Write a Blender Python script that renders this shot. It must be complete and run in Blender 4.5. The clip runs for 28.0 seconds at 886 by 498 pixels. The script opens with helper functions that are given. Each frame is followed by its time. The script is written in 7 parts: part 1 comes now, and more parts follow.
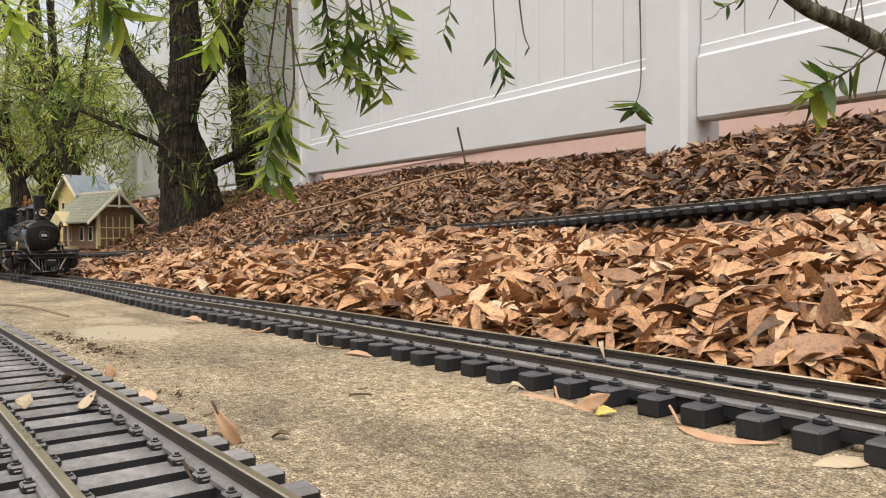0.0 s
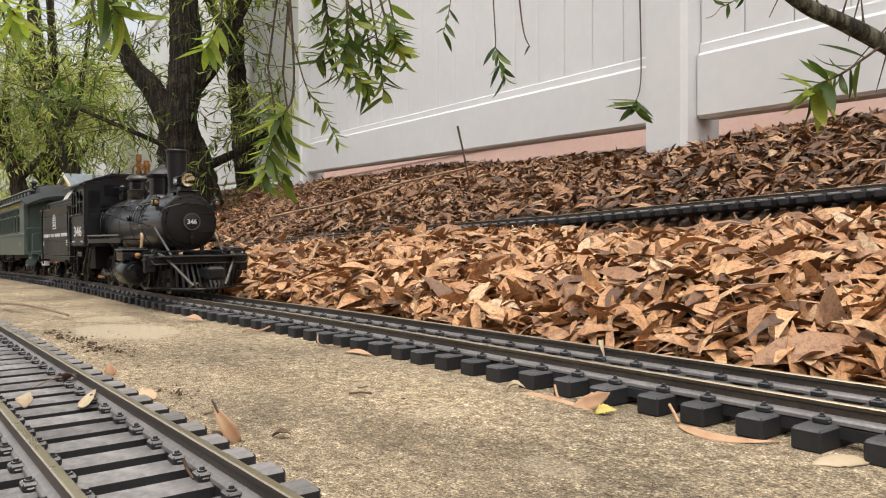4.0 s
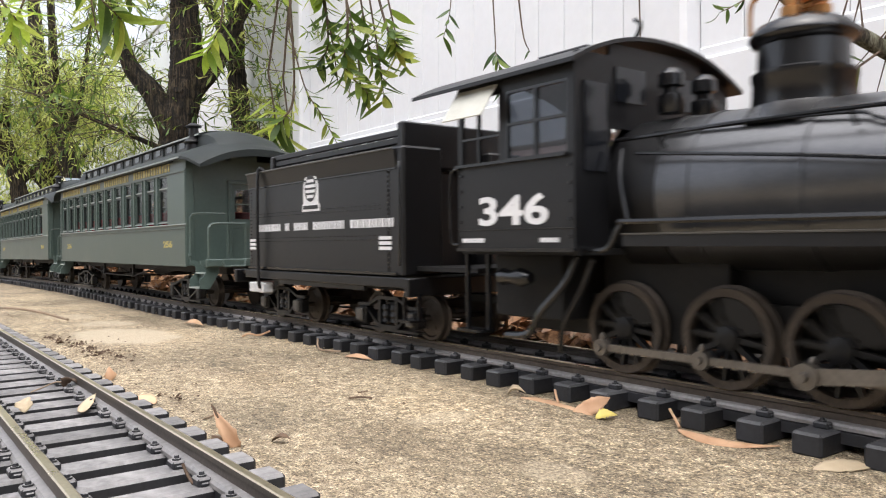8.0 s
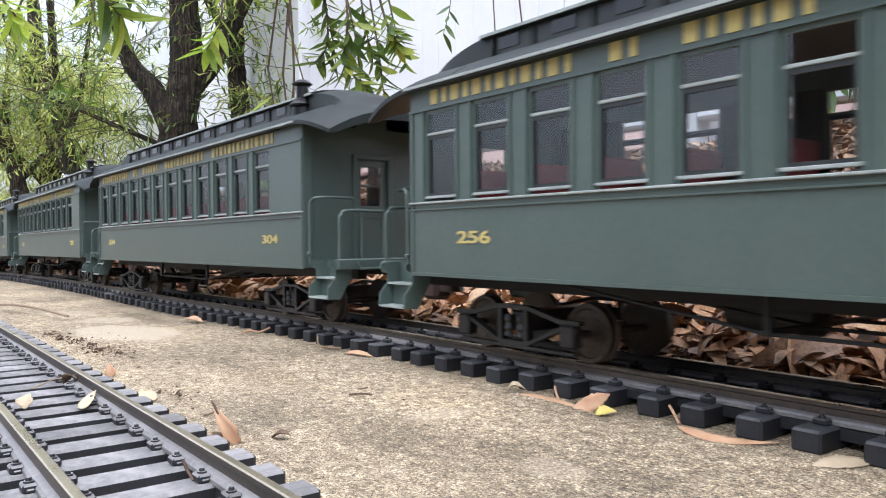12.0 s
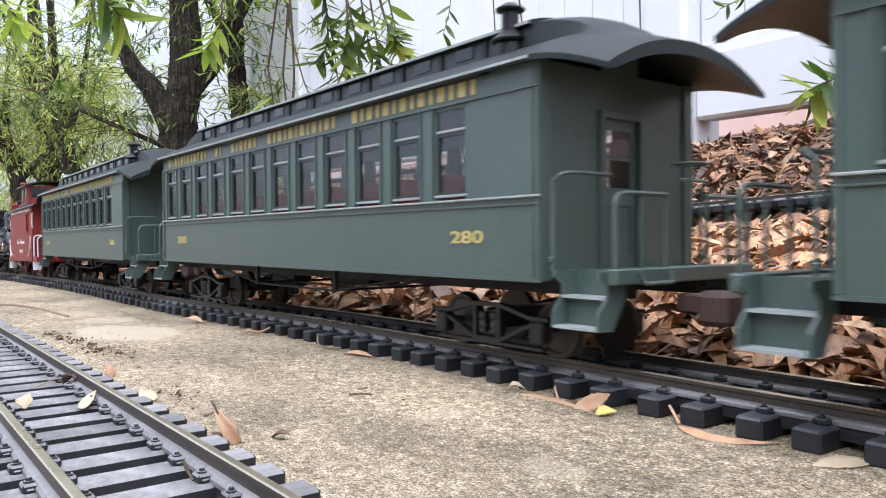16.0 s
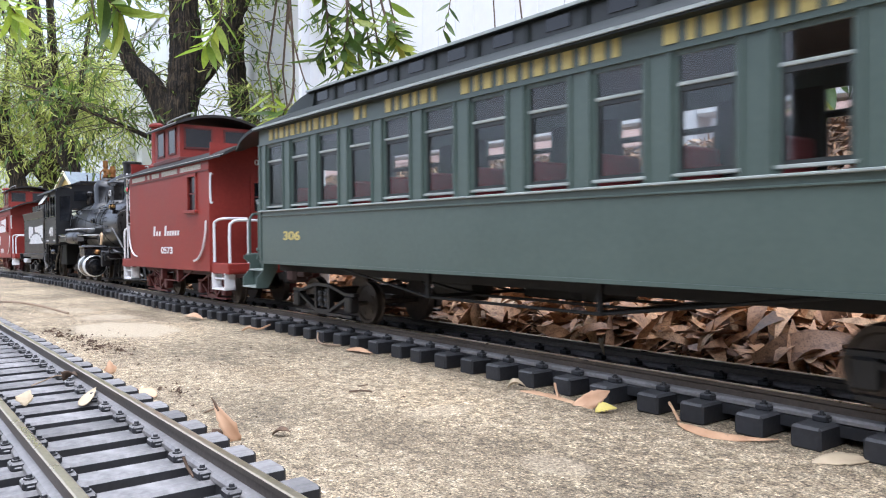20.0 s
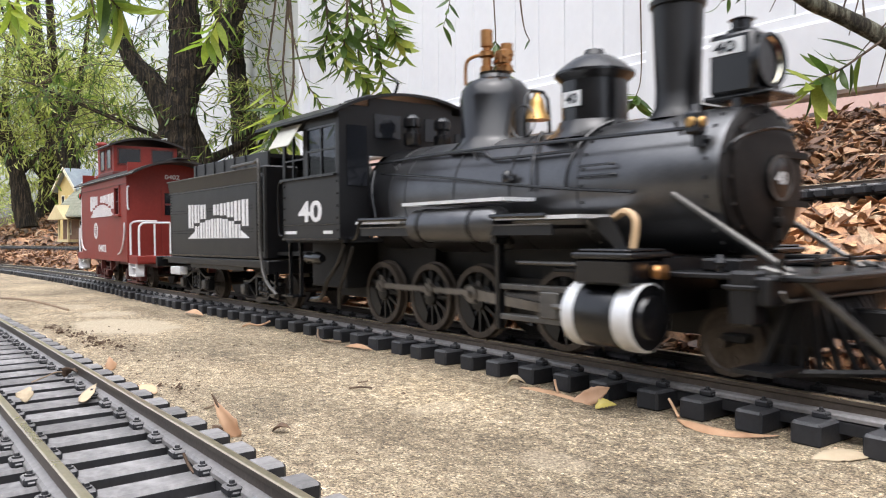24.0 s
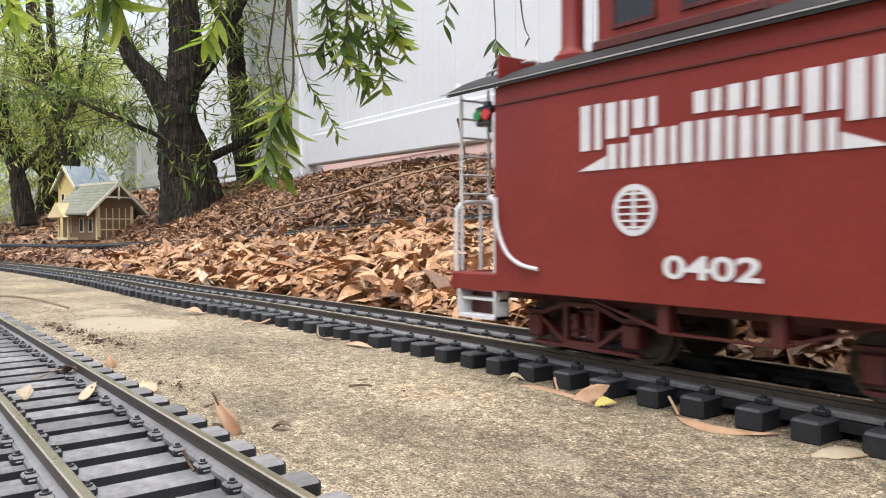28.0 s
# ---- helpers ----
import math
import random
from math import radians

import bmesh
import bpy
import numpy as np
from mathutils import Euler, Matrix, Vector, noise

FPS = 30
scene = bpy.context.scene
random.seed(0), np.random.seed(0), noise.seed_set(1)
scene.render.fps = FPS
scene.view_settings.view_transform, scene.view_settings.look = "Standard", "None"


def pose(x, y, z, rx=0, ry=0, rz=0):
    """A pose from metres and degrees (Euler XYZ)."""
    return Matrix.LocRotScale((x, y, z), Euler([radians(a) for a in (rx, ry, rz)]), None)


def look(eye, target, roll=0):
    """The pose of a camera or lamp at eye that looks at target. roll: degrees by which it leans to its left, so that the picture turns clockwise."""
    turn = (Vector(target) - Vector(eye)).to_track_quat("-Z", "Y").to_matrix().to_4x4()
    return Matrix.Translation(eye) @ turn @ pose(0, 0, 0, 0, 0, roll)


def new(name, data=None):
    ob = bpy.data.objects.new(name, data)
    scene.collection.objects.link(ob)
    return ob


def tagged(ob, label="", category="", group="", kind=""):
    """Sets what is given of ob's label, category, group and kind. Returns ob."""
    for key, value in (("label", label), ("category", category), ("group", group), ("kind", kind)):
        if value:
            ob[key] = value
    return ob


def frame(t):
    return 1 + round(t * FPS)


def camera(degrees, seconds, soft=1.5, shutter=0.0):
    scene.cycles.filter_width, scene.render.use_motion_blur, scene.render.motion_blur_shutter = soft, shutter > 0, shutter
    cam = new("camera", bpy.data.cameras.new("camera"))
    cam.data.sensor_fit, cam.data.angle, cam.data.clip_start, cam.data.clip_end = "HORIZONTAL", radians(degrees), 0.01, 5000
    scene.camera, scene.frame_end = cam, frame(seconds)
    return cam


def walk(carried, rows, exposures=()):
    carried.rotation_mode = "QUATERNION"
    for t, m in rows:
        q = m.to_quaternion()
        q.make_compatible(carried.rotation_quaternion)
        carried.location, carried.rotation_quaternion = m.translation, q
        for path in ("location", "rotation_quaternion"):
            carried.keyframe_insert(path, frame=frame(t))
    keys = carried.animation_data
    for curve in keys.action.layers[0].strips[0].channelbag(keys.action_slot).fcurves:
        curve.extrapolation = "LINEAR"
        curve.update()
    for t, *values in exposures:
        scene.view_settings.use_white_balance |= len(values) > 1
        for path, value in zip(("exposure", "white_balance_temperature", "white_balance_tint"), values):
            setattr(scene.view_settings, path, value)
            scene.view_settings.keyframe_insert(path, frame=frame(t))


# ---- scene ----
# camera: rests on the slab between the rails of the near track, nodding a little
FOV = 60.4
EYE = (0.0, 0.0, 0.0865)
NOD = ((0, .13), (1, .06), (3, .06), (3.5, .03), (5.5, .04), (6, .05), (6.5, .17), (7, .3), (7.5, .38), (8, .37), (8.5, .26), (9, .17),
       (9.5, .04), (10, 0), (10.5, -.02), (11, 0), (11.5, .05), (12, .12), (12.5, .18), (13.5, .27), (14.5, .3), (15, .26), (15.5, .19), (16, .12),
       (16.5, .06), (17, 0), (17.5, -.08), (18, -.12), (19, -.12), (19.5, -.09), (20, -.1), (20.5, -.12), (21, -.13), (21.5, -.2),
       (23.5, -.34), (24, -.36), (24.5, -.4), (25, -.46), (25.5, -.5), (26, -.52), (26.5, -.57), (27, -.58), (27.5, -.53), (28, -.52))


def aim(nod):
    yaw, pitch = radians(-52.53), radians(-0.937 + nod)
    way = Vector((math.sin(yaw) * math.cos(pitch), math.cos(yaw) * math.cos(pitch), math.sin(pitch)))
    return look(EYE, Vector(EYE) + way, -0.407)


cam = camera(FOV, 28.0, soft=1.1, shutter=0.4)
walk(cam, [(t, aim(n)) for t, n in NOD],
     exposures=[(0, 0.18, 6900, 11), (5.5, 0.2, 6900, 11), (7, 0.48, 6700, 12), (8, 0.68, 6400, 12), (9, 0.72, 6100, 13), (10, 0.72, 5950, 13), (11, 0.84, 5850, 13), (20, 0.84, 5650, 13), (24, 0.65, 6200, 12), (27, 0.46, 6500, 11), (28, 0.55, 6200, 11)])

# ---- daylight: bright overcast sky ----
world = bpy.data.worlds.new("overcast_sky")
scene.world = world
world.use_nodes = True
wn, wl = world.node_tree.nodes, world.node_tree.links
sky = wn.new("ShaderNodeTexSky")
sky.sky_type, sky.sun_disc = "NISHITA", False
sky.sun_elevation, sky.sun_rotation = radians(72), radians(140)
sky.air_density, sky.dust_density, sky.ozone_density = 1.0, 4.0, 1.0
soften = wn.new("ShaderNodeHueSaturation")
soften.inputs["Saturation"].default_value = 0.35
wl.new(sky.outputs[0], soften.inputs["Color"])
# thin bright haze evens out the sky down to the horizon
up = wn.new("ShaderNodeSeparateXYZ")
wl.new(wn.new("ShaderNodeTexCoord").outputs["Generated"], up.inputs[0])
dim = wn.new("ShaderNodeMapRange")
dim.inputs["From Min"].default_value, dim.inputs["From Max"].default_value = 0.0, 1.0
dim.inputs["To Min"].default_value, dim.inputs["To Max"].default_value = 1.45, 1.3
wl.new(up.outputs["Z"], dim.inputs[0])
even = wn.new("ShaderNodeMixRGB")
even.blend_type = "MULTIPLY"
even.inputs[0].default_value = 1.0
wl.new(soften.outputs[0], even.inputs[1])
wl.new(dim.outputs[0], even.inputs[2])
wl.new(even.outputs[0], wn["Background"].inputs["Color"])
wn["Background"].inputs["Strength"].default_value = 0.15
sun_data = bpy.data.lights.new("sun", "SUN")
sun_data.energy, sun_data.angle, sun_data.color = 2.3, radians(90), (1.0, 0.96, 0.9)
sun = new("sun", sun_data)
# the veiled sun stands high over the open end of the yard
sun.matrix_world = look((0, 0, 6), (0 - math.sin(radians(140)) * 1.07, 0 - math.cos(radians(140)) * 1.07, 6 - 3.3))


# ---- materials ----
def nodes_of(name):
    m = bpy.data.materials.new(name)
    m.use_nodes = True
    n, l = m.node_tree.nodes, m.node_tree.links
    return m, n, l, n["Principled BSDF"]


def ramp(n, l, source, stops):
    r = n.new("ShaderNodeValToRGB")
    e = r.color_ramp.elements
    e[0].position, e[0].color = stops[0][0], (*stops[0][1], 1)
    e[1].position, e[1].color = stops[-1][0], (*stops[-1][1], 1)
    for at, c in stops[1:-1]:
        e.new(at).color = (*c, 1)
    l.new(source, r.inputs[0])
    return r


def noise_tex(n, l, scale, detail=6.0, rough=0.6, stretch=None, space="Object"):
    co = n.new("ShaderNodeTexCoord")
    t = n.new("ShaderNodeTexNoise")
    t.inputs["Scale"].default_value, t.inputs["Detail"].default_value, t.inputs["Roughness"].default_value = scale, detail, rough
    if stretch:
        mp = n.new("ShaderNodeMapping")
        mp.inputs["Scale"].default_value = stretch
        l.new(co.outputs[space], mp.inputs[0])
        l.new(mp.outputs[0], t.inputs["Vector"])
    else:
        l.new(co.outputs[space], t.inputs["Vector"])
    return t


def paint(name, a, b, scale=300, rough=0.5, rough_b=None, metal=0.0, bump=0.05, coarse=40, vary=0.0, stretch=None, coat=0.0):
    """Two tones by fine noise, mottled by a coarser one; gloss follows the coarse noise."""
    m, n, l, p = nodes_of(name)
    fine = noise_tex(n, l, scale, stretch=stretch)
    big = noise_tex(n, l, coarse, 4)
    mix = n.new("ShaderNodeMath")
    mix.operation = "MULTIPLY_ADD"
    mix.inputs[1].default_value = 0.5
    half = n.new("ShaderNodeMath")
    half.operation = "MULTIPLY"
    half.inputs[1].default_value = 0.5
    l.new(big.outputs[0], half.inputs[0])
    l.new(fine.outputs[0], mix.inputs[0])
    l.new(half.outputs[0], mix.inputs[2])
    r = ramp(n, l, mix.outputs[0], [(0.35, a), (0.65, b)])
    colour = r.outputs[0]
    if vary:
        info = n.new("ShaderNodeObjectInfo")
        hsv = n.new("ShaderNodeHueSaturation")
        mr = n.new("ShaderNodeMapRange")
        mr.inputs["To Min"].default_value, mr.inputs["To Max"].default_value = 1 - vary, 1 + vary
        l.new(info.outputs["Random"], mr.inputs[0])
        l.new(mr.outputs[0], hsv.inputs["Value"])
        l.new(colour, hsv.inputs["Color"])
        colour = hsv.outputs[0]
    l.new(colour, p.inputs["Base Color"])
    rr = n.new("ShaderNodeMapRange")
    rr.inputs["To Min"].default_value, rr.inputs["To Max"].default_value = rough, rough_b if rough_b is not None else rough
    l.new(big.outputs[0], rr.inputs[0])
    l.new(rr.outputs[0], p.inputs["Roughness"])
    p.inputs["Metallic"].default_value = metal
    p.inputs["Coat Weight"].default_value = coat
    if bump:
        bm_ = n.new("ShaderNodeBump")
        bm_.inputs["Strength"].default_value, bm_.inputs["Distance"].default_value = bump, 0.001
        l.new(fine.outputs[0], bm_.inputs["Height"])
        l.new(bm_.outputs[0], p.inputs["Normal"])
    return m


def leafy(name, stops, rough=0.6, through_light=0.0, spots=None):
    """Leaf colours by island, with a lighter or spotted blade."""
    m, n, l, p = nodes_of(name)
    geo = n.new("ShaderNodeNewGeometry")
    info, add, part_of = n.new("ShaderNodeObjectInfo"), n.new("ShaderNodeMath"), n.new("ShaderNodeMath")
    add.operation, part_of.operation = "ADD", "FRACT"
    l.new(geo.outputs["Random Per Island"], add.inputs[0])
    l.new(info.outputs["Random"], add.inputs[1])
    l.new(add.outputs[0], part_of.inputs[0])
    r = ramp(n, l, part_of.outputs[0], stops)
    blotch = noise_tex(n, l, 230, 6, 0.7)
    dark = ramp(n, l, blotch.outputs[0], [(0.38, spots or (0.4, 0.33, 0.27)), (0.5, (0.95, 0.95, 0.95)), (0.62, (1.12, 1.12, 1.12))])
    mul = n.new("ShaderNodeMixRGB")
    mul.blend_type = "MULTIPLY"
    mul.inputs[0].default_value = 0.8
    l.new(r.outputs[0], mul.inputs[1])
    l.new(dark.outputs[0], mul.inputs[2])
    fleck = noise_tex(n, l, 1100, 3, 0.7)
    dots = ramp(n, l, fleck.outputs[0], [(0.36, tuple(0.3 + 0.7 * c for c in (spots or (0.2, 0.12, 0.06)))), (0.45, (1, 1, 1)), (0.6, (1, 1, 1)), (0.7, (1.2, 1.2, 1.2))])
    mul2 = n.new("ShaderNodeMixRGB")
    mul2.blend_type = "MULTIPLY"
    mul2.inputs[0].default_value = 1.0
    l.new(mul.outputs[0], mul2.inputs[1])
    l.new(dots.outputs[0], mul2.inputs[2])
    mul = mul2
    l.new(mul.outputs[0], p.inputs["Base Color"])
    p.inputs["Roughness"].default_value = rough
    p.inputs["Subsurface Weight"].default_value = 0.0
    if through_light:
        tr = n.new("ShaderNodeBsdfTranslucent")
        l.new(mul.outputs[0], tr.inputs["Color"])
        mx = n.new("ShaderNodeMixShader")
        mx.inputs[0].default_value = through_light
        l.new(p.outputs[0], mx.inputs[1])
        l.new(tr.outputs[0], mx.inputs[2])
        l.new(mx.outputs[0], n["Material Output"].inputs["Surface"])
    return m


SMEARS = (((-0.762, 0.199), (0.08, 0.044), 0.85), ((-0.9, 0.217), (0.035, 0.03), 0.55), ((-1.02, 0.2), (0.05, 0.03), 0.4), ((-0.299, 0.227), (0.012, 0.02), 0.3), ((-0.2, 0.207), (0.016, 0.012), 0.3))

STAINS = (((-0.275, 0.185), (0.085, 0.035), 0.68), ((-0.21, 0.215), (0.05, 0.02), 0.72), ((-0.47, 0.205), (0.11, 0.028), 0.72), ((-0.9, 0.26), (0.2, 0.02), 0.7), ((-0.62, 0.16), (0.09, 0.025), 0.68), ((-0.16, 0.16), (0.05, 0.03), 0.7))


def concrete_material():
    m, n, l, p = nodes_of("sandy_concrete")
    grain = noise_tex(n, l, 850, 2, 0.8)
    mid = noise_tex(n, l, 150, 6, 0.7)
    big = noise_tex(n, l, 7, 6, 0.62)
    a = ramp(n, l, mid.outputs[0], [(0.36, (0.2, 0.155, 0.1)), (0.5, (0.36, 0.29, 0.195)), (0.64, (0.5, 0.42, 0.3))])
    stain = ramp(n, l, big.outputs[0], [(0.36, (0.58, 0.58, 0.57)), (0.45, (0.82, 0.82, 0.81)), (0.55, (1.0, 1.0, 1.0)), (0.66, (1.2, 1.18, 1.14))])
    speck = ramp(n, l, grain.outputs[0], [(0.38, (0.28, 0.26, 0.24)), (0.46, (0.85, 0.85, 0.85)), (0.54, (1.0, 1.0, 1.0)), (0.61, (1.35, 1.33, 1.28)), (0.66, (2.4, 2.35, 2.25))])
    m1, m2 = n.new("ShaderNodeMixRGB"), n.new("ShaderNodeMixRGB")
    m1.blend_type = m2.blend_type = "MULTIPLY"
    m1.inputs[0].default_value = m2.inputs[0].default_value = 1.0
    l.new(a.outputs[0], m1.inputs[1])
    l.new(stain.outputs[0], m1.inputs[2])
    l.new(m1.outputs[0], m2.inputs[1])
    l.new(speck.outputs[0], m2.inputs[2])
    peb = n.new("ShaderNodeTexVoronoi")
    peb.inputs["Scale"].default_value = 620
    l.new(n.new("ShaderNodeTexCoord").outputs["Object"], peb.inputs["Vector"])
    lum = n.new("ShaderNodeSeparateXYZ")
    l.new(peb.outputs["Color"], lum.inputs[0])
    grains = ramp(n, l, lum.outputs["X"], [(0.0, (0.42, 0.4, 0.37)), (0.2, (0.8, 0.8, 0.79)), (0.75, (1.08, 1.07, 1.05)), (0.93, (1.3, 1.29, 1.27)), (1.0, (1.9, 1.88, 1.82))])
    m3 = n.new("ShaderNodeMixRGB")
    m3.blend_type = "MULTIPLY"
    m3.inputs[0].default_value = 0.75
    l.new(m2.outputs[0], m3.inputs[1])
    l.new(grains.outputs[0], m3.inputs[2])
    m2 = m3
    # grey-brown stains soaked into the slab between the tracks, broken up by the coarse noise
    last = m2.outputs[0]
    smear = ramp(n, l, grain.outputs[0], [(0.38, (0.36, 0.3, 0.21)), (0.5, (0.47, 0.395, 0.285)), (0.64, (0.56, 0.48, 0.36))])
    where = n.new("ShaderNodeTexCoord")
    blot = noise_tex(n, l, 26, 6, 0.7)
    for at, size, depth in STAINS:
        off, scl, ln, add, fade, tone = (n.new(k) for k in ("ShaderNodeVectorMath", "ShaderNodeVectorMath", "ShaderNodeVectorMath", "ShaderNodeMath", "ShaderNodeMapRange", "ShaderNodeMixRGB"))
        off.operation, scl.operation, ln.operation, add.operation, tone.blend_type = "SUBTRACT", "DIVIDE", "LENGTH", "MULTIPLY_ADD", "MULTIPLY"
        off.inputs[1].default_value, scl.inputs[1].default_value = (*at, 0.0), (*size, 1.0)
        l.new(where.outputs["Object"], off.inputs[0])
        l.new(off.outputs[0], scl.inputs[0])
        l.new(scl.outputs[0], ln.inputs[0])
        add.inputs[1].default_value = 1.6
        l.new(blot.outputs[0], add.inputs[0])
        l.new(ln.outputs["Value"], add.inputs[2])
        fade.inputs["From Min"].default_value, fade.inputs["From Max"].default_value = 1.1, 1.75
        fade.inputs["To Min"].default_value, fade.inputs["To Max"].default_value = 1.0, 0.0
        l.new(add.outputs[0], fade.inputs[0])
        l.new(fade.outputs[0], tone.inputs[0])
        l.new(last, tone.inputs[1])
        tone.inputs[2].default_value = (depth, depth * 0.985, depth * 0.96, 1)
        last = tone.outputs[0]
    # pale smooth smears of cement trowelled over the slab
    for at, size, much in SMEARS:
        off, scl, ln, add, fade, tone = (n.new(k) for k in ("ShaderNodeVectorMath", "ShaderNodeVectorMath", "ShaderNodeVectorMath", "ShaderNodeMath", "ShaderNodeMapRange", "ShaderNodeMixRGB"))
        off.operation, scl.operation, ln.operation, add.operation = "SUBTRACT", "DIVIDE", "LENGTH", "MULTIPLY_ADD"
        off.inputs[1].default_value, scl.inputs[1].default_value = (*at, 0.0), (*size, 1.0)
        l.new(where.outputs["Object"], off.inputs[0])
        l.new(off.outputs[0], scl.inputs[0])
        l.new(scl.outputs[0], ln.inputs[0])
        add.inputs[1].default_value = 1.2
        l.new(blot.outputs[0], add.inputs[0])
        l.new(ln.outputs["Value"], add.inputs[2])
        fade.inputs["From Min"].default_value, fade.inputs["From Max"].default_value = 1.42, 1.68
        fade.inputs["To Min"].default_value, fade.inputs["To Max"].default_value = much, 0.0
        l.new(add.outputs[0], fade.inputs[0])
        l.new(fade.outputs[0], tone.inputs[0])
        l.new(last, tone.inputs[1])
        l.new(smear.outputs[0], tone.inputs[2])
        last = tone.outputs[0]
    l.new(last, p.inputs["Base Color"])
    p.inputs["Roughness"].default_value = 0.9
    b1, b2 = n.new("ShaderNodeBump"), n.new("ShaderNodeBump")
    b1.inputs["Strength"].default_value, b1.inputs["Distance"].default_value = 0.9, 0.0016
    b2.inputs["Strength"].default_value, b2.inputs["Distance"].default_value = 0.6, 0.004
    l.new(grain.outputs[0], b1.inputs["Height"])
    l.new(mid.outputs[0], b2.inputs["Height"])
    l.new(b2.outputs[0], b1.inputs["Normal"])
    l.new(b1.outputs[0], p.inputs["Normal"])
    return m


def bark_material(name, a, b, c):
    m, n, l, p = nodes_of(name)
    ridge = noise_tex(n, l, 18, 8, 0.74, stretch=(5, 5, 0.35))
    big = noise_tex(n, l, 5, 4)
    r = ramp(n, l, ridge.outputs[0], [(0.42, a), (0.5, b), (0.6, c)])
    tone = ramp(n, l, big.outputs[0], [(0.35, (0.7, 0.72, 0.66)), (0.65, (1.1, 1.08, 1.0))])
    mx = n.new("ShaderNodeMixRGB")
    mx.blend_type = "MULTIPLY"
    mx.inputs[0].default_value = 1.0
    l.new(r.outputs[0], mx.inputs[1])
    l.new(tone.outputs[0], mx.inputs[2])
    l.new(mx.outputs[0], p.inputs["Base Color"])
    p.inputs["Roughness"].default_value = 0.95
    bp = n.new("ShaderNodeBump")
    bp.inputs["Strength"].default_value, bp.inputs["Distance"].default_value = 1.0, 0.03
    l.new(ridge.outputs[0], bp.inputs["Height"])
    l.new(bp.outputs[0], p.inputs["Normal"])
    return m


def glass_material(name, tint, shine):
    m, n, l, p = nodes_of(name)
    gl, tr, mx = n.new("ShaderNodeBsdfGlossy"), n.new("ShaderNodeBsdfTransparent"), n.new("ShaderNodeMixShader")
    gl.inputs["Roughness"].default_value = 0.03
    tr.inputs["Color"].default_value = (*tint, 1)
    face, rise, gain = n.new("ShaderNodeLayerWeight"), n.new("ShaderNodeMath"), n.new("ShaderNodeMath")
    rise.operation, gain.operation = "POWER", "MULTIPLY_ADD"
    rise.inputs[1].default_value = 3.2
    gain.inputs[1].default_value, gain.inputs[2].default_value = shine, 0.04
    l.new(face.outputs["Facing"], rise.inputs[0])
    l.new(rise.outputs[0], gain.inputs[0])
    l.new(gain.outputs[0], mx.inputs[0])
    l.new(tr.outputs[0], mx.inputs[1])
    l.new(gl.outputs[0], mx.inputs[2])
    l.new(mx.outputs[0], n["Material Output"].inputs["Surface"])
    return m


CONCRETE = concrete_material()
SOIL = paint("leaf_mould_soil", (0.045, 0.028, 0.018), (0.11, 0.068, 0.042), 60, 0.95, bump=0.4, coarse=7)
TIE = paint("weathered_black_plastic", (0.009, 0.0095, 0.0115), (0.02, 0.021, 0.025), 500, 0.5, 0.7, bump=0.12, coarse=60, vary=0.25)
# two paler tie colours with the sky light on the tops painted in
TIE_SKYLIT = paint("black_plastic_top_skylit", (0.045, 0.046, 0.05), (0.085, 0.086, 0.09), 500, 0.45, 0.6, bump=0.1, coarse=60, vary=0.2)
TIE_GREY = paint("grey_plastic_top_skylit", (0.075, 0.073, 0.074), (0.23, 0.222, 0.22), 240, 0.55, 0.75, bump=0.2, coarse=45, vary=0.25)
RAIL = paint("dull_brown_rail_metal", (0.05, 0.04, 0.033), (0.105, 0.087, 0.073), 500, 0.38, 0.5, 0.5, bump=0.06, coarse=50)
RAIL_FOOT = paint("dusty_rail_foot", (0.16, 0.155, 0.155), (0.28, 0.27, 0.268), 500, 0.4, 0.55, 0.3, bump=0.05, coarse=50)
RAIL_TOP = paint("worn_rail_head", (0.5, 0.42, 0.29), (0.7, 0.6, 0.44), 600, 0.22, 0.36, 0.9, bump=0.03, coarse=30)
VINYL = paint("white_vinyl", (0.66, 0.675, 0.695), (0.71, 0.725, 0.745), 30, 0.35, 0.5, bump=0.015, coarse=3)
PINK = paint("salmon_painted_siding", (0.62, 0.42, 0.36), (0.7, 0.5, 0.43), 40, 0.7, bump=0.05, coarse=4)
BARK = bark_material("dark_furrowed_bark", (0.003, 0.002, 0.0012), (0.022, 0.0155, 0.009), (0.1, 0.073, 0.044))
BARK_GREY = bark_material("grey_lichen_bark", (0.04, 0.035, 0.025), (0.14, 0.13, 0.09), (0.38, 0.38, 0.3))
DRY = leafy("dry_leaves", [(0.0, (0.05, 0.025, 0.014)), (0.18, (0.12, 0.057, 0.028)), (0.42, (0.22, 0.104, 0.046)), (0.68, (0.34, 0.17, 0.077)),
                           (0.9, (0.44, 0.255, 0.13)), (1.0, (0.42, 0.31, 0.2))], 0.5)
# TAN: lighter copy of DRY; the brighter light by the tracks is partly in it
TAN = leafy("tan_leaves_skylit", [(0.0, (0.08, 0.04, 0.021)), (0.13, (0.24, 0.12, 0.057)), (0.35, (0.41, 0.212, 0.098)), (0.7, (0.55, 0.305, 0.15)),
                                (0.92, (0.58, 0.345, 0.175)), (1.0, (0.57, 0.435, 0.285))], 0.5)
DEEP = leafy("deep_green_leaves", [(0.0, (0.02, 0.045, 0.01)), (0.45, (0.05, 0.1, 0.02)), (0.8, (0.1, 0.17, 0.03)), (1.0, (0.2, 0.28, 0.06))], 0.35, 0.4, (0.8, 0.85, 0.7))
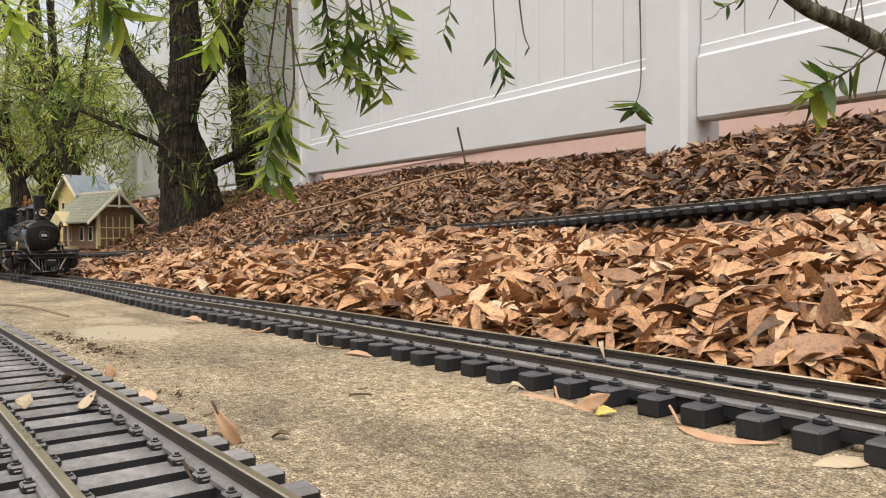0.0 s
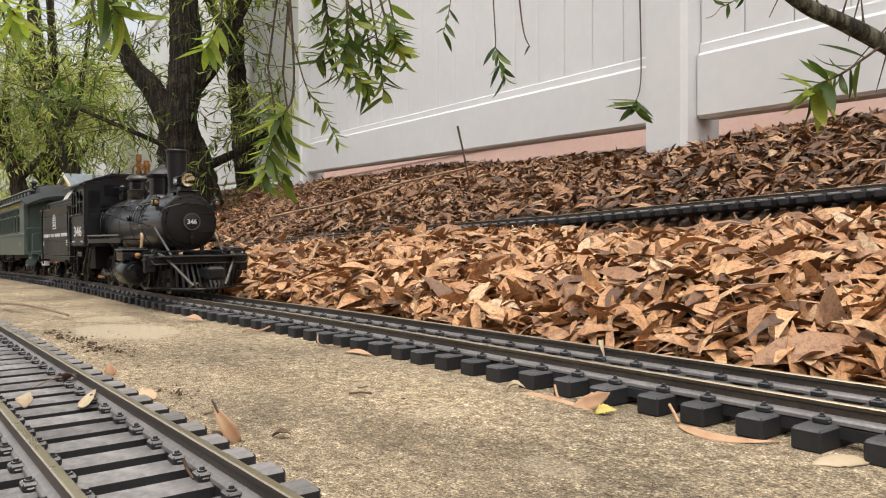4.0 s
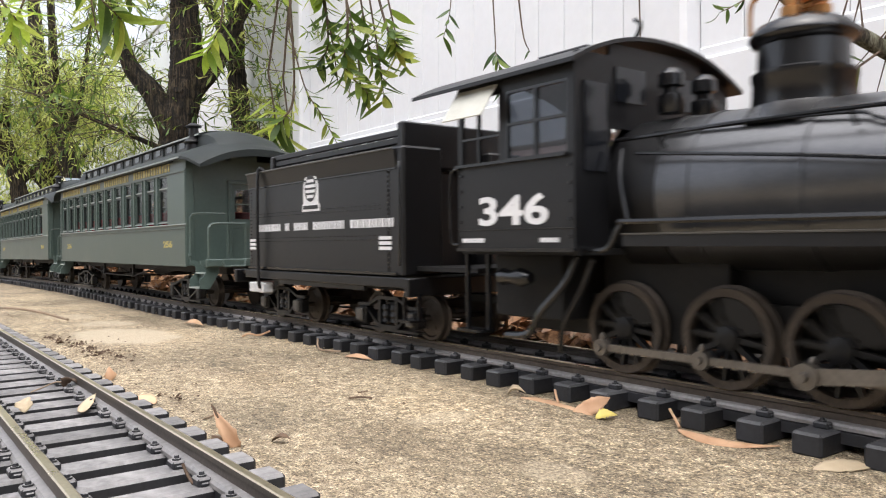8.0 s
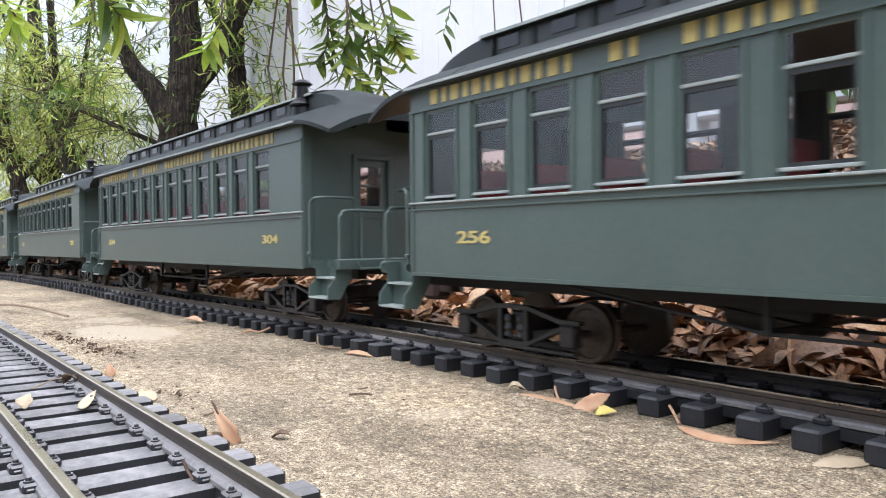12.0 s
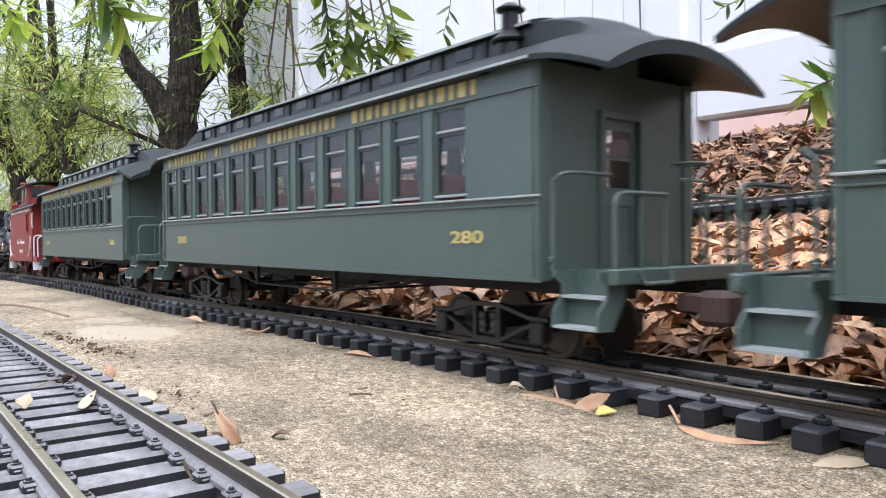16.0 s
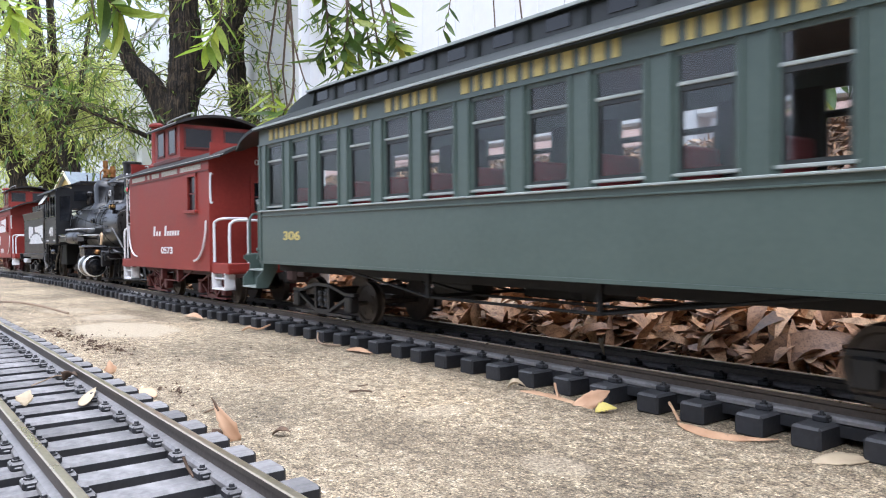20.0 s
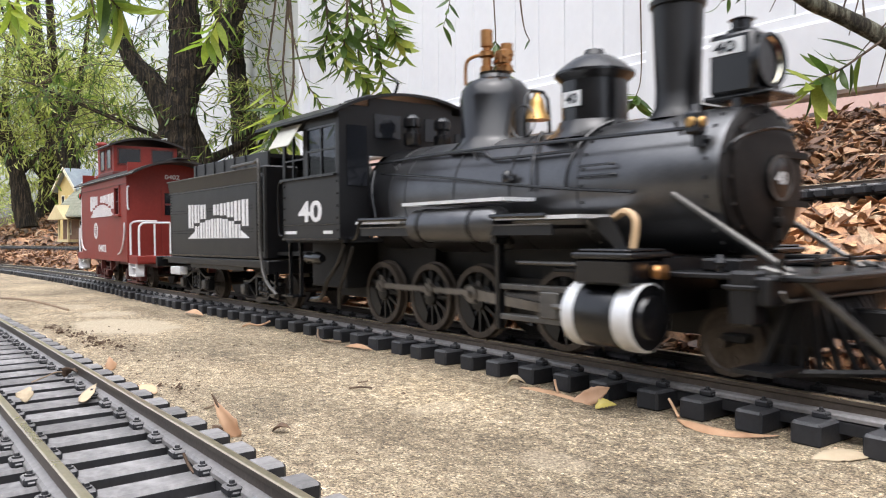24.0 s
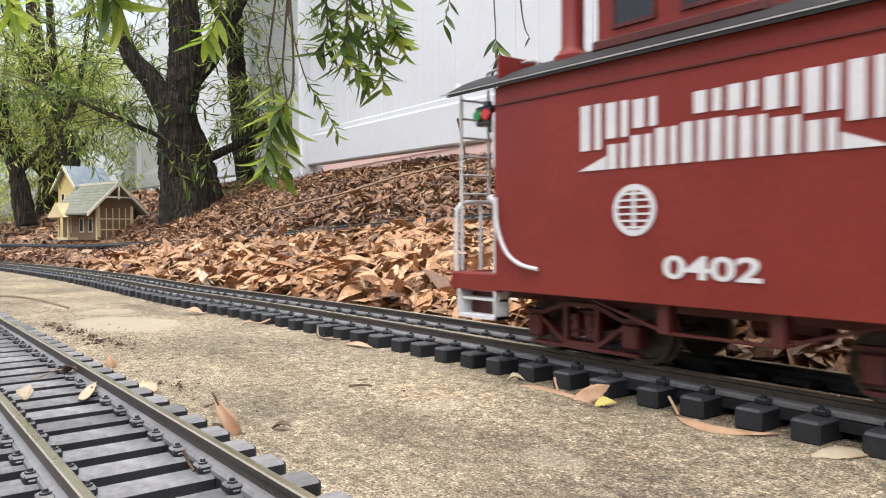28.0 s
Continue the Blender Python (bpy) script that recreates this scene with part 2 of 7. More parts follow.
GREEN = leafy("green_leaves", [(0.0, (0.045, 0.085, 0.016)), (0.4, (0.1, 0.17, 0.03)), (0.75, (0.2, 0.28, 0.045)), (1.0, (0.4, 0.45, 0.09))], 0.4, 0.5,
              (0.8, 0.85, 0.7))
FRESH = leafy("fresh_yellow_green_leaves", [(0.0, (0.2, 0.32, 0.04)), (0.6, (0.36, 0.46, 0.06)), (1.0, (0.52, 0.58, 0.12))], 0.45, 0.55, (0.8, 0.85, 0.7))
LIGHT = leafy("light_olive_leaves", [(0.0, (0.2, 0.26, 0.06)), (0.5, (0.46, 0.53, 0.13)), (1.0, (0.74, 0.76, 0.28))], 0.45, 0.6, (0.8, 0.85, 0.7))
TWIG = paint("brown_twig_bark", (0.05, 0.035, 0.024), (0.14, 0.1, 0.07), 120, 0.85, bump=0.2, coarse=30)


# ---- mesh building ----
class Shape:
    """A small bmesh with a few ways to add solids to it."""

    def __init__(self):
        self.bm = bmesh.new()

    def box(self, x0, x1, y0, y1, z0, z1, chamfer=0.0):
        vs = [self.bm.verts.new((x, y, z)) for x in (x0, x1) for y in (y0, y1) for z in (z0, z1)]
        fs = [self.bm.faces.new([vs[i] for i in q]) for q in ((0, 1, 3, 2), (4, 6, 7, 5), (0, 4, 5, 1), (2, 3, 7, 6), (0, 2, 6, 4), (1, 5, 7, 3))]
        if chamfer:
            es = list({e for f in fs for e in f.edges})
            bmesh.ops.bevel(self.bm, geom=es, offset=chamfer, segments=1, affect="EDGES", clamp_overlap=True)
        return self

    def prism(self, outline, a, b, axis="x"):
        """Extrudes a closed outline of (u, v) from a to b. axis x: u=y, v=z; axis y: u=x, v=z; axis z: u=x, v=y."""
        put = {"x": lambda u, v, w: (w, u, v), "y": lambda u, v, w: (u, w, v), "z": lambda u, v, w: (u, v, w)}[axis]
        r0 = [self.bm.verts.new(put(u, v, a)) for u, v in outline]
        r1 = [self.bm.verts.new(put(u, v, b)) for u, v in outline]
        k = len(outline)
        for i in range(k):
            self.bm.faces.new((r0[i], r0[(i + 1) % k], r1[(i + 1) % k], r1[i]))
        self.bm.faces.new(r0[::-1])
        self.bm.faces.new(r1)
        return self

    def lathe(self, profile, centre=(0, 0, 0), axis="z", seg=24, cap=True):
        """Turns (radius, height) pairs round an axis through centre."""
        c = Vector(centre)
        put = {"z": lambda r, h, a: (r * math.cos(a), r * math.sin(a), h), "x": lambda r, h, a: (h, r * math.cos(a), r * math.sin(a)),
               "y": lambda r, h, a: (r * math.cos(a), h, r * math.sin(a))}[axis]
        rings = [[self.bm.verts.new(c + Vector(put(max(r, 1e-5), h, 2 * math.pi * i / seg))) for i in range(seg)] for r, h in profile]
        for p, q in zip(rings, rings[1:]):
            for i in range(seg):
                self.bm.faces.new((p[i], p[(i + 1) % seg], q[(i + 1) % seg], q[i]))
        if cap:
            self.bm.faces.new(rings[0][::-1])
            self.bm.faces.new(rings[-1])
        return self

    def tube(self, points, radius, seg=8):
        """A round bar along points; radius is one number or one a point."""
        pts = [Vector(p) for p in points]
        rs = radius if isinstance(radius, (list, tuple)) else [radius] * len(pts)
        rings, side = [], None
        for i, p in enumerate(pts):
            d = (pts[min(i + 1, len(pts) - 1)] - pts[max(i - 1, 0)]).normalized()
            if side is None:
                side = d.cross(Vector((0.31, 0.47, 0.83))).normalized()
            side = (side - d * side.dot(d)).normalized()
            up = d.cross(side)
            rings.append([self.bm.verts.new(p + (side * math.cos(2 * math.pi * k / seg) + up * math.sin(2 * math.pi * k / seg)) * rs[i]) for k in range(seg)])
        for p, q in zip(rings, rings[1:]):
            for k in range(seg):
                self.bm.faces.new((p[k], p[(k + 1) % seg], q[(k + 1) % seg], q[k]))
        self.bm.faces.new(rings[0][::-1])
        self.bm.faces.new(rings[-1])
        return self

    def mesh(self, name, material, smooth=False):
        bmesh.ops.recalc_face_normals(self.bm, faces=self.bm.faces)
        me = bpy.data.meshes.new(name)
        self.bm.to_mesh(me)
        self.bm.free()
        me.materials.append(material)
        if smooth:
            me.shade_smooth()
            me.set_sharp_from_angle(angle=radians(38))
        return me


def part(name, shape, material, parent, label="", smooth=False):
    me = shape if isinstance(shape, bpy.types.Mesh) else shape.mesh(name, material, smooth)
    ob = new(name, me)
    ob.parent = parent
    if label:
        ob["label"] = label
    return ob


def empty(name, m=None, label="", category="", group="", kind=""):
    ob = new(name)
    ob.empty_display_size = 0.05
    if m is not None:
        ob.matrix_world = m
    return tagged(ob, label, category, group, kind)


def lettering(name, text, x, z, y, height, material, parent, align="LEFT", width=None, label=""):
    """Thin raised characters on a side that faces -y."""
    cu = bpy.data.curves.new(name, "FONT")
    cu.body, cu.size, cu.extrude, cu.offset = text, height * 1.42, 0.00012, height * 0.035
    tmp = new(name + "_tmp", cu)
    me = bpy.data.meshes.new_from_object(tmp.evaluated_get(bpy.context.evaluated_depsgraph_get()))
    bpy.data.objects.remove(tmp)
    co = np.empty(len(me.vertices) * 3)
    me.vertices.foreach_get("co", co)
    co = co.reshape(-1, 3)
    lo, hi = co.min(0), co.max(0)
    sx = width / (hi[0] - lo[0]) if width else height / (hi[1] - lo[1])
    sz = height / (hi[1] - lo[1])
    shift = {"LEFT": 0.0, "CENTER": 0.5, "RIGHT": 1.0}[align] * (hi[0] - lo[0]) * sx
    out = np.stack([x + (co[:, 0] - lo[0]) * sx - shift, y - co[:, 2], z + (co[:, 1] - lo[1]) * sz], 1)
    me.vertices.foreach_set("co", out.ravel())
    me.materials.clear()
    me.materials.append(material)
    ob = new(name, me)
    ob.parent = parent
    if label:
        ob["label"] = label
    return ob


def leaf_mesh(name, at, way, up, length, width, curl, material, seg=3, fold=0.25):
    """Many narrow pointed leaves in one mesh: at, way, up are (n, 3), the sizes (n,)."""
    way = way / np.linalg.norm(way, axis=1, keepdims=True)
    side = np.cross(way, up)
    side /= np.linalg.norm(side, axis=1, keepdims=True) + 1e-9
    top = np.cross(side, way)
    k = len(at)
    rows = []
    for i in range(seg + 1):
        t = i / seg
        w = (math.sin(math.pi * min(1, (0.06 + 0.94 * t)) ** 0.85) * 0.5 + 0.015) * width
        mid = at + way * (length * t)[:, None] + top * (curl * length * (0.25 - (t - 0.5) ** 2) * 4 * 0.35)[:, None]
        lift = top * (w * fold)[:, None]
        rows += [mid - side * w[:, None] + lift, mid, mid + side * w[:, None] + lift]
    co = np.stack(rows, 1)
    n = co.shape[1]
    quads = []
    for i in range(seg):
        a = 3 * i
        quads += [(a, a + 1, a + 4, a + 3), (a + 1, a + 2, a + 5, a + 4)]
    faces = (np.arange(k)[:, None, None] * n + np.array(quads)[None]).reshape(-1, 4)
    me = bpy.data.meshes.new(name)
    me.vertices.add(k * n)
    me.vertices.foreach_set("co", co.reshape(-1).astype(np.float32))
    me.loops.add(faces.size)
    me.loops.foreach_set("vertex_index", faces.reshape(-1).astype(np.int32))
    me.polygons.add(len(faces))
    me.polygons.foreach_set("loop_start", np.arange(0, faces.size, 4, dtype=np.int32))
    me.update(calc_edges=True)
    me.validate()
    me.materials.append(material)
    me.shade_smooth()
    return me


rng = np.random.default_rng(7)

UP_X, UP_Y, UP_Z = (-9, -6, -3.9, -2.4, -1.48, -0.97, -0.5, 0.4, 4), (0.45, 0.69, 0.84, 0.945, 1.0, 1.025, 1.05, 1.08, 1.1), (0.0, 0.016, 0.03, 0.063, 0.107, 0.124, 0.147, 0.19, 0.3)

# ---- the ground ----
BANK_Y = np.array([-60, 0.392, 0.41, 0.50, 0.70, 1.0, 1.45, 1.75, 2.3, 4.0, 60.0])
BANK_NEAR = np.array([-0.2, -0.2, 0.004, 0.026, 0.062, 0.116, 0.272, 0.32, 0.35, 0.38, 0.4])
BANK_FAR = np.array([-0.2, -0.2, -0.008, -0.006, -0.002, 0.018, 0.22, 0.36, 0.42, 0.45, 0.45])


def bank(x, y):
    """Height of the leaf-covered bank behind the main track."""
    f = np.clip((-1.2 - x) / 2.6, 0, 1)
    h = np.interp(y, BANK_Y, BANK_NEAR) * (1 - f) + np.interp(y, BANK_Y, BANK_FAR) * f
    rise = np.clip((y - 0.45) / 0.3, 0, 1)
    deep = 0.027 + 0.018 * np.exp(-((x + 2.15) / 0.6) ** 2) - 0.007 * np.exp(-((x + 1.0) / 0.28) ** 2)
    h = h - deep * np.exp(-((y - np.interp(x, UP_X, UP_Y) + 0.075) / 0.12) ** 2)
    return h + rise * (0.010 * np.sin(3.1 * x + 1.7 * y) + 0.008 * np.sin(7.3 * x - 4.1 * y + 1.0))


def grid_mesh(name, xs, ys, height, material):
    gx, gy = np.meshgrid(xs, ys, indexing="ij")
    gz = height(gx, gy)
    co = np.stack([gx, gy, gz], -1).reshape(-1, 3)
    i = np.arange(len(xs) * len(ys)).reshape(len(xs), len(ys))
    f = np.stack([i[:-1, :-1], i[1:, :-1], i[1:, 1:], i[:-1, 1:]], -1).reshape(-1, 4)
    me = bpy.data.meshes.new(name)
    me.from_pydata(co.tolist(), [], f.tolist())
    me.materials.append(material)
    me.shade_smooth()
    return me


xs = np.concatenate([[-400, -60, -20], np.arange(-10, 4, 0.08), [6, 12, 60, 400]])
ys = np.concatenate([[-400, -60, -6], [-3, -1, 0.2, 0.37, 0.392], np.arange(0.402, 2.4, 0.045), [2.8, 3.5, 5, 9, 20, 60, 400]])
ground = tagged(new("ground", grid_mesh("ground", xs, ys, bank, SOIL)), "dark leaf-mould soil of the planted bank", "ground", kind="structure")

def dip(x):
    """The slab and its tracks fall away a little in the distance."""
    sag = -0.0016 * math.exp(-((x + 1.0) / 0.28) ** 2)
    return sag + (-0.005 * (x + 0.55) ** 2 if -2.4 < x < -0.55 else (0.0 if x >= -0.55 else -0.0171 - 0.0185 * (-2.4 - x)))


slab_shape = Shape()
edge = [7.0, -0.3, -0.42, -0.55] + [-0.55 - 0.0925 * k for k in range(1, 21)] + [-4.5, -7.0, -10.0]
for a, b in zip(edge, edge[1:]):
    for y0, y1 in ((-3.0, 0.18), (0.18, 0.398)):
        n0 = len(slab_shape.bm.verts)
        slab_shape.box(b, a, y0, y1, -0.26, 0.0)
        slab_shape.bm.verts.ensure_lookup_table()
        for v in slab_shape.bm.verts[n0:]:
            v.co.z += dip(v.co.x) - (0.0022 if v.co.y > 0.3 else 0.0)
bmesh.ops.remove_doubles(slab_shape.bm, verts=slab_shape.bm.verts, dist=0.0001)
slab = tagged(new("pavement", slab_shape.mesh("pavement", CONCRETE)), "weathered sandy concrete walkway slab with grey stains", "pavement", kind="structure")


# ---- leaf litter ----
def litter(n, x0, x1, y0, y1, size, lift, seg):
    x, y = rng.uniform(x0, x1, n), y0 + (y1 - y0) * rng.random(n)
    z = bank(x, y) + rng.random(n) ** 1.5 * lift
    a = rng.uniform(0, 2 * math.pi, n)
    ahead = np.interp(x, UP_X, UP_Y) - y
    calm = 1 - 0.75 * ((x < -1.3) & (x > -3.2) & (ahead > -0.03) & (ahead < 0.3))
    z = bank(x, y) + (z - bank(x, y)) * calm
    tilt = rng.normal(0, 0.42, n) * calm
    way = np.stack([np.cos(a), np.sin(a), np.tan(np.clip(tilt, -1.1, 1.1)) + 0.2 * np.sin(a)], 1)
    up = np.stack([rng.normal(0, 0.55, n), rng.normal(0, 0.55, n) - 0.2, np.ones(n)], 1)
    length = size * np.clip(rng.lognormal(-0.32, 0.36, n), 0.35, 1.6)
    gone = (np.abs(y - np.interp(x, UP_X, UP_Y)) < 0.046) & (rng.random(n) < 0.95)
    z = z - gone * 0.06
    return np.stack([x, y, z], 1), way, up, length, length * rng.uniform(0.15, 0.3, n), rng.normal(0.06, 0.36, n), seg


def litter_piece(name, spec, label, material=None):
    at, way, up, length, width, curl, seg = spec
    ob = new(name, leaf_mesh(name, at - way / np.linalg.norm(way, axis=1, keepdims=True) * (length / 2)[:, None], way, up, length, width, curl, material or DRY, seg, 0.13))
    return tagged(ob, label, "leaf litter", kind="stuff")


near_litter = litter_piece("leaf_litter", litter(36000, -1.9, 0.35, 0.404, 1.02, 0.044, 0.016, 4), "thick layer of curled tan and brown fallen leaves", TAN)
# the leaves nearest to the walk, one by one on top of the layer
shapes = [leaf_mesh("leaf", np.array([[-0.5 * ln, 0, 0]]), np.array([[1.0, 0, 0]]), np.array([[0, 0.2, 1.0]]), np.array([ln]), np.array([ln * wd]), np.array([cu]), TAN, 6, 0.14)
          for ln, wd, cu in zip(rng.uniform(0.024, 0.056, 20), rng.uniform(0.17, 0.3, 20), rng.normal(0.08, 0.34, 20))]
for i in range(300):
    x, y = rng.uniform(-1.0, 0.12), 0.415 + 0.36 * rng.random() ** 1.3
    lf = part("leaf", shapes[i % 20], None, near_litter)
    lf.matrix_world = pose(x, y, float(bank(x, y)) + 0.011 + 0.010 * rng.random(), rng.normal(8, 22), rng.normal(0, 18), rng.uniform(0, 360))
litter_piece("leaf_litter", litter(26000, -2.2, 0.5, 1.0, 1.75, 0.040, 0.014, 3), "thick layer of dark brown fallen leaves along the fence")
litter_piece("leaf_litter", litter(44000, -5.0, -1.8, 0.39, 1.95, 0.04, 0.010, 2), "thick layer of brown fallen leaves round the trees")
litter_piece("leaf_litter", litter(12000, 0.3, 2.6, 0.404, 1.5, 0.045, 0.014, 2), "layer of brown fallen leaves further along the bank", TAN)
litter_piece("leaf_litter", litter(7000, -10.0, -5.0, 0.3, 2.4, 0.09, 0.03, 2), "brown fallen leaves under the far trees")

# ---- tracks ----
RAIL_Z = 0.0165


def main_y(x):
    """Centre line of the main track: straight but for a slight kink where two lengths join."""
    return 0.3475 - 0.006 * math.exp(-((x + 1.02) / 0.26) ** 2)


def rail_mesh(name, line):
    """line: points on the rail's head, in order. An I-shaped section swept along it."""
    half = [(0.0043, -0.0084), (0.0043, -0.0070), (0.0035, -0.0060), (0.0010, -0.0054), (0.0008, -0.0026), (0.0017, -0.0020), (0.0017, -0.0004), (0.0012, 0.0)]
    sec = half + [(-u, v) for u, v in half[::-1]]
    b = bmesh.new()
    rings = []
    for i, p in enumerate(line):
        d = Vector(line[min(i + 1, len(line) - 1)]) - Vector(line[max(i - 1, 0)])
        s = Vector((-d.y, d.x, 0)).normalized()
        rings.append([b.verts.new(Vector(p) + s * u + Vector((0, 0, v))) for u, v in sec])
    k = len(sec)
    for r0, r1 in zip(rings, rings[1:]):
        for i in range(k):
            f = b.faces.new((r0[i], r0[(i + 1) % k], r1[(i + 1) % k], r1[i]))
            f.material_index = 1 if i in (6, 7, 8) else 2 if i in (0, 1, 2, 12, 13, 14) else 0
    b.faces.new(rings[0][::-1])
    b.faces.new(rings[-1])
    bmesh.ops.recalc_face_normals(b, faces=b.faces)
    me = bpy.data.meshes.new(name)
    b.to_mesh(me)
    b.free()
    me.materials.append(RAIL)
    me.materials.append(RAIL_TOP)
    me.materials.append(RAIL_FOOT)
    return me


def tie_mesh(material, width, sky_top, gauge, half=0.0445):
    """A moulded tie with its four rail clips, spike heads and the webs to its neighbour; faces that look up get a paler
    colour for the sky light on them.
    """
    s = Shape().box(-width / 2, width / 2, -half, half, -0.0181, -0.0083, 0.0011)
    for side in (-1, 1):
        for off_y in (-0.0056, 0.0056):
            y = side * gauge / 2 + off_y
            s.box(-0.0032, 0.0032, y - 0.0024, y + 0.0024, -0.0084, -0.0056, 0.0006)
            s.box(-0.0036, 0.0036, y - 0.0015, y + 0.0015, -0.0084, -0.0068, 0.0005)
            s.lathe([(0.0017, -0.0058), (0.0016, -0.0050), (0.0010, -0.0050), (0.0008, -0.0040), (0.0, -0.0037)], (0, y, 0), "z", 8, False)
        s.box(width / 2 - 0.001, width / 2 + 0.0150, side * gauge / 2 - 0.0036, side * gauge / 2 + 0.0036, -0.0140, -0.0092)
    me = s.mesh("tie", material)
    me.materials.append(sky_top)
    # upward faces take the colour that holds the sky light
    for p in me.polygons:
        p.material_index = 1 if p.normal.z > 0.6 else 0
    return me


def lay_track(name, centre, height, x0, x1, near, material, sky_top, width, label, gauge=0.048, step=0.0246, jitter=0.0, slip=0.0):
    """centre(x), height(x): the line of the rail tops. Ties between near[0] and near[1] are single pieces."""
    track = empty(name, None, label, "railway track", kind="structure")
    line = [x0 + (x1 - x0) * i / 300 for i in range(301)]
    for side in (-1, 1):
        part("rail", rail_mesh("rail", [(x, centre(x) + side * gauge / 2, height(x)) for x in line]), None, track, "dull brown metal rail with a worn bright head")
    me, far = tie_mesh(material, width, sky_top, gauge), tie_mesh(material, width, sky_top, gauge)
    spots = []
    x = x0 + step
    while x < x1 - step:
        g = (centre(x + 0.02) - centre(x - 0.02)) / 0.04
        up = (height(x + 0.02) - height(x - 0.02)) / 0.04
        m = pose(x + rng.normal(0, slip), centre(x) + rng.normal(0, slip), height(x) + rng.uniform(-1, 1) * 0.0002, 0, -math.degrees(math.atan(up)), math.degrees(math.atan(g)) + rng.normal(0, jitter))
        spots.append((x, m))
        x += step
    rest_v, rest_f = [], []
    base = [v.co.copy() for v in far.vertices]
    for x, m in spots:
        if near[0] < x < near[1]:
            part("tie", me, None, track).matrix_world = m
        else:
            k = len(rest_v)
            rest_v += [m @ c for c in base]
            rest_f += [[k + i for i in p.vertices] for p in far.polygons]
    if rest_v:
        rest = bpy.data.meshes.new("ties_far")
        rest.from_pydata([tuple(v) for v in rest_v], [], rest_f)
        rest.materials.append(material)
        rest.materials.append(sky_top)
        flags = [p.material_index for p in far.polygons]
        rest.polygons.foreach_set("material_index", flags * (len(rest.polygons) // len(flags)))
        part("ties", rest, None, track)["kind"] = "stuff"
    return track




def up_y(x):
    return float(np.interp(x, UP_X, UP_Y))


def up_z(x):
    return float(np.interp(x, UP_X, UP_Z))


lay_track("main_track", main_y, lambda x: RAIL_Z + dip(x), -8.9989, 6.0, (-3.4, 0.9), TIE, TIE_SKYLIT, 0.0128, "brown metal rails on black moulded ties along the slab's edge", 0.0505, 0.0273, 0.9, 0.0009)
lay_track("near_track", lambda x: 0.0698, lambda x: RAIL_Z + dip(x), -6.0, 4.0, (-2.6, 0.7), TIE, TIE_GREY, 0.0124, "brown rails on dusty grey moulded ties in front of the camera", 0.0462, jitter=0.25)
lay_track("bank_track", up_y, up_z, -8.0, 3.0, (-3.0, 0.6), TIE, TIE_SKYLIT, 0.0146, "brown metal rails on black ties half buried in fallen leaves")

# ---- fence ----
F_WAY = Vector((-0.9931, 0.1170, 0.0))
F_OUT = Vector((0.1170, 0.9931, 0.0))
F_POST = Vector((-1.150, 1.481, 0.0))


def along(s, out, z):
    """A place s metres down the fence from the post's corner, out metres behind its face."""
    p = F_POST + F_WAY * s + F_OUT * out
    return (p.x, p.y, z)


def fence_box(shape, s0, s1, o0, o1, z0, z1, lean=0.026, chamfer=0.0):
    """A box along the fence whose top and bottom follow its slope."""
    n0 = len(shape.bm.verts)
    shape.box(s0, s1, o0, o1, z0, z1, chamfer)
    shape.bm.verts.ensure_lookup_table()
    for v in shape.bm.verts[n0:]:
        v.co = Vector(along(v.co.x, v.co.y, v.co.z + lean * v.co.x))
    return shape


POSTS = [-4.9, -2.46, 0.0, 2.44, 4.88, 7.32, 9.76, 12.2]
fence = empty("fence", None, "tall white vinyl privacy fence on square posts", "fence", kind="structure")
for s in POSTS:
    sh = Shape()
    fence_box(sh, s - 0.127, s, 0.0, 0.127, 0.1, 2.15, 0.0, 0.012)
    part("post", sh, VINYL, fence)
    cap = Shape()
    fence_box(cap, s - 0.136, s + 0.009, -0.009, 0.136, 2.15, 2.17, 0.0, 0.003)
    part("post_cap", cap, VINYL, fence)
for a, b in zip(POSTS, POSTS[1:]):
    a, b = a + 0.001, b - 0.128
    low = Shape()
    fence_box(low, a, b, 0.034, 0.093, 0.352, 0.499, chamfer=0.007)
    fence_box(low, a, b, 0.046, 0.081, 0.495, 0.523, chamfer=0.004)
    part("bottom_rail", low, VINYL, fence)
    top = Shape()
    fence_box(top, a, b, 0.034, 0.093, 1.96, 2.09, chamfer=0.007)
    part("top_rail", top, VINYL, fence)
    k = 20
    for i in range(k):
        w = (b - a) / k
        bd = Shape()
        fence_box(bd, a + w * i + 0.0012, a + w * (i + 1) - 0.0012, 0.052, 0.075, 0.512, 1.97, chamfer=0.0022)
        part("board", bd, VINYL, fence)

# the neighbour's wall of lapped siding, seen under the fence
siding = empty("neighbour_wall", None, "salmon-painted lapped siding wall behind the fence", "wall", kind="structure")
for i in range(14):
    z0 = 0.0 + 0.17 * i
    sh = Shape()
    n0 = len(sh.bm.verts)
    sh.prism([(2.42, z0), (2.4, z0), (2.412, z0 + 0.168), (2.42, z0 + 0.168)], -6, 9)
    for v in sh.bm.verts:
        v.co = Vector(along(v.co.x, v.co.y, v.co.z))
    part("siding_board", sh, PINK, siding)

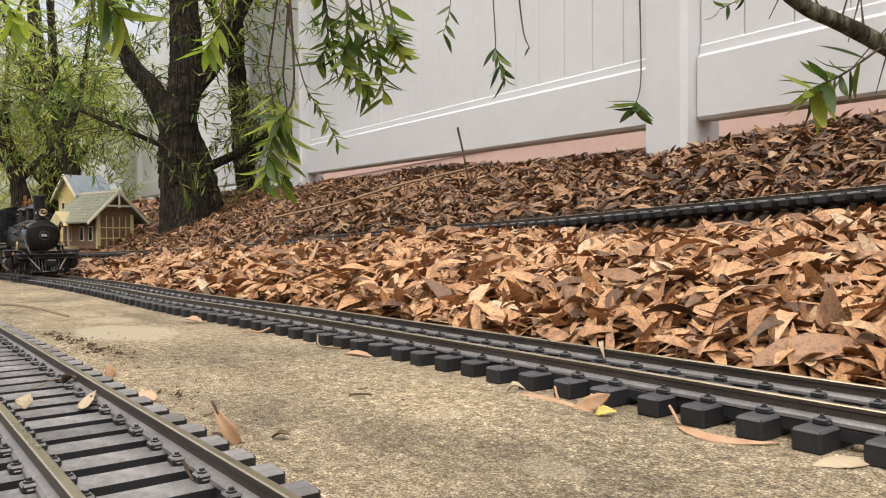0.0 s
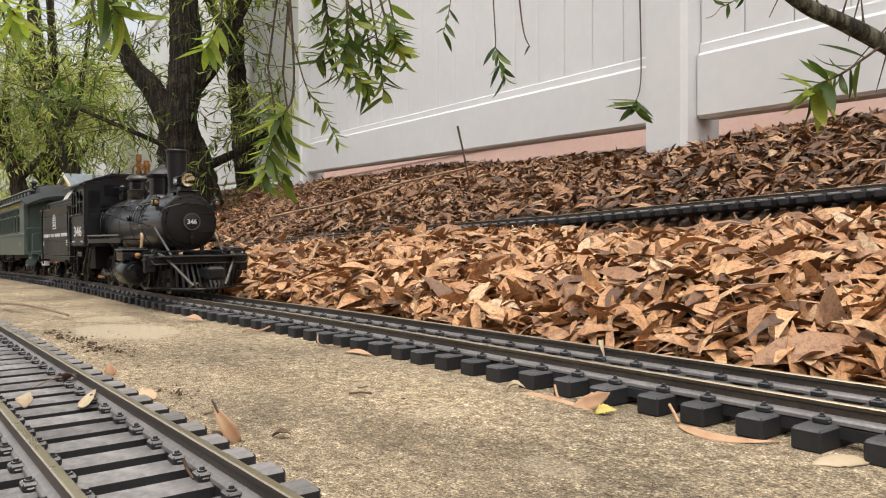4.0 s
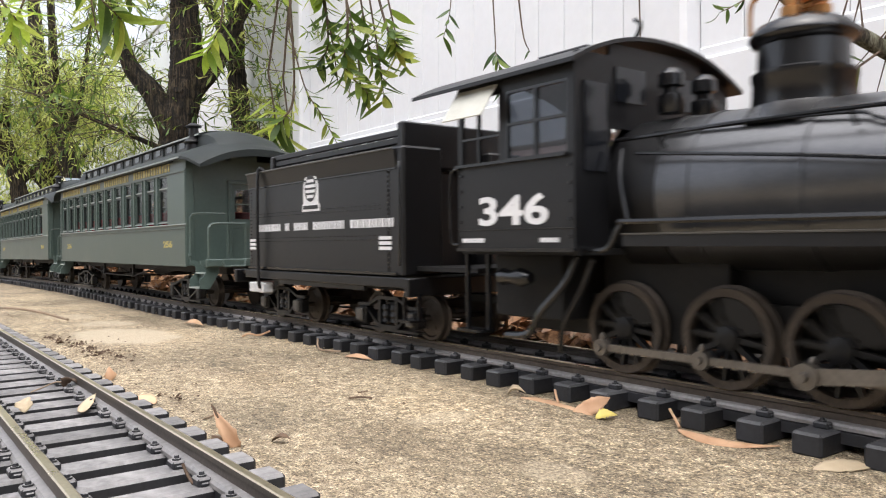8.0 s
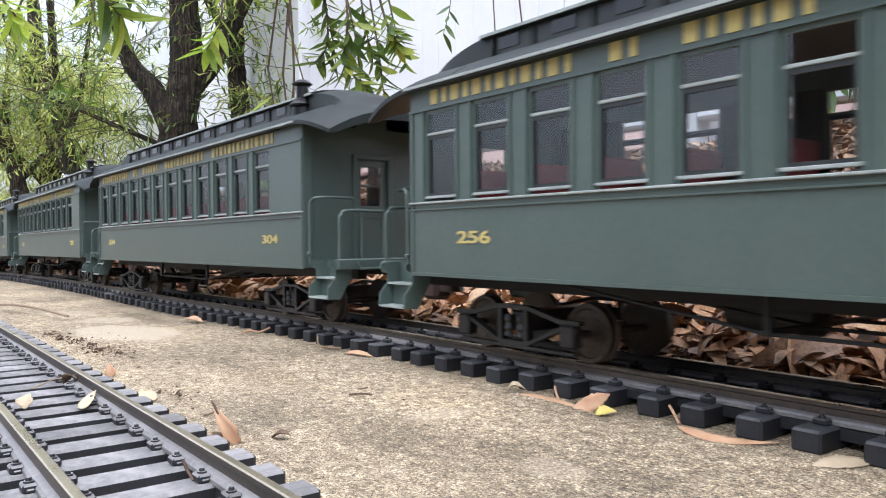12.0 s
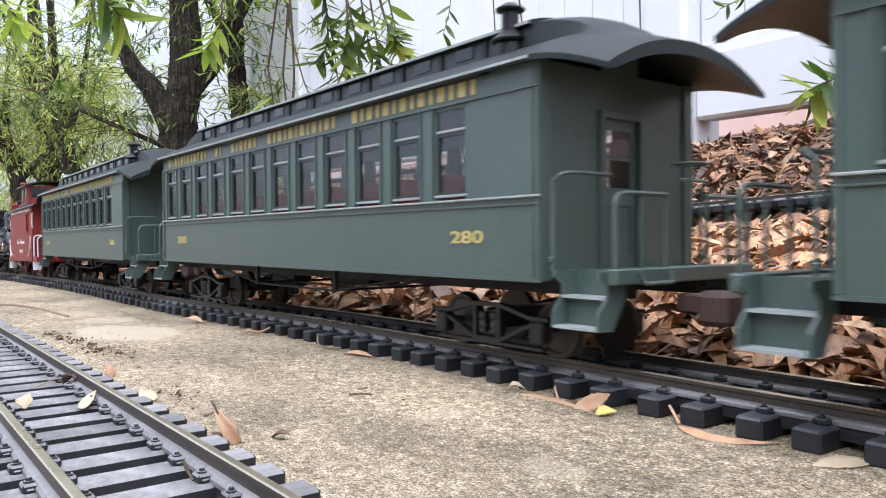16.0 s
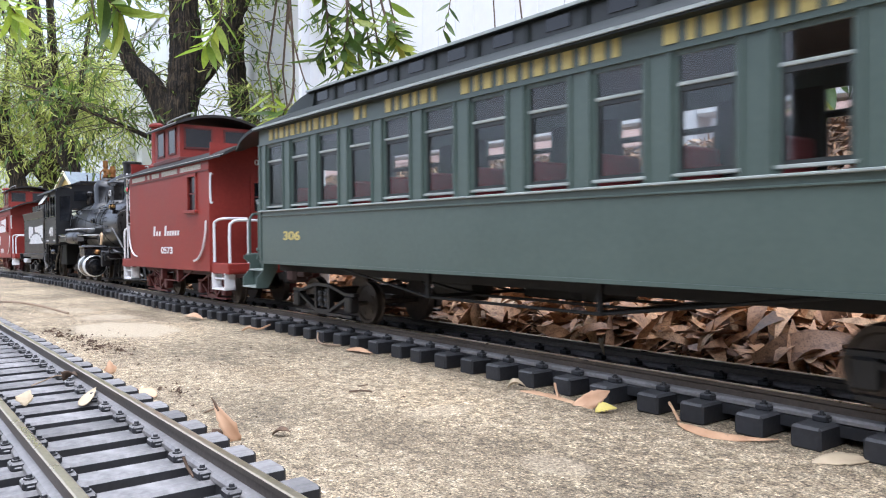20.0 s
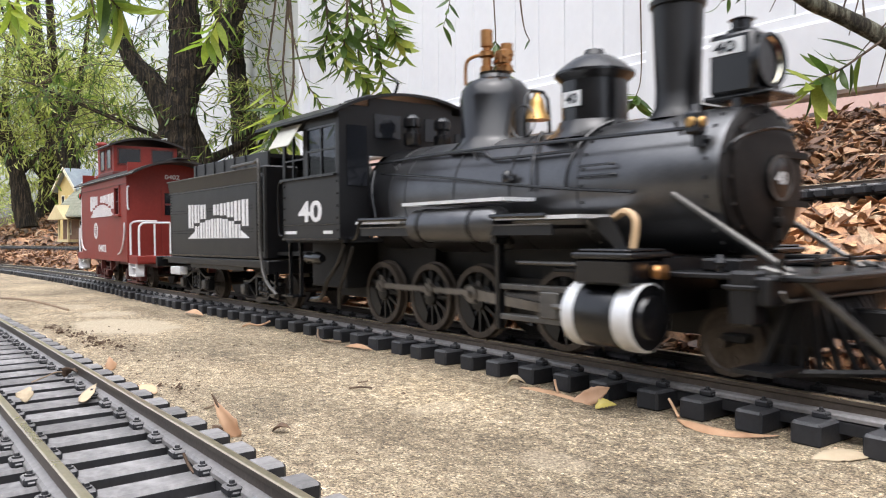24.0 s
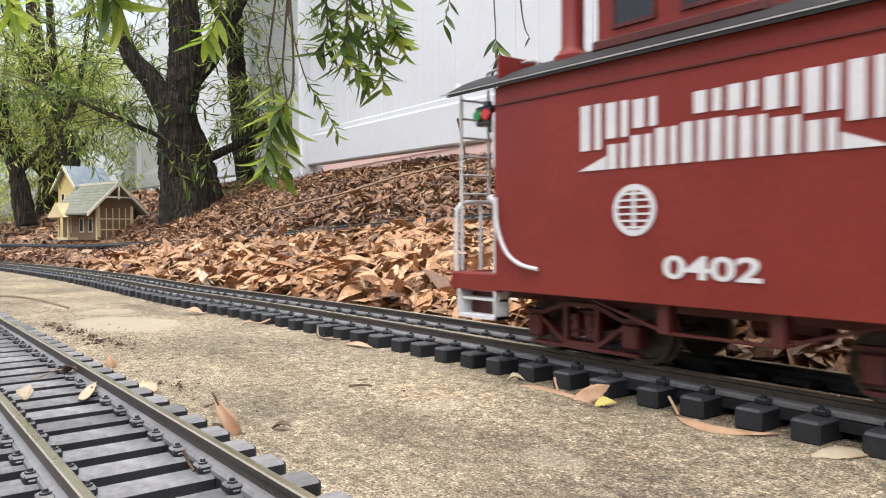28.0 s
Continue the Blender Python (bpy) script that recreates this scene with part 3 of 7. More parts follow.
# ---- trees ----
def curve_points(points, n):
    """A smooth line through control points (Catmull-Rom), n steps a span."""
    p = [Vector(q) for q in points]
    p = [p[0] * 2 - p[1]] + p + [p[-1] * 2 - p[-2]]
    out = []
    for i in range(1, len(p) - 2):
        for k in range(n):
            t = k / n
            out.append(0.5 * (2 * p[i] + (p[i + 1] - p[i - 1]) * t + (2 * p[i - 1] - 5 * p[i] + 4 * p[i + 1] - p[i + 2]) * t * t
                              + (3 * p[i] - p[i - 1] - 3 * p[i + 1] + p[i + 2]) * t ** 3))
    out.append(p[-2])
    return out


def limb(shape, points, r0, r1, seg=10, rough=0.02, steps=6):
    pts = curve_points(points, steps)
    n = len(pts)
    rs = [(np.interp(i / (n - 1), np.linspace(0, 1, len(r0)), r0) if isinstance(r0, tuple) else r0 + (r1 - r0) * (i / (n - 1)) ** 0.8) * (1 + rough * random.uniform(-1, 1)) for i in range(n)]
    wob = [p + Vector((random.uniform(-1, 1), random.uniform(-1, 1), 0)) * r * rough * 1.5 for p, r in zip(pts, rs)]
    shape.tube(wob, rs, seg)
    return wob, rs


def knobbly(me, size, freq):
    """Furrows and lumps on bark."""
    for v in me.vertices:
        c = v.co
        d = noise.noise(Vector((c.x * freq, c.y * freq, c.z * freq * 0.3))) + 0.6 * noise.noise(c * freq * 2.3)
        v.co = c + v.normal * size * d


class Foliage:
    """Collects drooping twigs and their leaves for one tree."""

    def __init__(self):
        self.twigs, self.at, self.way, self.len = Shape(), [], [], []

    def spray(self, start, way, length, leaf, gap, droop=0.8, thick=0.0026, bare=0.1):
        p, d = Vector(start), Vector(way).normalized()
        n = max(4, int(length / 0.06))
        pts = [p.copy()]
        for i in range(n):
            d = (d + Vector((random.uniform(-.22, .22), random.uniform(-.22, .22), random.uniform(-.16, .16) - droop * 0.8 / n))).normalized()
            p = p + d * (length / n)
            pts.append(p.copy())
        self.twigs.tube(pts, [thick * (1 - 0.7 * i / n) for i in range(n + 1)], 4)
        s = bare * length
        while s < length:
            f = s / length * n
            i = min(int(f), n - 1)
            q = pts[i].lerp(pts[i + 1], f - i)
            t = (pts[i + 1] - pts[i]).normalized()
            out = t.cross(Vector((random.gauss(0, 1), random.gauss(0, 1), random.gauss(0, 1)))).normalized()
            self.at.append(q)
            self.way.append(t * random.uniform(0.4, 0.9) + out * 0.8 + Vector((0, 0, -0.25)))
            self.len.append(leaf * random.uniform(0.6, 1.25))
            s += gap * random.uniform(0.5, 1.5)
        return pts

    def close(self, parent, material, seg=2, slim=0.17):
        part("twig", self.twigs, TWIG, parent)["kind"] = "stuff"
        n = len(self.at)
        at, way, ln = np.array(self.at), np.array(self.way), np.array(self.len)
        up = np.stack([rng.normal(0, 0.5, n), rng.normal(0, 0.5, n), np.ones(n)], 1)
        me = leaf_mesh("crown", at, way, up, ln, ln * slim * rng.uniform(0.8, 1.2, n), rng.normal(-0.15, 0.3, n), material, seg)
        return part("crown", me, None, parent)


def grow(name, label, trunks, limbs, sprays, leaf, gap, material, reach=(0.35, 0.9), lump=0.012, seg=12, slim=0.17):
    """trunks, limbs: (points, radius at foot, radius at tip). sprays: how many twigs leave each limb."""
    t = empty(name, None, label, "tree")
    sh = Shape()
    for pts, r0, r1 in trunks:
        limb(sh, pts, r0, r1, 44, 0.014, 30)
    me = sh.mesh("trunk", BARK, True)
    knobbly(me, lump * 1.3, 12)
    knobbly(me, lump * 0.55, 46)
    part("trunk", me, None, t)
    fo = Foliage()
    for pts, r0, r1 in limbs:
        one = Shape()
        line, _ = limb(one, pts, r0, r1, 8, 0.02, 7)
        part("limb", one, BARK, t, smooth=True)
        for _ in range(sprays):
            k = random.randrange(int(len(line) * 0.3), len(line))
            way = Vector((random.gauss(0, 1), random.gauss(0, 1), random.gauss(0.25, 0.6)))
            fo.spray(line[k], way, random.uniform(*reach), leaf, gap)
    fo.close(t, material, 2, slim)
    return t


random.seed(11)
grow("tree", "multi-stemmed tree with dark furrowed bark and drooping narrow leaves",
     [([(-3.93, 1.36, 0.1), (-3.96, 1.34, 0.32), (-3.98, 1.32, 0.62), (-3.95, 1.36, 0.95), (-3.96, 1.35, 1.3), (-3.99, 1.33, 1.8)], (0.155, 0.112, 0.088, 0.084, 0.068, 0.06), 0.07),
      ([(-4.02, 1.5, 0.14), (-4.0, 1.44, 0.4), (-3.98, 1.36, 0.75)], 0.12, 0.05)],
     [([(-3.97, 1.32, 0.6), (-4.05, 1.22, 0.86), (-4.12, 1.12, 1.02), (-4.18, 1.05, 1.35), (-4.3, 0.95, 1.9)], 0.075, 0.02),
      ([(-3.96, 1.36, 0.85), (-3.87, 1.47, 1.0), (-3.82, 1.56, 1.2), (-3.72, 1.66, 1.5), (-3.6, 1.7, 2.0)], 0.062, 0.02),
      ([(-3.96, 1.35, 1.2), (-3.8, 1.3, 1.6), (-3.6, 1.25, 2.1)], 0.05, 0.015),
      ([(-3.98, 1.33, 1.7), (-4.1, 1.35, 2.2), (-4.0, 1.3, 2.8)], 0.07, 0.02),
      ([(-4.02, 1.44, 0.45), (-3.86, 1.72, 0.62), (-3.75, 1.9, 0.85), (-3.6, 2.0, 1.2)], 0.028, 0.008),
      ([(-3.98, 1.3, 0.55), (-4.2, 0.98, 0.72), (-4.45, 0.7, 0.88)], 0.016, 0.005)],
     38, 0.066, 0.021, GREEN, (0.3, 0.8))
grow("tree", "slender tree with a broken stub leaning by the fence",
     [([(-4.4, 1.9, 0.3), (-4.38, 1.86, 0.6), (-4.42, 1.84, 0.95), (-4.42, 1.82, 1.3), (-4.5, 1.85, 2.0)], 0.085, 0.04),
      ([(-4.38, 1.9, 0.62), (-4.32, 1.96, 0.86), (-4.26, 2.02, 1.1)], 0.06, 0.03)],
     [([(-4.41, 1.83, 1.1), (-4.2, 1.75, 1.4), (-4.0, 1.7, 1.9)], 0.035, 0.01),
      ([(-4.42, 1.83, 1.25), (-4.6, 1.7, 1.6), (-4.7, 1.6, 2.1)], 0.04, 0.012),
      ([(-4.36, 1.88, 0.5), (-4.0, 1.9, 0.8), (-3.6, 1.85, 1.0)], 0.014, 0.004)],
     32, 0.066, 0.022, LIGHT, (0.3, 0.7))
for bx, by, hgt, lean, sd in ((-7.1, 1.5, 3.0, (-0.25, -0.25), 5), (-7.4, 1.15, 2.8, (-0.3, -0.35), 6), (-9.2, 1.7, 3.2, (0.1, -0.2), 7), (-8.6, 1.5, 2.8, (0.0, 0.1), 8)):
    random.seed(sd)
    top = (bx + lean[0], by + lean[1])
    fork = hgt * 0.3
    limbs = []
    for k in range(6):
        a = random.uniform(0, 6.28)
        z0 = random.uniform(0.35, 0.75) * hgt * 0.6
        f = z0 / hgt
        s0 = (bx + lean[0] * f, by + lean[1] * f, z0)
        limbs.append(([s0, (s0[0] + math.cos(a) * 0.3, s0[1] + math.sin(a) * 0.3, z0 + 0.35), (s0[0] + math.cos(a) * 0.6, s0[1] + math.sin(a) * 0.6, z0 + random.uniform(0.6, 1.1))], 0.045, 0.012))
    grow("tree", "dark-barked tree with drooping narrow leaves in the row along the fence",
         [([(bx, by, 0.15), (bx + lean[0] * .3, by + lean[1] * .3, fork), (top[0], top[1], hgt * 0.6), (top[0] * 1.02, top[1], hgt)], 0.085, 0.03)],
         limbs, 34, 0.078, 0.026, LIGHT, (0.35, 0.9))

# a hedge of shrubs closes the view under the trees
def shrub(x, y, r, h, n, sd):
    random.seed(sd)
    t = empty("shrub", None, "loose green shrub beyond the trees", "shrub")
    fo = Foliage()
    for _ in range(n):
        a, q = random.uniform(0, 6.28), random.random() ** 0.5 * r
        fo.spray((x + math.cos(a) * q, y + math.sin(a) * q, random.uniform(0.1, h)), (math.cos(a), math.sin(a), random.uniform(0.2, 1.2)), random.uniform(0.3, 0.7), 0.1, 0.04, 0.5)
    fo.close(t, LIGHT, 2, 0.2)


for i, (x, y, r, h) in enumerate(((-11, 0.6, 0.8, 1.5), (-12, 1.9, 0.9, 1.9), (-10.5, -0.6, 0.8, 1.3), (-13, -0.2, 1.0, 2.2), (-14, 1.2, 1.0, 2.6), (-9.8, 1.2, 0.7, 1.3), (-8.9, 2.0, 0.6, 1.6), (-12, 0.2, 0.9, 2.4))):
    shrub(x, y, r, h, 140, 40 + i)


# ---- sprays of leaves hanging near the camera ----
OVERHEAD = []
canopy = empty("overhead_limbs", None, "dark limbs of the tree reaching over the tracks", "branch")
for pts, r0, r1 in (([(-3.75, 1.62, 1.42), (-2.7, 1.25, 1.3), (-1.9, 0.95, 1.0), (-1.3, 0.65, 0.82), (-0.95, 0.3, 0.66), (-0.8, 0.0, 0.6)], 0.04, 0.012),
                    ([(-1.9, 0.95, 1.0), (-1.4, 1.0, 0.85), (-0.95, 1.0, 0.72), (-0.6, 1.1, 0.64), (-0.2, 1.3, 0.6)], 0.02, 0.01)):
    one = Shape()
    OVERHEAD += limb(one, pts, r0, r1, 9, 0.05, 8)[0]
    part("limb", one, BARK, canopy, smooth=True)


def sprig(points, leaves, leaf, label, material, thick=0.0022, first=0.4, droop=0.5, fan=1.0, hold=True):
    t = empty("hanging_twig", None, label, "twig", group="hanging twigs")
    pts = curve_points(points, 8)
    n = len(pts) - 1
    root = min(OVERHEAD, key=lambda p: (p - pts[0]).length)
    stem = ([root] if hold else []) + pts
    part("stem", Shape().tube(stem, [thick * (1 - 0.6 * i / (len(stem) - 1)) for i in range(len(stem))], 5), TWIG, t)
    for i in range(leaves):
        f = (first + (1 - first) * (i / max(1, leaves - 1))) * n
        k = min(int(f), n - 1)
        q, d = pts[k].lerp(pts[k + 1], f - k), (pts[k + 1] - pts[k]).normalized()
        a = i * 2.4 + random.uniform(-0.4, 0.4)
        u = d.orthogonal().normalized()
        out = u * math.cos(a) + d.cross(u) * math.sin(a)
        way = d * 0.6 + out * fan + Vector((0, 0, -droop))
        ln = leaf * random.uniform(0.7, 1.2)
        me = leaf_mesh("leaf", np.array([q]), np.array([way]), np.array([[random.gauss(0, .4), random.gauss(0, .4) - .5, 1.0]]), np.array([ln]), np.array([ln * random.uniform(.19, .29)]),
                       np.array([random.uniform(-.5, .1)]), material, 5)
        part("leaf", me, None, t)
    return t


random.seed(21)
HANG = "narrow dark green leaves on a thin hanging twig"
sprig([(-0.769, 0.981, 0.56), (-0.766, 0.983, 0.407), (-0.765, 0.981, 0.326), (-0.771, 0.972, 0.29)], 14, 0.05, "bare thread of twig with one tuft of dark leaves", DEEP, 0.0016, 0.9, 0.15, 1.8)
sprig([(-1.062, 0.928, 0.62), (-1.056, 0.934, 0.462), (-1.055, 0.935, 0.431), (-1.045, 0.946, 0.379)], 14, 0.04, HANG, DEEP, 0.0016, 0.62, 0.5)
sprig([(-1.034, 0.964, 0.6), (-1.025, 0.974, 0.472), (-1.017, 0.984, 0.434)], 1, 0.02, "bare twig tip hanging before the fence", DEEP, 0.0022, 0.95)
sprig([(-1.188, 0.683, 0.66), (-1.178, 0.693, 0.480), (-1.180, 0.688, 0.400), (-1.155, 0.719, 0.350)], 40, 0.052, HANG, GREEN, 0.003, 0.3, 0.15)
sprig([(-1.163, 0.714, 0.64), (-1.138, 0.745, 0.480), (-1.129, 0.756, 0.450), (-1.122, 0.764, 0.425)], 34, 0.045, HANG, GREEN, 0.003, 0.3, 0.15)
sprig([(-1.347, 0.723, 0.68), (-1.332, 0.739, 0.491), (-1.345, 0.720, 0.433)], 28, 0.052, HANG, GREEN, 0.003, 0.2, 0.1)
sprig([(-1.383, 0.673, 0.70), (-1.372, 0.684, 0.391), (-1.392, 0.657, 0.314), (-1.407, 0.633, 0.21)], 26, 0.066, "broad fresh green leaves on a long hanging twig", GREEN, 0.003, 0.5, 0.15)
sprig([(-1.75, 0.86, 0.62), (-1.721, 0.889, 0.472), (-1.694, 0.922, 0.402), (-1.668, 0.954, 0.323)], 26, 0.042, HANG, GREEN, 0.0025, 0.3, 0.15)
sprig([(-1.261, 0.504, 0.62), (-1.265, 0.497, 0.477), (-1.272, 0.487, 0.438), (-1.280, 0.475, 0.410)], 14, 0.05, "bright yellow-green young leaves on a hanging twig", FRESH, 0.002, 0.35, 0.4)
sprig([(-0.935, 0.103, 0.40), (-0.920, 0.121, 0.345), (-0.913, 0.130, 0.330), (-0.909, 0.135, 0.32)], 9, 0.05, "bright yellow-green leaves close overhead", FRESH, 0.002, 0.3, 0.2)
sprig([(-0.987, 0.201, 0.46), (-0.966, 0.227, 0.385), (-0.954, 0.242, 0.362), (-0.947, 0.250, 0.35)], 14, 0.055, "green leaves on a twig close overhead", GREEN, 0.002, 0.2, 0.3)
sprig([(-0.430, 1.075, 0.345), (-0.472, 1.033, 0.302), (-0.490, 1.010, 0.287), (-0.504, 0.992, 0.275)], 24, 0.058, "fresh green leaf tuft below the grey branch", GREEN, 0.002, 0.2, 0.2, 1.3, hold=False)
sprig([(-0.57, 1.05, 0.47), (-0.600, 1.035, 0.444), (-0.620, 1.009, 0.425), (-0.632, 0.992, 0.415)], 6, 0.03, HANG, DEEP, 0.0015, 0.5, 0.3)
sprig([(-1.263, 0.997, 0.66), (-1.265, 0.993, 0.575), (-1.273, 0.981, 0.516)], 7, 0.04, HANG, DEEP, 0.0016, 0.5, 0.3)
MORE = (
    ([(-1.35, 0.72, 0.623), (-1.329, 0.743, 0.5), (-1.319, 0.753, 0.4)], 20, 0.056, GREEN),
    ([(-1.276, 0.733, 0.605), (-1.256, 0.755, 0.475), (-1.248, 0.764, 0.37)], 20, 0.06, GREEN),
    ([(-1.289, 0.798, 0.622), (-1.272, 0.816, 0.466), (-1.263, 0.825, 0.364)], 22, 0.058, GREEN),
    ([(-1.311, 0.852, 0.64), (-1.293, 0.873, 0.513), (-1.281, 0.887, 0.442)], 16, 0.056, GREEN),
    ([(-1.299, 0.785, 0.622), (-1.288, 0.797, 0.511), (-1.278, 0.809, 0.433)], 18, 0.052, GREEN),
    ([(-1.497, 0.687, 0.446), (-1.487, 0.697, 0.327), (-1.499, 0.678, 0.202)], 18, 0.072, FRESH),
    ([(-1.524, 0.734, 0.445), (-1.514, 0.743, 0.298), (-1.524, 0.728, 0.194)], 16, 0.068, GREEN),
    ([(-1.516, 0.337, 0.59), (-1.506, 0.348, 0.507), (-1.499, 0.355, 0.455)], 14, 0.06, GREEN),
    ([(-1.461, 0.244, 0.555), (-1.478, 0.22, 0.478), (-1.486, 0.208, 0.439)], 16, 0.058, FRESH))
for pts, leaves, leaf, mat in MORE:
    sprig(pts, leaves, leaf, HANG, mat, 0.0025, 0.25, 0.1, 1.35)
for i in range(12):
    x, y = random.uniform(-1.9, -1.0), random.uniform(0.2, 0.75)
    z = 0.5 + 0.13 * (-x - 1.0) + random.uniform(0, 0.1)
    sprig([(x, y, z + 0.25), (x + 0.02, y, z + 0.1), (x + 0.03, y + 0.02, z)], 16, 0.07, HANG, random.choice((GREEN, GREEN, FRESH)), 0.0025, 0.2, 0.4)

br = empty("overhead_branch", None, "grey lichen-spotted branch crossing before the fence", "branch")
line = Shape()
limb(line, [(-0.62, 0.86, 0.50), (-0.550, 0.936, 0.445), (-0.509, 0.988, 0.390), (-0.473, 1.034, 0.362), (-0.427, 1.093, 0.322), (-0.336, 1.209, 0.246), (-0.1, 1.45, 0.24)], 0.0075, 0.0135, 14, 0.025, 8)
part("limb", line, BARK_GREY, br, smooth=True)
for k in range(7):
    f = 0.2 + k * 0.1
    b0 = Vector((-0.55, 0.936, 0.445)).lerp(Vector((-0.40, 1.13, 0.30)), f)
    part("side_twig", Shape().tube([b0, b0 + Vector((random.uniform(-.02, .03), random.uniform(-.02, .02), random.uniform(-.03, .05))), b0 + Vector((random.uniform(-.04, .05), random.uniform(-.03, .03), random.uniform(-.05, .09)))], [0.002, 0.0015, 0.0006], 5), TWIG, br)

stick = tagged(new("stick", Shape().tube([(-1.214, 0.970, 0.312), (-1.208, 0.977, 0.270), (-1.199, 0.987, 0.20)], [0.0025, 0.0022, 0.002], 6).mesh("stick", TWIG)), "thin dark stick standing upright in the leaves", "stick")
long_twig = tagged(new("fallen_twig", Shape().tube(curve_points([(-2.142, 0.989, 0.151), (-2.018, 1.152, 0.195), (-1.914, 1.288, 0.245), (-1.769, 1.478, 0.30)], 6), 0.004, 6).mesh("fallen_twig", paint("tan_twig", (0.2, 0.13, 0.08), (0.36, 0.24, 0.15), 100, 0.8))), "long tan fallen twig lying on the leaves", "twig")

# ---- small things on the slab ----
TWIG_PALE = paint("pale_dry_twig", (0.16, 0.11, 0.07), (0.3, 0.22, 0.15), 200, 0.85, bump=0.2)
tagged(new("fallen_twig", Shape().tube(curve_points([(-1.138, 0.144, 0.004), (-1.06, 0.152, 0.008), (-1.008, 0.169, 0.006), (-0.921, 0.182, 0.003)], 5), 0.0015, 6).mesh("fallen_twig", TWIG_PALE)), "crooked dry twig lying on the slab", "twig")


TAN_LEAF = paint("tan_dry_leaf", (0.36, 0.2, 0.11), (0.55, 0.36, 0.22), 90, 0.6, bump=0.1, coarse=30)
PALE_LEAF = paint("pale_dry_leaf", (0.34, 0.27, 0.17), (0.48, 0.39, 0.27), 90, 0.6, bump=0.1, coarse=30)
YELLOW = paint("yellowed_leaf", (0.4, 0.32, 0.06), (0.55, 0.46, 0.13), 90, 0.5, bump=0.1)
CURLED = paint("dark_brown_dead_leaf", (0.05, 0.03, 0.018), (0.14, 0.085, 0.05), 300, 0.75, bump=0.2)


def dry_leaf(label, base, tip, up, width, arch, material, sd, fold=0.3, peak=0.8, bend=(0, 0, 0), ragged=0.12, twist=0.0):
    """One dead leaf with a ragged, folded blade from its stalk to its tip; peak under 0.7 puts the broadest part near the stalk."""
    random.seed(sd)
    base, tip, up, bend = Vector(base), Vector(tip), Vector(up).normalized(), Vector(bend)
    way = tip - base
    v, f, seg = [], [], 14
    for i in range(seg + 1):
        t = i / seg
        hump = 4 * t * (1 - t)
        mid = base + way * t + up * (arch * way.length * hump) + bend * hump
        side = way.cross(up).normalized()
        side.rotate(Matrix.Rotation(twist * (t - 0.5), 3, way.normalized()))
        out = side.cross(way).normalized()
        w = 0.5 * width * max(0.04, math.sin(math.pi * (0.02 + 0.97 * t) ** peak))
        for c in (-1, -0.5, 0, 0.5, 1):
            r = 1 + random.uniform(-ragged, ragged) if abs(c) == 1 else 1
            v.append(mid + side * (w * c * r) + out * (w * fold * abs(c) ** 1.5 + random.uniform(-0.04, 0.04) * w))
    for i in range(seg):
        for j in range(4):
            k = 5 * i + j
            f.append((k, k + 1, k + 6, k + 5))
    me = bpy.data.meshes.new("fallen_leaf")
    me.from_pydata([tuple(p) for p in v], [], f)
    me.materials.append(material)
    me.shade_smooth()
    ob = tagged(new("fallen_leaf", me), label, "leaf", group="fallen leaves on the slab")
    ob.modifiers.new("thickness", "SOLIDIFY").thickness = 0.0003
    return ob


def stalk(label, pts, r, material=None):
    return tagged(new("leaf_stalk", Shape().tube(curve_points(pts, 5), r, 6).mesh("leaf_stalk", material or TWIG_PALE)), label, "stalk")


FLAT = (0, -0.15, 1)
AHEAD = (0.75, -0.6, 0.25)
lean = dry_leaf("orange-tan leaf with a dark tip standing by the near track", (-0.3085, 0.1265, -0.0005), (-0.3155, 0.1183, 0.0160), AHEAD, 0.0066, 0.06, TAN_LEAF, 1, 0.35, 0.6, ragged=0.2)
part("tip", Shape().tube([(-0.3137, 0.1199, 0.0125), (-0.3150, 0.1187, 0.0160), (-0.3160, 0.1176, 0.0182)], [0.0008, 0.0006, 0.0003], 6), CURLED, lean, "dark withered leaf tip")
dry_leaf("brown scrap of leaf leaning on a tie end", (-0.3130, 0.1215, 0.0), (-0.3165, 0.1180, 0.0048), AHEAD, 0.0050, 0.2, CURLED, 2)
stalk("thin brown stalk lying by the near track", [(-0.3674, 0.1333, 0.0005), (-0.362, 0.1335, 0.002), (-0.356, 0.135, 0.0045)], 0.0005)
dry_leaf("pale yellow shrivelled leaf on a tie of the near track", (-0.3985, 0.0600, 0.0084), (-0.4030, 0.0625, 0.0148), AHEAD, 0.0072, 0.1, PALE_LEAF, 3, 0.5, 0.9, ragged=0.3)
dry_leaf("pointed beige leaf lying across a tie of the near track", (-0.3815, 0.0815, 0.0087), (-0.4010, 0.0915, 0.0130), (0.5, -0.6, 1), 0.0068, 0.04, PALE_LEAF, 4, 0.2, 0.5)
dry_leaf("dark brown curled leaf beside the near rail", (-0.4490, 0.0870, 0.0085), (-0.4420, 0.0915, 0.0125), (-0.2, 0.0, 1), 0.0075, 0.28, CURLED, 5, 0.7, 0.7, ragged=0.2)
stalk("long thin stalk of a curled leaf across the near ties", [(-0.4490, 0.0705, 0.0088), (-0.4530, 0.0770, 0.0100), (-0.4520, 0.0830, 0.0122), (-0.4490, 0.0870, 0.0118)], 0.0004)
dry_leaf("orange scrap of leaf standing by the near track", (-0.5120, 0.1268, 0.0), (-0.5155, 0.1255, 0.0082), AHEAD, 0.0072, 0.1, TAN_LEAF, 6, 0.4, 0.6, ragged=0.3)
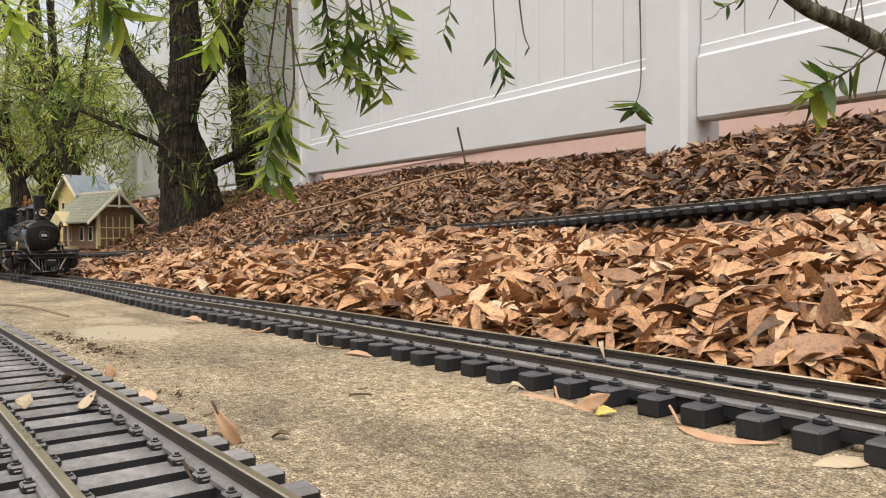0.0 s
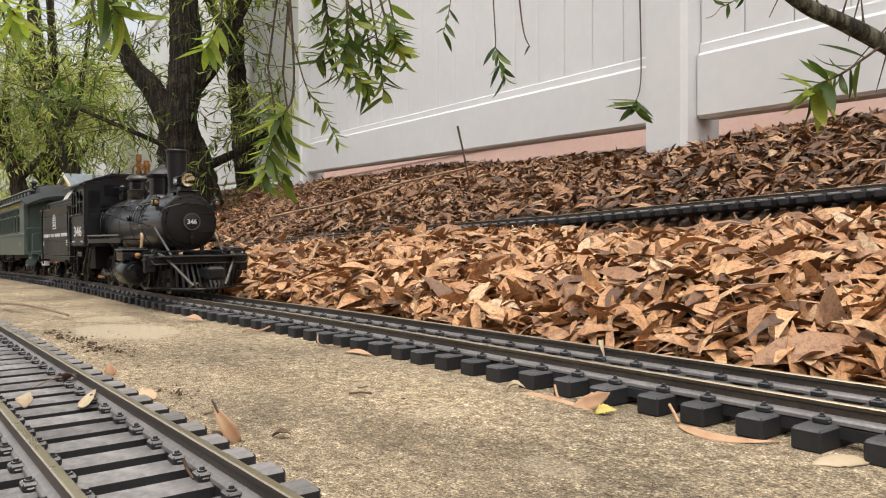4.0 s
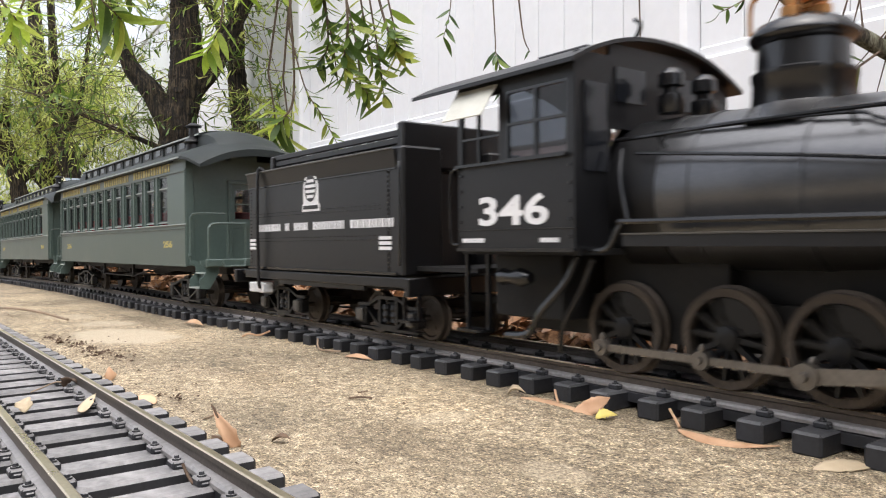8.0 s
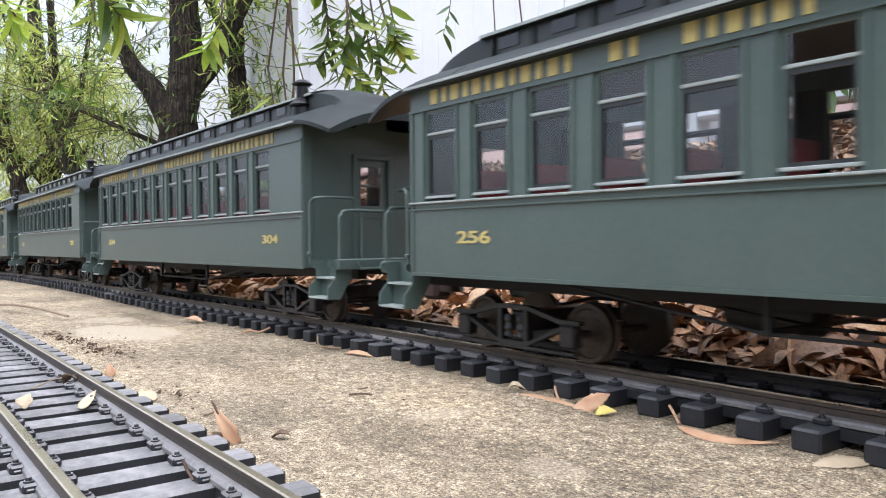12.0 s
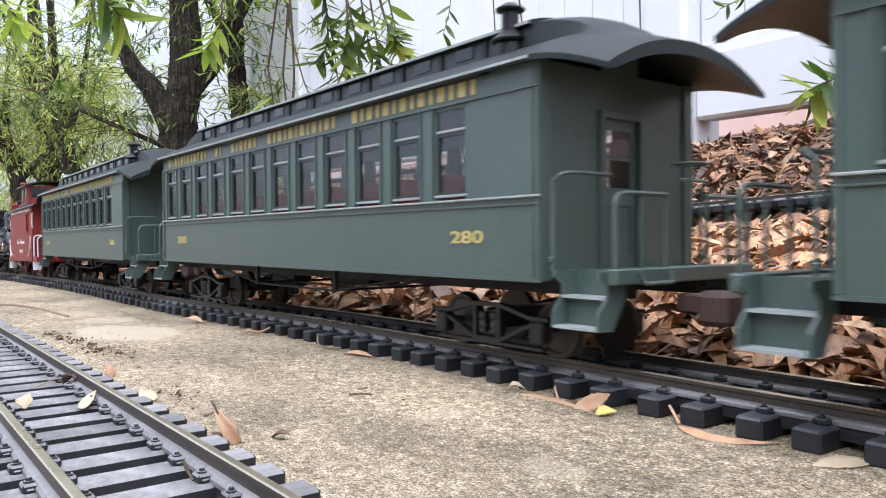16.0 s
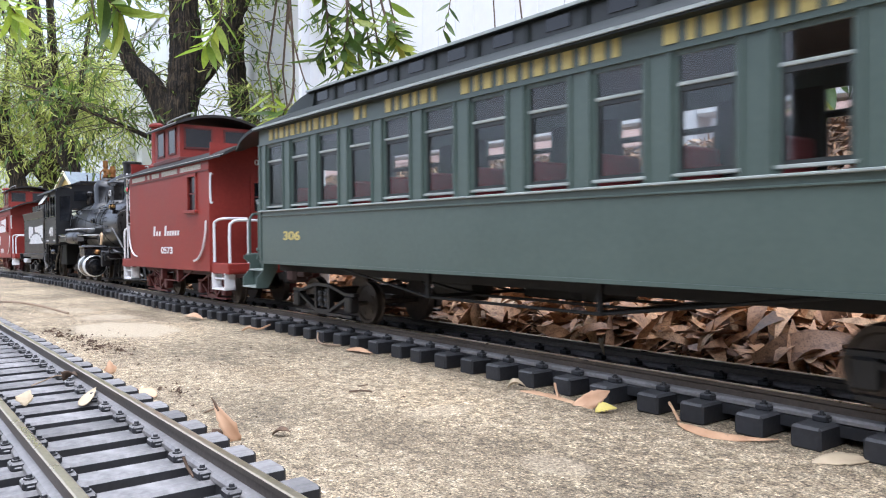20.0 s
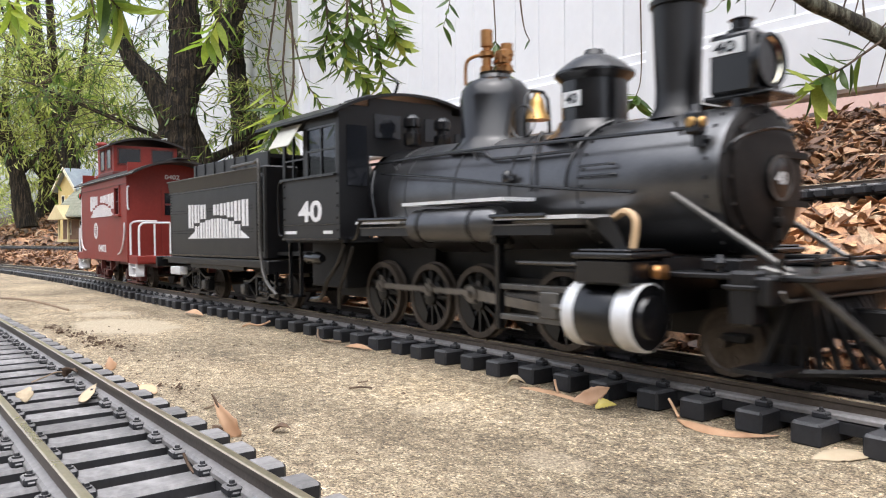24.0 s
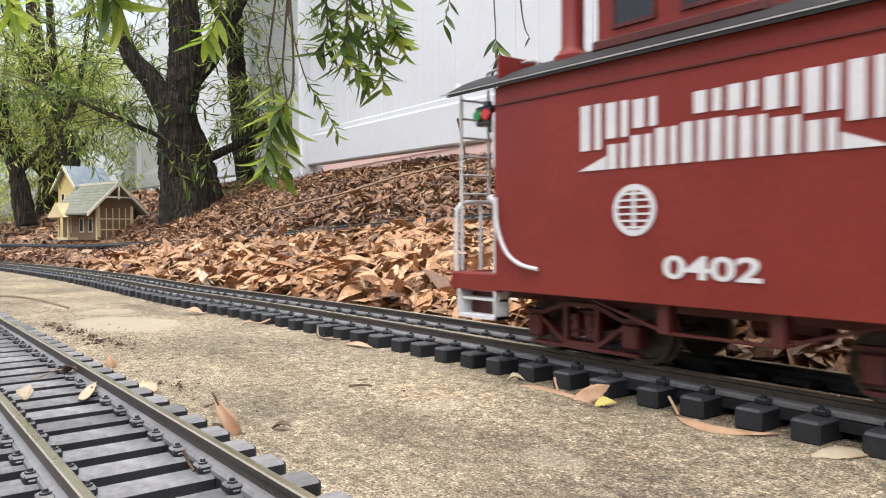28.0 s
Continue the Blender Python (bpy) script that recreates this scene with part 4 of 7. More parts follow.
dry_leaf("tan leaf lying behind the near rail", (-0.4190, 0.1255, 0.0006), (-0.4300, 0.1180, 0.0035), (0.3, -0.3, 1), 0.0075, 0.05, TAN_LEAF, 7, 0.25, 0.7)
stalk("thin dark stalk caught between the near ties", [(-0.2450, 0.0850, 0.0085), (-0.2475, 0.0840, 0.0110), (-0.2490, 0.0830, 0.0145)], 0.0005, CURLED)
dry_leaf("dark crumpled scrap of leaf on the slab", (-0.3070, 0.1410, 0.0003), (-0.3000, 0.1465, 0.0020), FLAT, 0.0042, 0.15, CURLED, 8, 0.6, ragged=0.4)
stalk("short dark stalk lying on the slab", [(-0.3640, 0.2130, 0.0006), (-0.3600, 0.2180, 0.0012), (-0.3560, 0.2230, 0.0006)], 0.0006, CURLED)
stalk("short dark stalk lying on the slab", [(-0.3740, 0.2250, 0.0006), (-0.3700, 0.2290, 0.0016)], 0.0004, CURLED)
dry_leaf("grey curled leaf at a tie end", (-0.3200, 0.2905, -0.001), (-0.3110, 0.2965, 0.001), (0, -0.4, 1), 0.0042, 0.3, PALE_LEAF, 9, 0.9)
dry_leaf("tan leaf lying along the tie ends", (-0.3110, 0.2920, -0.0010), (-0.2555, 0.2895, -0.0006), (0.05, -0.45, 1), 0.0085, -0.02, TAN_LEAF, 10, 0.15, 0.75)
dry_leaf("tan leaf end turned up against a tie", (-0.2680, 0.2885, -0.0008), (-0.2490, 0.2945, 0.0085), (0.1, -1, 0.35), 0.0085, -0.12, TAN_LEAF, 11, 0.2, 0.9)
stalk("tan stalk between two ties", [(-0.2910, 0.2990, 0.0055), (-0.2880, 0.2970, 0.0025), (-0.2840, 0.2945, 0.0)], 0.0007, TAN_LEAF)
dry_leaf("small crumpled yellow leaf by a tie end", (-0.2505, 0.2855, -0.0008), (-0.2435, 0.2935, 0.0010), (0.2, -0.9, 1), 0.0055, 0.16, YELLOW, 12, 0.5, 0.8, ragged=0.35)
dry_leaf("long tan leaf curving past the tie ends", (-0.2095, 0.2945, 0.0002), (-0.1660, 0.3035, 0.0004), (0, -0.35, 1), 0.0058, -0.02, TAN_LEAF, 13, 0.2, 0.75, bend=(0.002, -0.0085, 0))
stalk("tan stalk leaning on a tie", [(-0.2205, 0.3035, 0.0065), (-0.2165, 0.3020, 0.0030), (-0.2115, 0.2985, 0.0002)], 0.0007, TAN_LEAF)
dry_leaf("broad tan leaf tip under a tie end", (-0.1435, 0.2860, -0.0008), (-0.1300, 0.3060, -0.0004), (0.15, -0.3, 1), 0.0085, 0.03, PALE_LEAF, 14, 0.15, 1.0)
dry_leaf("thin dry leaf hooked over the far rail", (-0.3270, 0.3795, 0.0185), (-0.3150, 0.3685, 0.0092), (0.1, -0.6, 1), 0.0030, 0.3, PALE_LEAF, 15, 0.5)
stalk("curled tan leaf stalk by the tie ends", [(-0.6690, 0.2790, 0.0002), (-0.6640, 0.2830, 0.003), (-0.6610, 0.2920, 0.0012), (-0.6590, 0.3020, 0.0045)], 0.0009, TAN_LEAF)
stalk("bent twig looped round a tie end", [(-0.5640, 0.3010, 0.0065), (-0.5600, 0.2985, 0.0015), (-0.5450, 0.2945, 0.0), (-0.5180, 0.2960, 0.0015)], 0.0008, TWIG_PALE)
dry_leaf("dark leaf lying by the tie ends", (-0.8240, 0.2790, 0.0002), (-0.7860, 0.2850, 0.0005), (0, -0.4, 1), 0.0085, 0.06, TAN_LEAF, 16, 0.4)
dry_leaf("narrow tan leaf beside the tie ends", (-0.5060, 0.2935, -0.0005), (-0.4740, 0.2975, 0.0003), (0, -0.4, 1), 0.0052, 0.03, TAN_LEAF, 17, 0.4)


# ---- what lies on the slab, and an added light-blocking wall behind the camera ----
CRUMB = paint("pale_cement_crumbs", (0.28, 0.225, 0.155), (0.44, 0.365, 0.265), 420, 0.88, bump=0.4, coarse=26)


def grit(name, spots, label, material):
    """Crumbs of dirt: small uneven tetrahedra."""
    v, f = [], []
    for x, y, r in spots:
        k = len(v)
        for _ in range(3):
            v.append((x + random.uniform(-r, r), y + random.uniform(-r, r), 0.0004))
        v.append((x, y, r * random.uniform(.4, 1.0)))
        f += [(k, k + 1, k + 3), (k + 1, k + 2, k + 3), (k + 2, k, k + 3)]
    me = bpy.data.meshes.new(name)
    me.from_pydata(v, [], f)
    me.materials.append(material)
    return tagged(new(name, me), label, "grit", kind="stuff")


random.seed(9)
spots = [(random.uniform(-1.3, 0.1), abs(random.gauss(0, .02)) + 0.114, random.uniform(.0005, .0014)) for _ in range(700)]
spots += [(random.gauss(-.64, .05), random.gauss(.155, .012), random.uniform(.0006, .002)) for _ in range(160)]
spots += [(random.gauss(-.52, .09), random.gauss(.20, .03), random.uniform(.0006, .0016)) for _ in range(120)]
spots += [(-0.60 - 0.19 * k / 160 + random.gauss(0, .006), 0.1515 - 0.012 * k / 160 + 0.006 * math.sin(k * 0.21) + random.gauss(0, .003), random.uniform(.001, .0034)) for k in range(160)]
spots += [(random.gauss(-.43, .012), random.gauss(.139, .005), random.uniform(.0008, .0022)) for _ in range(50)]
grit("dirt_crumbs", spots, "dark dirt crumbs gathered along the near track", SOIL)
spots = [(random.uniform(-1.6, 0.1), random.uniform(0.115, 0.3), random.uniform(.0005, .0013)) for _ in range(1600)]
grit("sand_grains", spots, "pale loose sand grains on the slab", CRUMB)

# unseen wall, added to keep the low sky out of the train's reflections
BLOCKER = paint("dark_sky_blocker", (0.05, 0.044, 0.036), (0.075, 0.066, 0.054), 80, 0.9, bump=0.3, coarse=3)
tagged(new("sky_block_wall", Shape().box(-2.2, 9, -3.8, -3.6, -0.25, 2.2).mesh("sky_block_wall", BLOCKER)), "plain brown stucco house wall across the yard", "wall", kind="structure")


# ---- train materials ----
BLACK = paint("satin_black_paint", (0.0025, 0.0026, 0.0032), (0.006, 0.0062, 0.0072), 700, 0.2, 0.3, bump=0.04, coarse=60)
BLACK.node_tree.nodes["Principled BSDF"].inputs["Specular IOR Level"].default_value = 0.6
BOILER = paint("satin_black_boiler_jacket", (0.092, 0.0935, 0.098), (0.125, 0.127, 0.133), 700, 0.27, 0.34, 0.85, bump=0.03, coarse=60)
BOILER.node_tree.nodes["Principled BSDF"].inputs["Specular IOR Level"].default_value = 0.85
BLACK_FLAT = paint("dull_black_paint", (0.0022, 0.0023, 0.003), (0.0055, 0.0056, 0.0066), 500, 0.34, 0.46, bump=0.1, coarse=60)
BLACK_FLAT.node_tree.nodes["Principled BSDF"].inputs["Specular IOR Level"].default_value = 0.45
SMOKEBOX = paint("brownish_graphite_black", (0.006, 0.005, 0.0046), (0.014, 0.0112, 0.0098), 400, 0.5, 0.65, bump=0.1, coarse=50)
SMOKEBOX.node_tree.nodes["Principled BSDF"].inputs["Specular IOR Level"].default_value = 0.25
UNDER = paint("sooty_underframe", (0.003, 0.003, 0.0033), (0.008, 0.0078, 0.0078), 300, 0.5, 0.7, bump=0.2, coarse=50)
UNDER.node_tree.nodes["Principled BSDF"].inputs["Specular IOR Level"].default_value = 0.35
TRUCK_BLACK = paint("dusty_black_castings", (0.0035, 0.0035, 0.004), (0.009, 0.0088, 0.0086), 300, 0.35, 0.55, bump=0.15, coarse=50)
CASTING = paint("brown_oxide_casting", (0.045, 0.026, 0.024), (0.085, 0.05, 0.045), 300, 0.5, 0.65, bump=0.1, coarse=50)
STEEL = paint("dull_steel", (0.09, 0.087, 0.083), (0.155, 0.15, 0.142), 400, 0.38, 0.55, 0.85, bump=0.05, coarse=60)
ROD = paint("worn_rod_steel", (0.15, 0.137, 0.122), (0.25, 0.23, 0.205), 400, 0.36, 0.5, 0.85, bump=0.05, coarse=60)
TYRE = paint("worn_wheel_tyre", (0.05, 0.042, 0.036), (0.11, 0.092, 0.077), 400, 0.4, 0.6, 0.7, bump=0.05, coarse=60)
SILVER = paint("silver_paint", (0.55, 0.56, 0.57), (0.7, 0.71, 0.72), 400, 0.35, 0.5, 0.4, bump=0.03, coarse=60)
BRASS = paint("polished_brass", (0.36, 0.21, 0.07), (0.5, 0.31, 0.12), 300, 0.28, 0.42, 1.0, bump=0.02, coarse=80)
COPPER = paint("bronze_fitting", (0.27, 0.13, 0.05), (0.42, 0.22, 0.09), 300, 0.3, 0.45, 1.0, bump=0.03, coarse=80)
TAN_PIPE = paint("tan_steam_pipe", (0.42, 0.28, 0.15), (0.55, 0.38, 0.22), 300, 0.5, bump=0.05)
WHITE = paint("white_paint", (0.58, 0.58, 0.59), (0.68, 0.68, 0.69), 400, 0.5, bump=0.02)
CREAM = paint("cream_canvas", (0.4, 0.4, 0.36), (0.48, 0.48, 0.43), 400, 0.7, bump=0.1)
GOLD = paint("yellow_gold_paint", (0.36, 0.29, 0.09), (0.48, 0.4, 0.14), 400, 0.5, bump=0.02)
COACH_GREEN = paint("coach_green_paint", (0.054, 0.078, 0.069), (0.071, 0.099, 0.088), 350, 0.28, 0.4, bump=0.03, coarse=18)
COACH_ROOF = paint("grey_green_roof_paint", (0.011, 0.0145, 0.014), (0.02, 0.025, 0.024), 300, 0.45, 0.55, bump=0.08, coarse=25)
COACH_ROOF.node_tree.nodes["Principled BSDF"].inputs["Specular IOR Level"].default_value = 0.25
CAR_DARK = paint("dark_clerestory", (0.012, 0.015, 0.015), (0.022, 0.026, 0.026), 300, 0.4, bump=0.05)
SEAT_RED = paint("dark_red_plush", (0.2, 0.025, 0.03), (0.32, 0.05, 0.055), 300, 0.7, bump=0.1)
SEAT_CEIL = paint("dark_car_ceiling", (0.045, 0.042, 0.045), (0.07, 0.066, 0.07), 200, 0.7, bump=0.05)
# pale tone that paints the highlights along the coach mouldings
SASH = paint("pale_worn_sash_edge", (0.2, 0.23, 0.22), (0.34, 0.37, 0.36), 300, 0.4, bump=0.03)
RED = paint("oxide_red_paint", (0.165, 0.02, 0.0145), (0.22, 0.03, 0.022), 300, 0.4, 0.55, bump=0.04, coarse=20)
RED.node_tree.nodes["Principled BSDF"].inputs["Specular IOR Level"].default_value = 0.3
RED_DARK = paint("dark_oxide_red", (0.06, 0.01, 0.008), (0.1, 0.016, 0.013), 300, 0.55, bump=0.06)
ROOF_GREY = paint("dark_grey_tar_roof", (0.018, 0.017, 0.017), (0.034, 0.032, 0.031), 300, 0.6, bump=0.1)
ROOF_GREY.node_tree.nodes["Principled BSDF"].inputs["Specular IOR Level"].default_value = 0.25
PALE_EDGE = paint("pale_roof_edge", (0.3, 0.295, 0.29), (0.42, 0.415, 0.41), 300, 0.5, bump=0.05)
LENS_RED, LENS_GREEN = paint("red_lamp_lens", (0.4, 0.01, 0.01), (0.5, 0.02, 0.02), 100, 0.1), paint("green_lamp_lens", (0.01, 0.15, 0.04), (0.02, 0.2, 0.05), 100, 0.1)
PANE = glass_material("window_glass", (0.93, 0.95, 0.96), 0.3)
LAMP_GLASS = paint("bright_reflector", (0.75, 0.68, 0.5), (0.95, 0.9, 0.75), 60, 0.08, 0.2, 1.0, bump=0.0)
# opaque near-black panes with a smooth surface
DARK_PANE = paint("dark_window", (0.006, 0.007, 0.009), (0.012, 0.013, 0.016), 40, 0.12, bump=0.0)
# dark tint puts the cab's inner shade into the panes
CAB_GLASS = glass_material("shade_tinted_cab_glass", (0.3, 0.32, 0.35), 0.1)


def frames_row(name, x0, x1, z, y, count_groups, height, material, parent, gap=0.22):
    """Lettering drawn as plain bars: a heavy and a thin upright bar a character, words apart."""
    total = sum(count_groups) + len(count_groups) - 1
    w = (x1 - x0) / total
    x = x0
    for g in count_groups:
        for _ in range(g):
            a, b = x, x + w * (1 - gap)
            thick, thin = w * 0.34, w * 0.2
            s = Shape().box(a, a + thick, y - 0.0002, y + 0.0004, z, z + height).box(b - thin, b, y - 0.0002, y + 0.0004, z, z + height)
            part(name, s, material, parent)
            x += w
        x += w


def arch_emblem(x0, x1, z0, z1, y, parent):
    """The white arched emblem as plain blocks: a row of bars over an arc, a row under it, two corner wedges."""
    n = 9
    for row in (0, 1):
        m = n if row == 0 else 8
        for i in range(m):
            if row == 0 and i == 3:
                continue
            u0, u1 = (i + 0.08) / m, (i + 0.88) / m
            if row == 1:
                u0, u1 = 0.12 + 0.76 * u0, 0.12 + 0.76 * u1
            um = (u0 + u1) / 2
            arc = 0.22 + 0.42 * (1 - (2 * um - 1) ** 2)
            lo, hi = (arc, 0.93 + 0.07 * abs(2 * um - 1)) if row == 0 else (0.0, max(0.16, arc - 0.09))
            a, b = x0 + (x1 - x0) * u0, x0 + (x1 - x0) * u1
            c, d = z0 + (z1 - z0) * lo, z0 + (z1 - z0) * hi
            thick, thin = (b - a) * 0.46, (b - a) * 0.3
            s = Shape().box(a, a + thick, y - .0002, y + .0004, c, d).box(b - thin, b, y - .0002, y + .0004, c, d)
            part("emblem_block", s, WHITE, parent)
    for a, b in ((x0, x0 + (x1 - x0) * 0.12), (x1, x1 - (x1 - x0) * 0.12)):
        part("emblem_wedge", Shape().prism([(a, z0), (b, z0), (b, z0 + (z1 - z0) * 0.2)], y - .0002, y + .0004, "y"), WHITE, parent)


def wheel_profile(r):
    return [(r * 0.25, 0.0032), (r * 0.8, 0.0024), (r * 0.86, 0.0034), (r, 0.0034), (r, -0.0014), (r + 0.0014, -0.002), (r + 0.0012, -0.0032), (r * 0.5, -0.003)]


WHEELS = []   # every turning wheelset: (object, car, rest matrix, radius)


def wheelset(parent, x, z, r, car):
    """Axle with two flanged disc wheels; turns as the car rolls."""
    s = Shape()
    for side in (-1, 1):
        s.lathe([(q, side * h) for q, h in wheel_profile(r)], (0, side * 0.0242, 0), "y", 22)
        for k in range(5):
            a = k * 2 * math.pi / 5
            s.lathe([(r * 0.13, side * 0.002), (r * 0.11, side * 0.0031)], (r * 0.52 * math.cos(a), side * 0.0242, r * 0.52 * math.sin(a)), "y", 8)
    s.lathe([(0.0022, -0.036), (0.0022, 0.036)], (0, 0, 0), "y", 10)
    ob = part("wheelset", s, TYRE, parent, "dark disc wheels with worn bright treads", smooth=True)
    WHEELS.append((ob, car, Matrix.Translation((x, 0, z)), r))
    ob.matrix_basis = Matrix.Translation((x, 0, z))
    return ob


def truck(car, x, base, r, material, half=0.035, deep=0.0):
    """Four-wheel bogie: bolster, two arch-bar side frames with axle boxes and springs, two wheelsets."""
    t = part("truck", Shape().box(x - 0.007, x + 0.007, -half, half, r * 0.9, r * 0.9 + 0.012, 0.001).box(x - base / 2, x + base / 2, -0.004, 0.004, r, r + 0.005), material, car)
    for side in (-1, 1):
        y0, y1 = side * half, side * (half + 0.005)
        s = Shape()
        h = base / 2
        for pts in ([(x - h - .008, r + .007), (x - h + .006, r + .007), (x - .012, r + .013), (x + .012, r + .013), (x + h - .006, r + .007), (x + h + .008, r + .007)],
                    [(x - h - .006, r + .003), (x - h + .006, r + .003), (x - .012, r - .008), (x + .012, r - .008), (x + h - .006, r + .003), (x + h + .006, r + .003)]):
            for (a, b), (c, d) in zip(pts, pts[1:]):
                s.prism([(a, b - .0012), (c, d - .0012), (c, d + .0012), (a, b + .0012)], min(y0, y1), max(y0, y1), "y")
        s.prism([(x - h - .004, r - .011), (x + h + .004, r - .011), (x + h + .004, r - .0092), (x - h - .004, r - .0092)], min(y0, y1), max(y0, y1), "y")
        for dx in (-0.011, 0.011):
            s.box(x + dx - .0015, x + dx + .0015, min(y0, y1), max(y0, y1), r - .008, r + .013)
        part("side_frame", s, material, t)
        for dx in (-h, h):
            part("axle_box", Shape().box(x + dx - .0052, x + dx + .0052, min(y0, y1) - .0018, max(y0, y1) + .0018, r - .007, r + .006, .0012), material, t)
        for dx in (-.0052, 0.0052):
            part("spring", Shape().lathe([(.0032, -.0065), (.0026, -.004), (.0034, -.002), (.0026, .001), (.0034, .003), (.0028, .006)], (x + dx, side * (half + .002), r + .002), "z", 10), material, t)
    for dx in (-base / 2, base / 2):
        wheelset(t, x + dx, r, r, car)
    return t


def handrail(pts, r, material, parent, name="handrail", n=5, label=""):
    return part(name, Shape().tube(curve_points(pts, n), r, 7), material, parent, label, smooth=True)


# ---- coaches ----
COACH_LEN, COACH_HALF = 0.614, 0.0665
WIN_W, WIN_STEP, WIN_FIRST = 0.0308, 0.0461, -0.0605
BELT_Z, HEAD_Z, EAVE_Z = 0.0915, 0.1490, 0.1630


def hood_mesh(end, L, W2):
    """The end of the roof: the raised clerestory deck sinks into a broad hood that droops over the platform."""
    s, rings = Shape(), []
    us = [-1, -.93, -.84, -.72, -.6, -.52, -.49, -.36, -.2, 0, .2, .36, .49, .52, .6, .72, .84, .93, 1]
    for k in range(15):
        x = -.046 + .093 * k / 14
        over = max(0.0, x + .004) / .051
        edge = EAVE_Z + .0015 - .0125 * over ** 1.7
        w = W2 - .0045 * over ** 3
        deck = .1860 - .0145 * over ** 1.3
        sink = min(1.0, max(0.0, (x + .040) / .056))
        top = []
        for u in us:
            z = edge + (deck - edge) * (1 - abs(u) ** 2.1)
            if abs(u) < .5:
                z += max(0.0, .1945 + .0070 * (1 - (u / .5) ** 2) - z) * (1 - sink ** 1.7)
            top.append((u * w, z))
        under = [(u * w * .97, edge - .0040 + (min(deck, .186) - .0035 - edge) * (1 - abs(u) ** 2.1)) for u in reversed(us[1:-1])]
        lip = [(w, edge - .0030)] + under + [(-w, edge - .0030)]
        xx = x if end == 0 else -L - x
        rings.append([s.bm.verts.new((xx, y, z)) for y, z in top + lip])
    n = len(rings[0])
    for r0, r1 in zip(rings, rings[1:]):
        for q in range(n):
            s.bm.faces.new((r0[q], r0[(q + 1) % n], r1[(q + 1) % n], r1[q]))
    s.bm.faces.new(rings[0])
    s.bm.faces.new(rings[-1][::-1])
    return s


def coach(number):
    car = empty("passenger_coach", None, f"dark green wooden passenger coach numbered {number} in gold", "passenger coach", "coaches of the train")
    L, W = COACH_LEN, COACH_HALF
    part("floor", Shape().box(-L, 0, -W + .002, W - .002, 0.047, 0.051), UNDER, car)
    for k in (-1, 1):
        part("sill_beam", Shape().box(-L - .03, .03, k * .03 - .004, k * .03 + .004, 0.038, 0.047), UNDER, car)
    for side in (-1, 1):
        y0, y1 = sorted((side * W, side * (W - .0022)))
        f = lambda d: sorted((side * W, side * (W + d)))
        part("side_panel", Shape().box(-L, 0, y0, y1, 0.0472, BELT_Z), COACH_GREEN, car)
        # highlight painted on the camera side only; the far belt stays green
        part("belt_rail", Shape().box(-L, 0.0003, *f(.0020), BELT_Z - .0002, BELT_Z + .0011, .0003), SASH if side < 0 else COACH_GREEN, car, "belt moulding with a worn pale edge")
        part("belt_strip", Shape().box(-L, 0.0003, *f(.0012), BELT_Z - .0042, BELT_Z - .0032, .0002), COACH_GREEN, car)
        part("sill_strip", Shape().box(-L, 0.0003, *f(.0008), 0.0464, 0.0484), COACH_GREEN, car)
        part("letterboard", Shape().box(-L, 0, y0, y1, HEAD_Z, EAVE_Z + .003).box(-L, 0, *f(.0014), HEAD_Z, HEAD_Z + .0012), COACH_GREEN, car)
        edges = [0.0] + [WIN_FIRST - i * WIN_STEP - d for i in range(12) for d in (0, WIN_W)] + [-L]
        for a, b in zip(edges[0::2], edges[1::2]):
            part("window_pier", Shape().box(b, a, y0, y1, BELT_Z, HEAD_Z), COACH_GREEN, car)
            # dark sheets on the far piers stand in for shade inside the car
            if side > 0:
                part("inner_shade_sheet", Shape().box(max(b, -L + .006), min(a, -.006), y0 - .0006, y0 - .0001, BELT_Z, HEAD_Z), CAR_DARK, car, "dark inner wall lining")
            if a - b < 0.02:
                for c in (b + .0006, a - .0022):
                    part("pier_batten", Shape().box(c, c + .0016, *f(.0012), BELT_Z + .0011, HEAD_Z, .0002), COACH_GREEN, car)
        for x in (-.0035, -L + .0005):
            part("corner_batten", Shape().box(x, x + .003, *f(.0010), 0.0484, HEAD_Z, .0003), COACH_GREEN, car)
        for i in range(12):
            a = WIN_FIRST - i * WIN_STEP
            b = a - WIN_W
            lo, hi = sorted((side * (W - .0006), side * (W - .0022)))
            l2, h2 = sorted((side * (W - .0014), side * (W - .0030)))
            # sill and sash highlights are put into the colour, camera side only
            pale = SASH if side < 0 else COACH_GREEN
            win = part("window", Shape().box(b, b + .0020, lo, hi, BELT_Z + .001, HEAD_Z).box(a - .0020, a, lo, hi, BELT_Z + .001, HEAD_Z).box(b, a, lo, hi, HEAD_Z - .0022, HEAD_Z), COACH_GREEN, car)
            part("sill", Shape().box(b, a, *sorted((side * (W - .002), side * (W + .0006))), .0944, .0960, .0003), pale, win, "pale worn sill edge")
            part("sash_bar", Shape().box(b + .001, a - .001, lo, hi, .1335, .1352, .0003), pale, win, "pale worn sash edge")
            part("lower_sash", Shape().box(b + .0020, b + .0036, l2, h2, .096, .1335).box(a - .0036, a - .0020, l2, h2, .096, .1335).box(b + .002, a - .002, l2, h2, .096, .0978).box(b + .002, a - .002, l2, h2, .1312, .1335), CAR_DARK, win, "dark lower sash")
            part("pane", Shape().box(b + .003, a - .003, side * (W - .0024) - .0001, side * (W - .0024) + .0001, .097, .132), PANE, win).visible_shadow = False
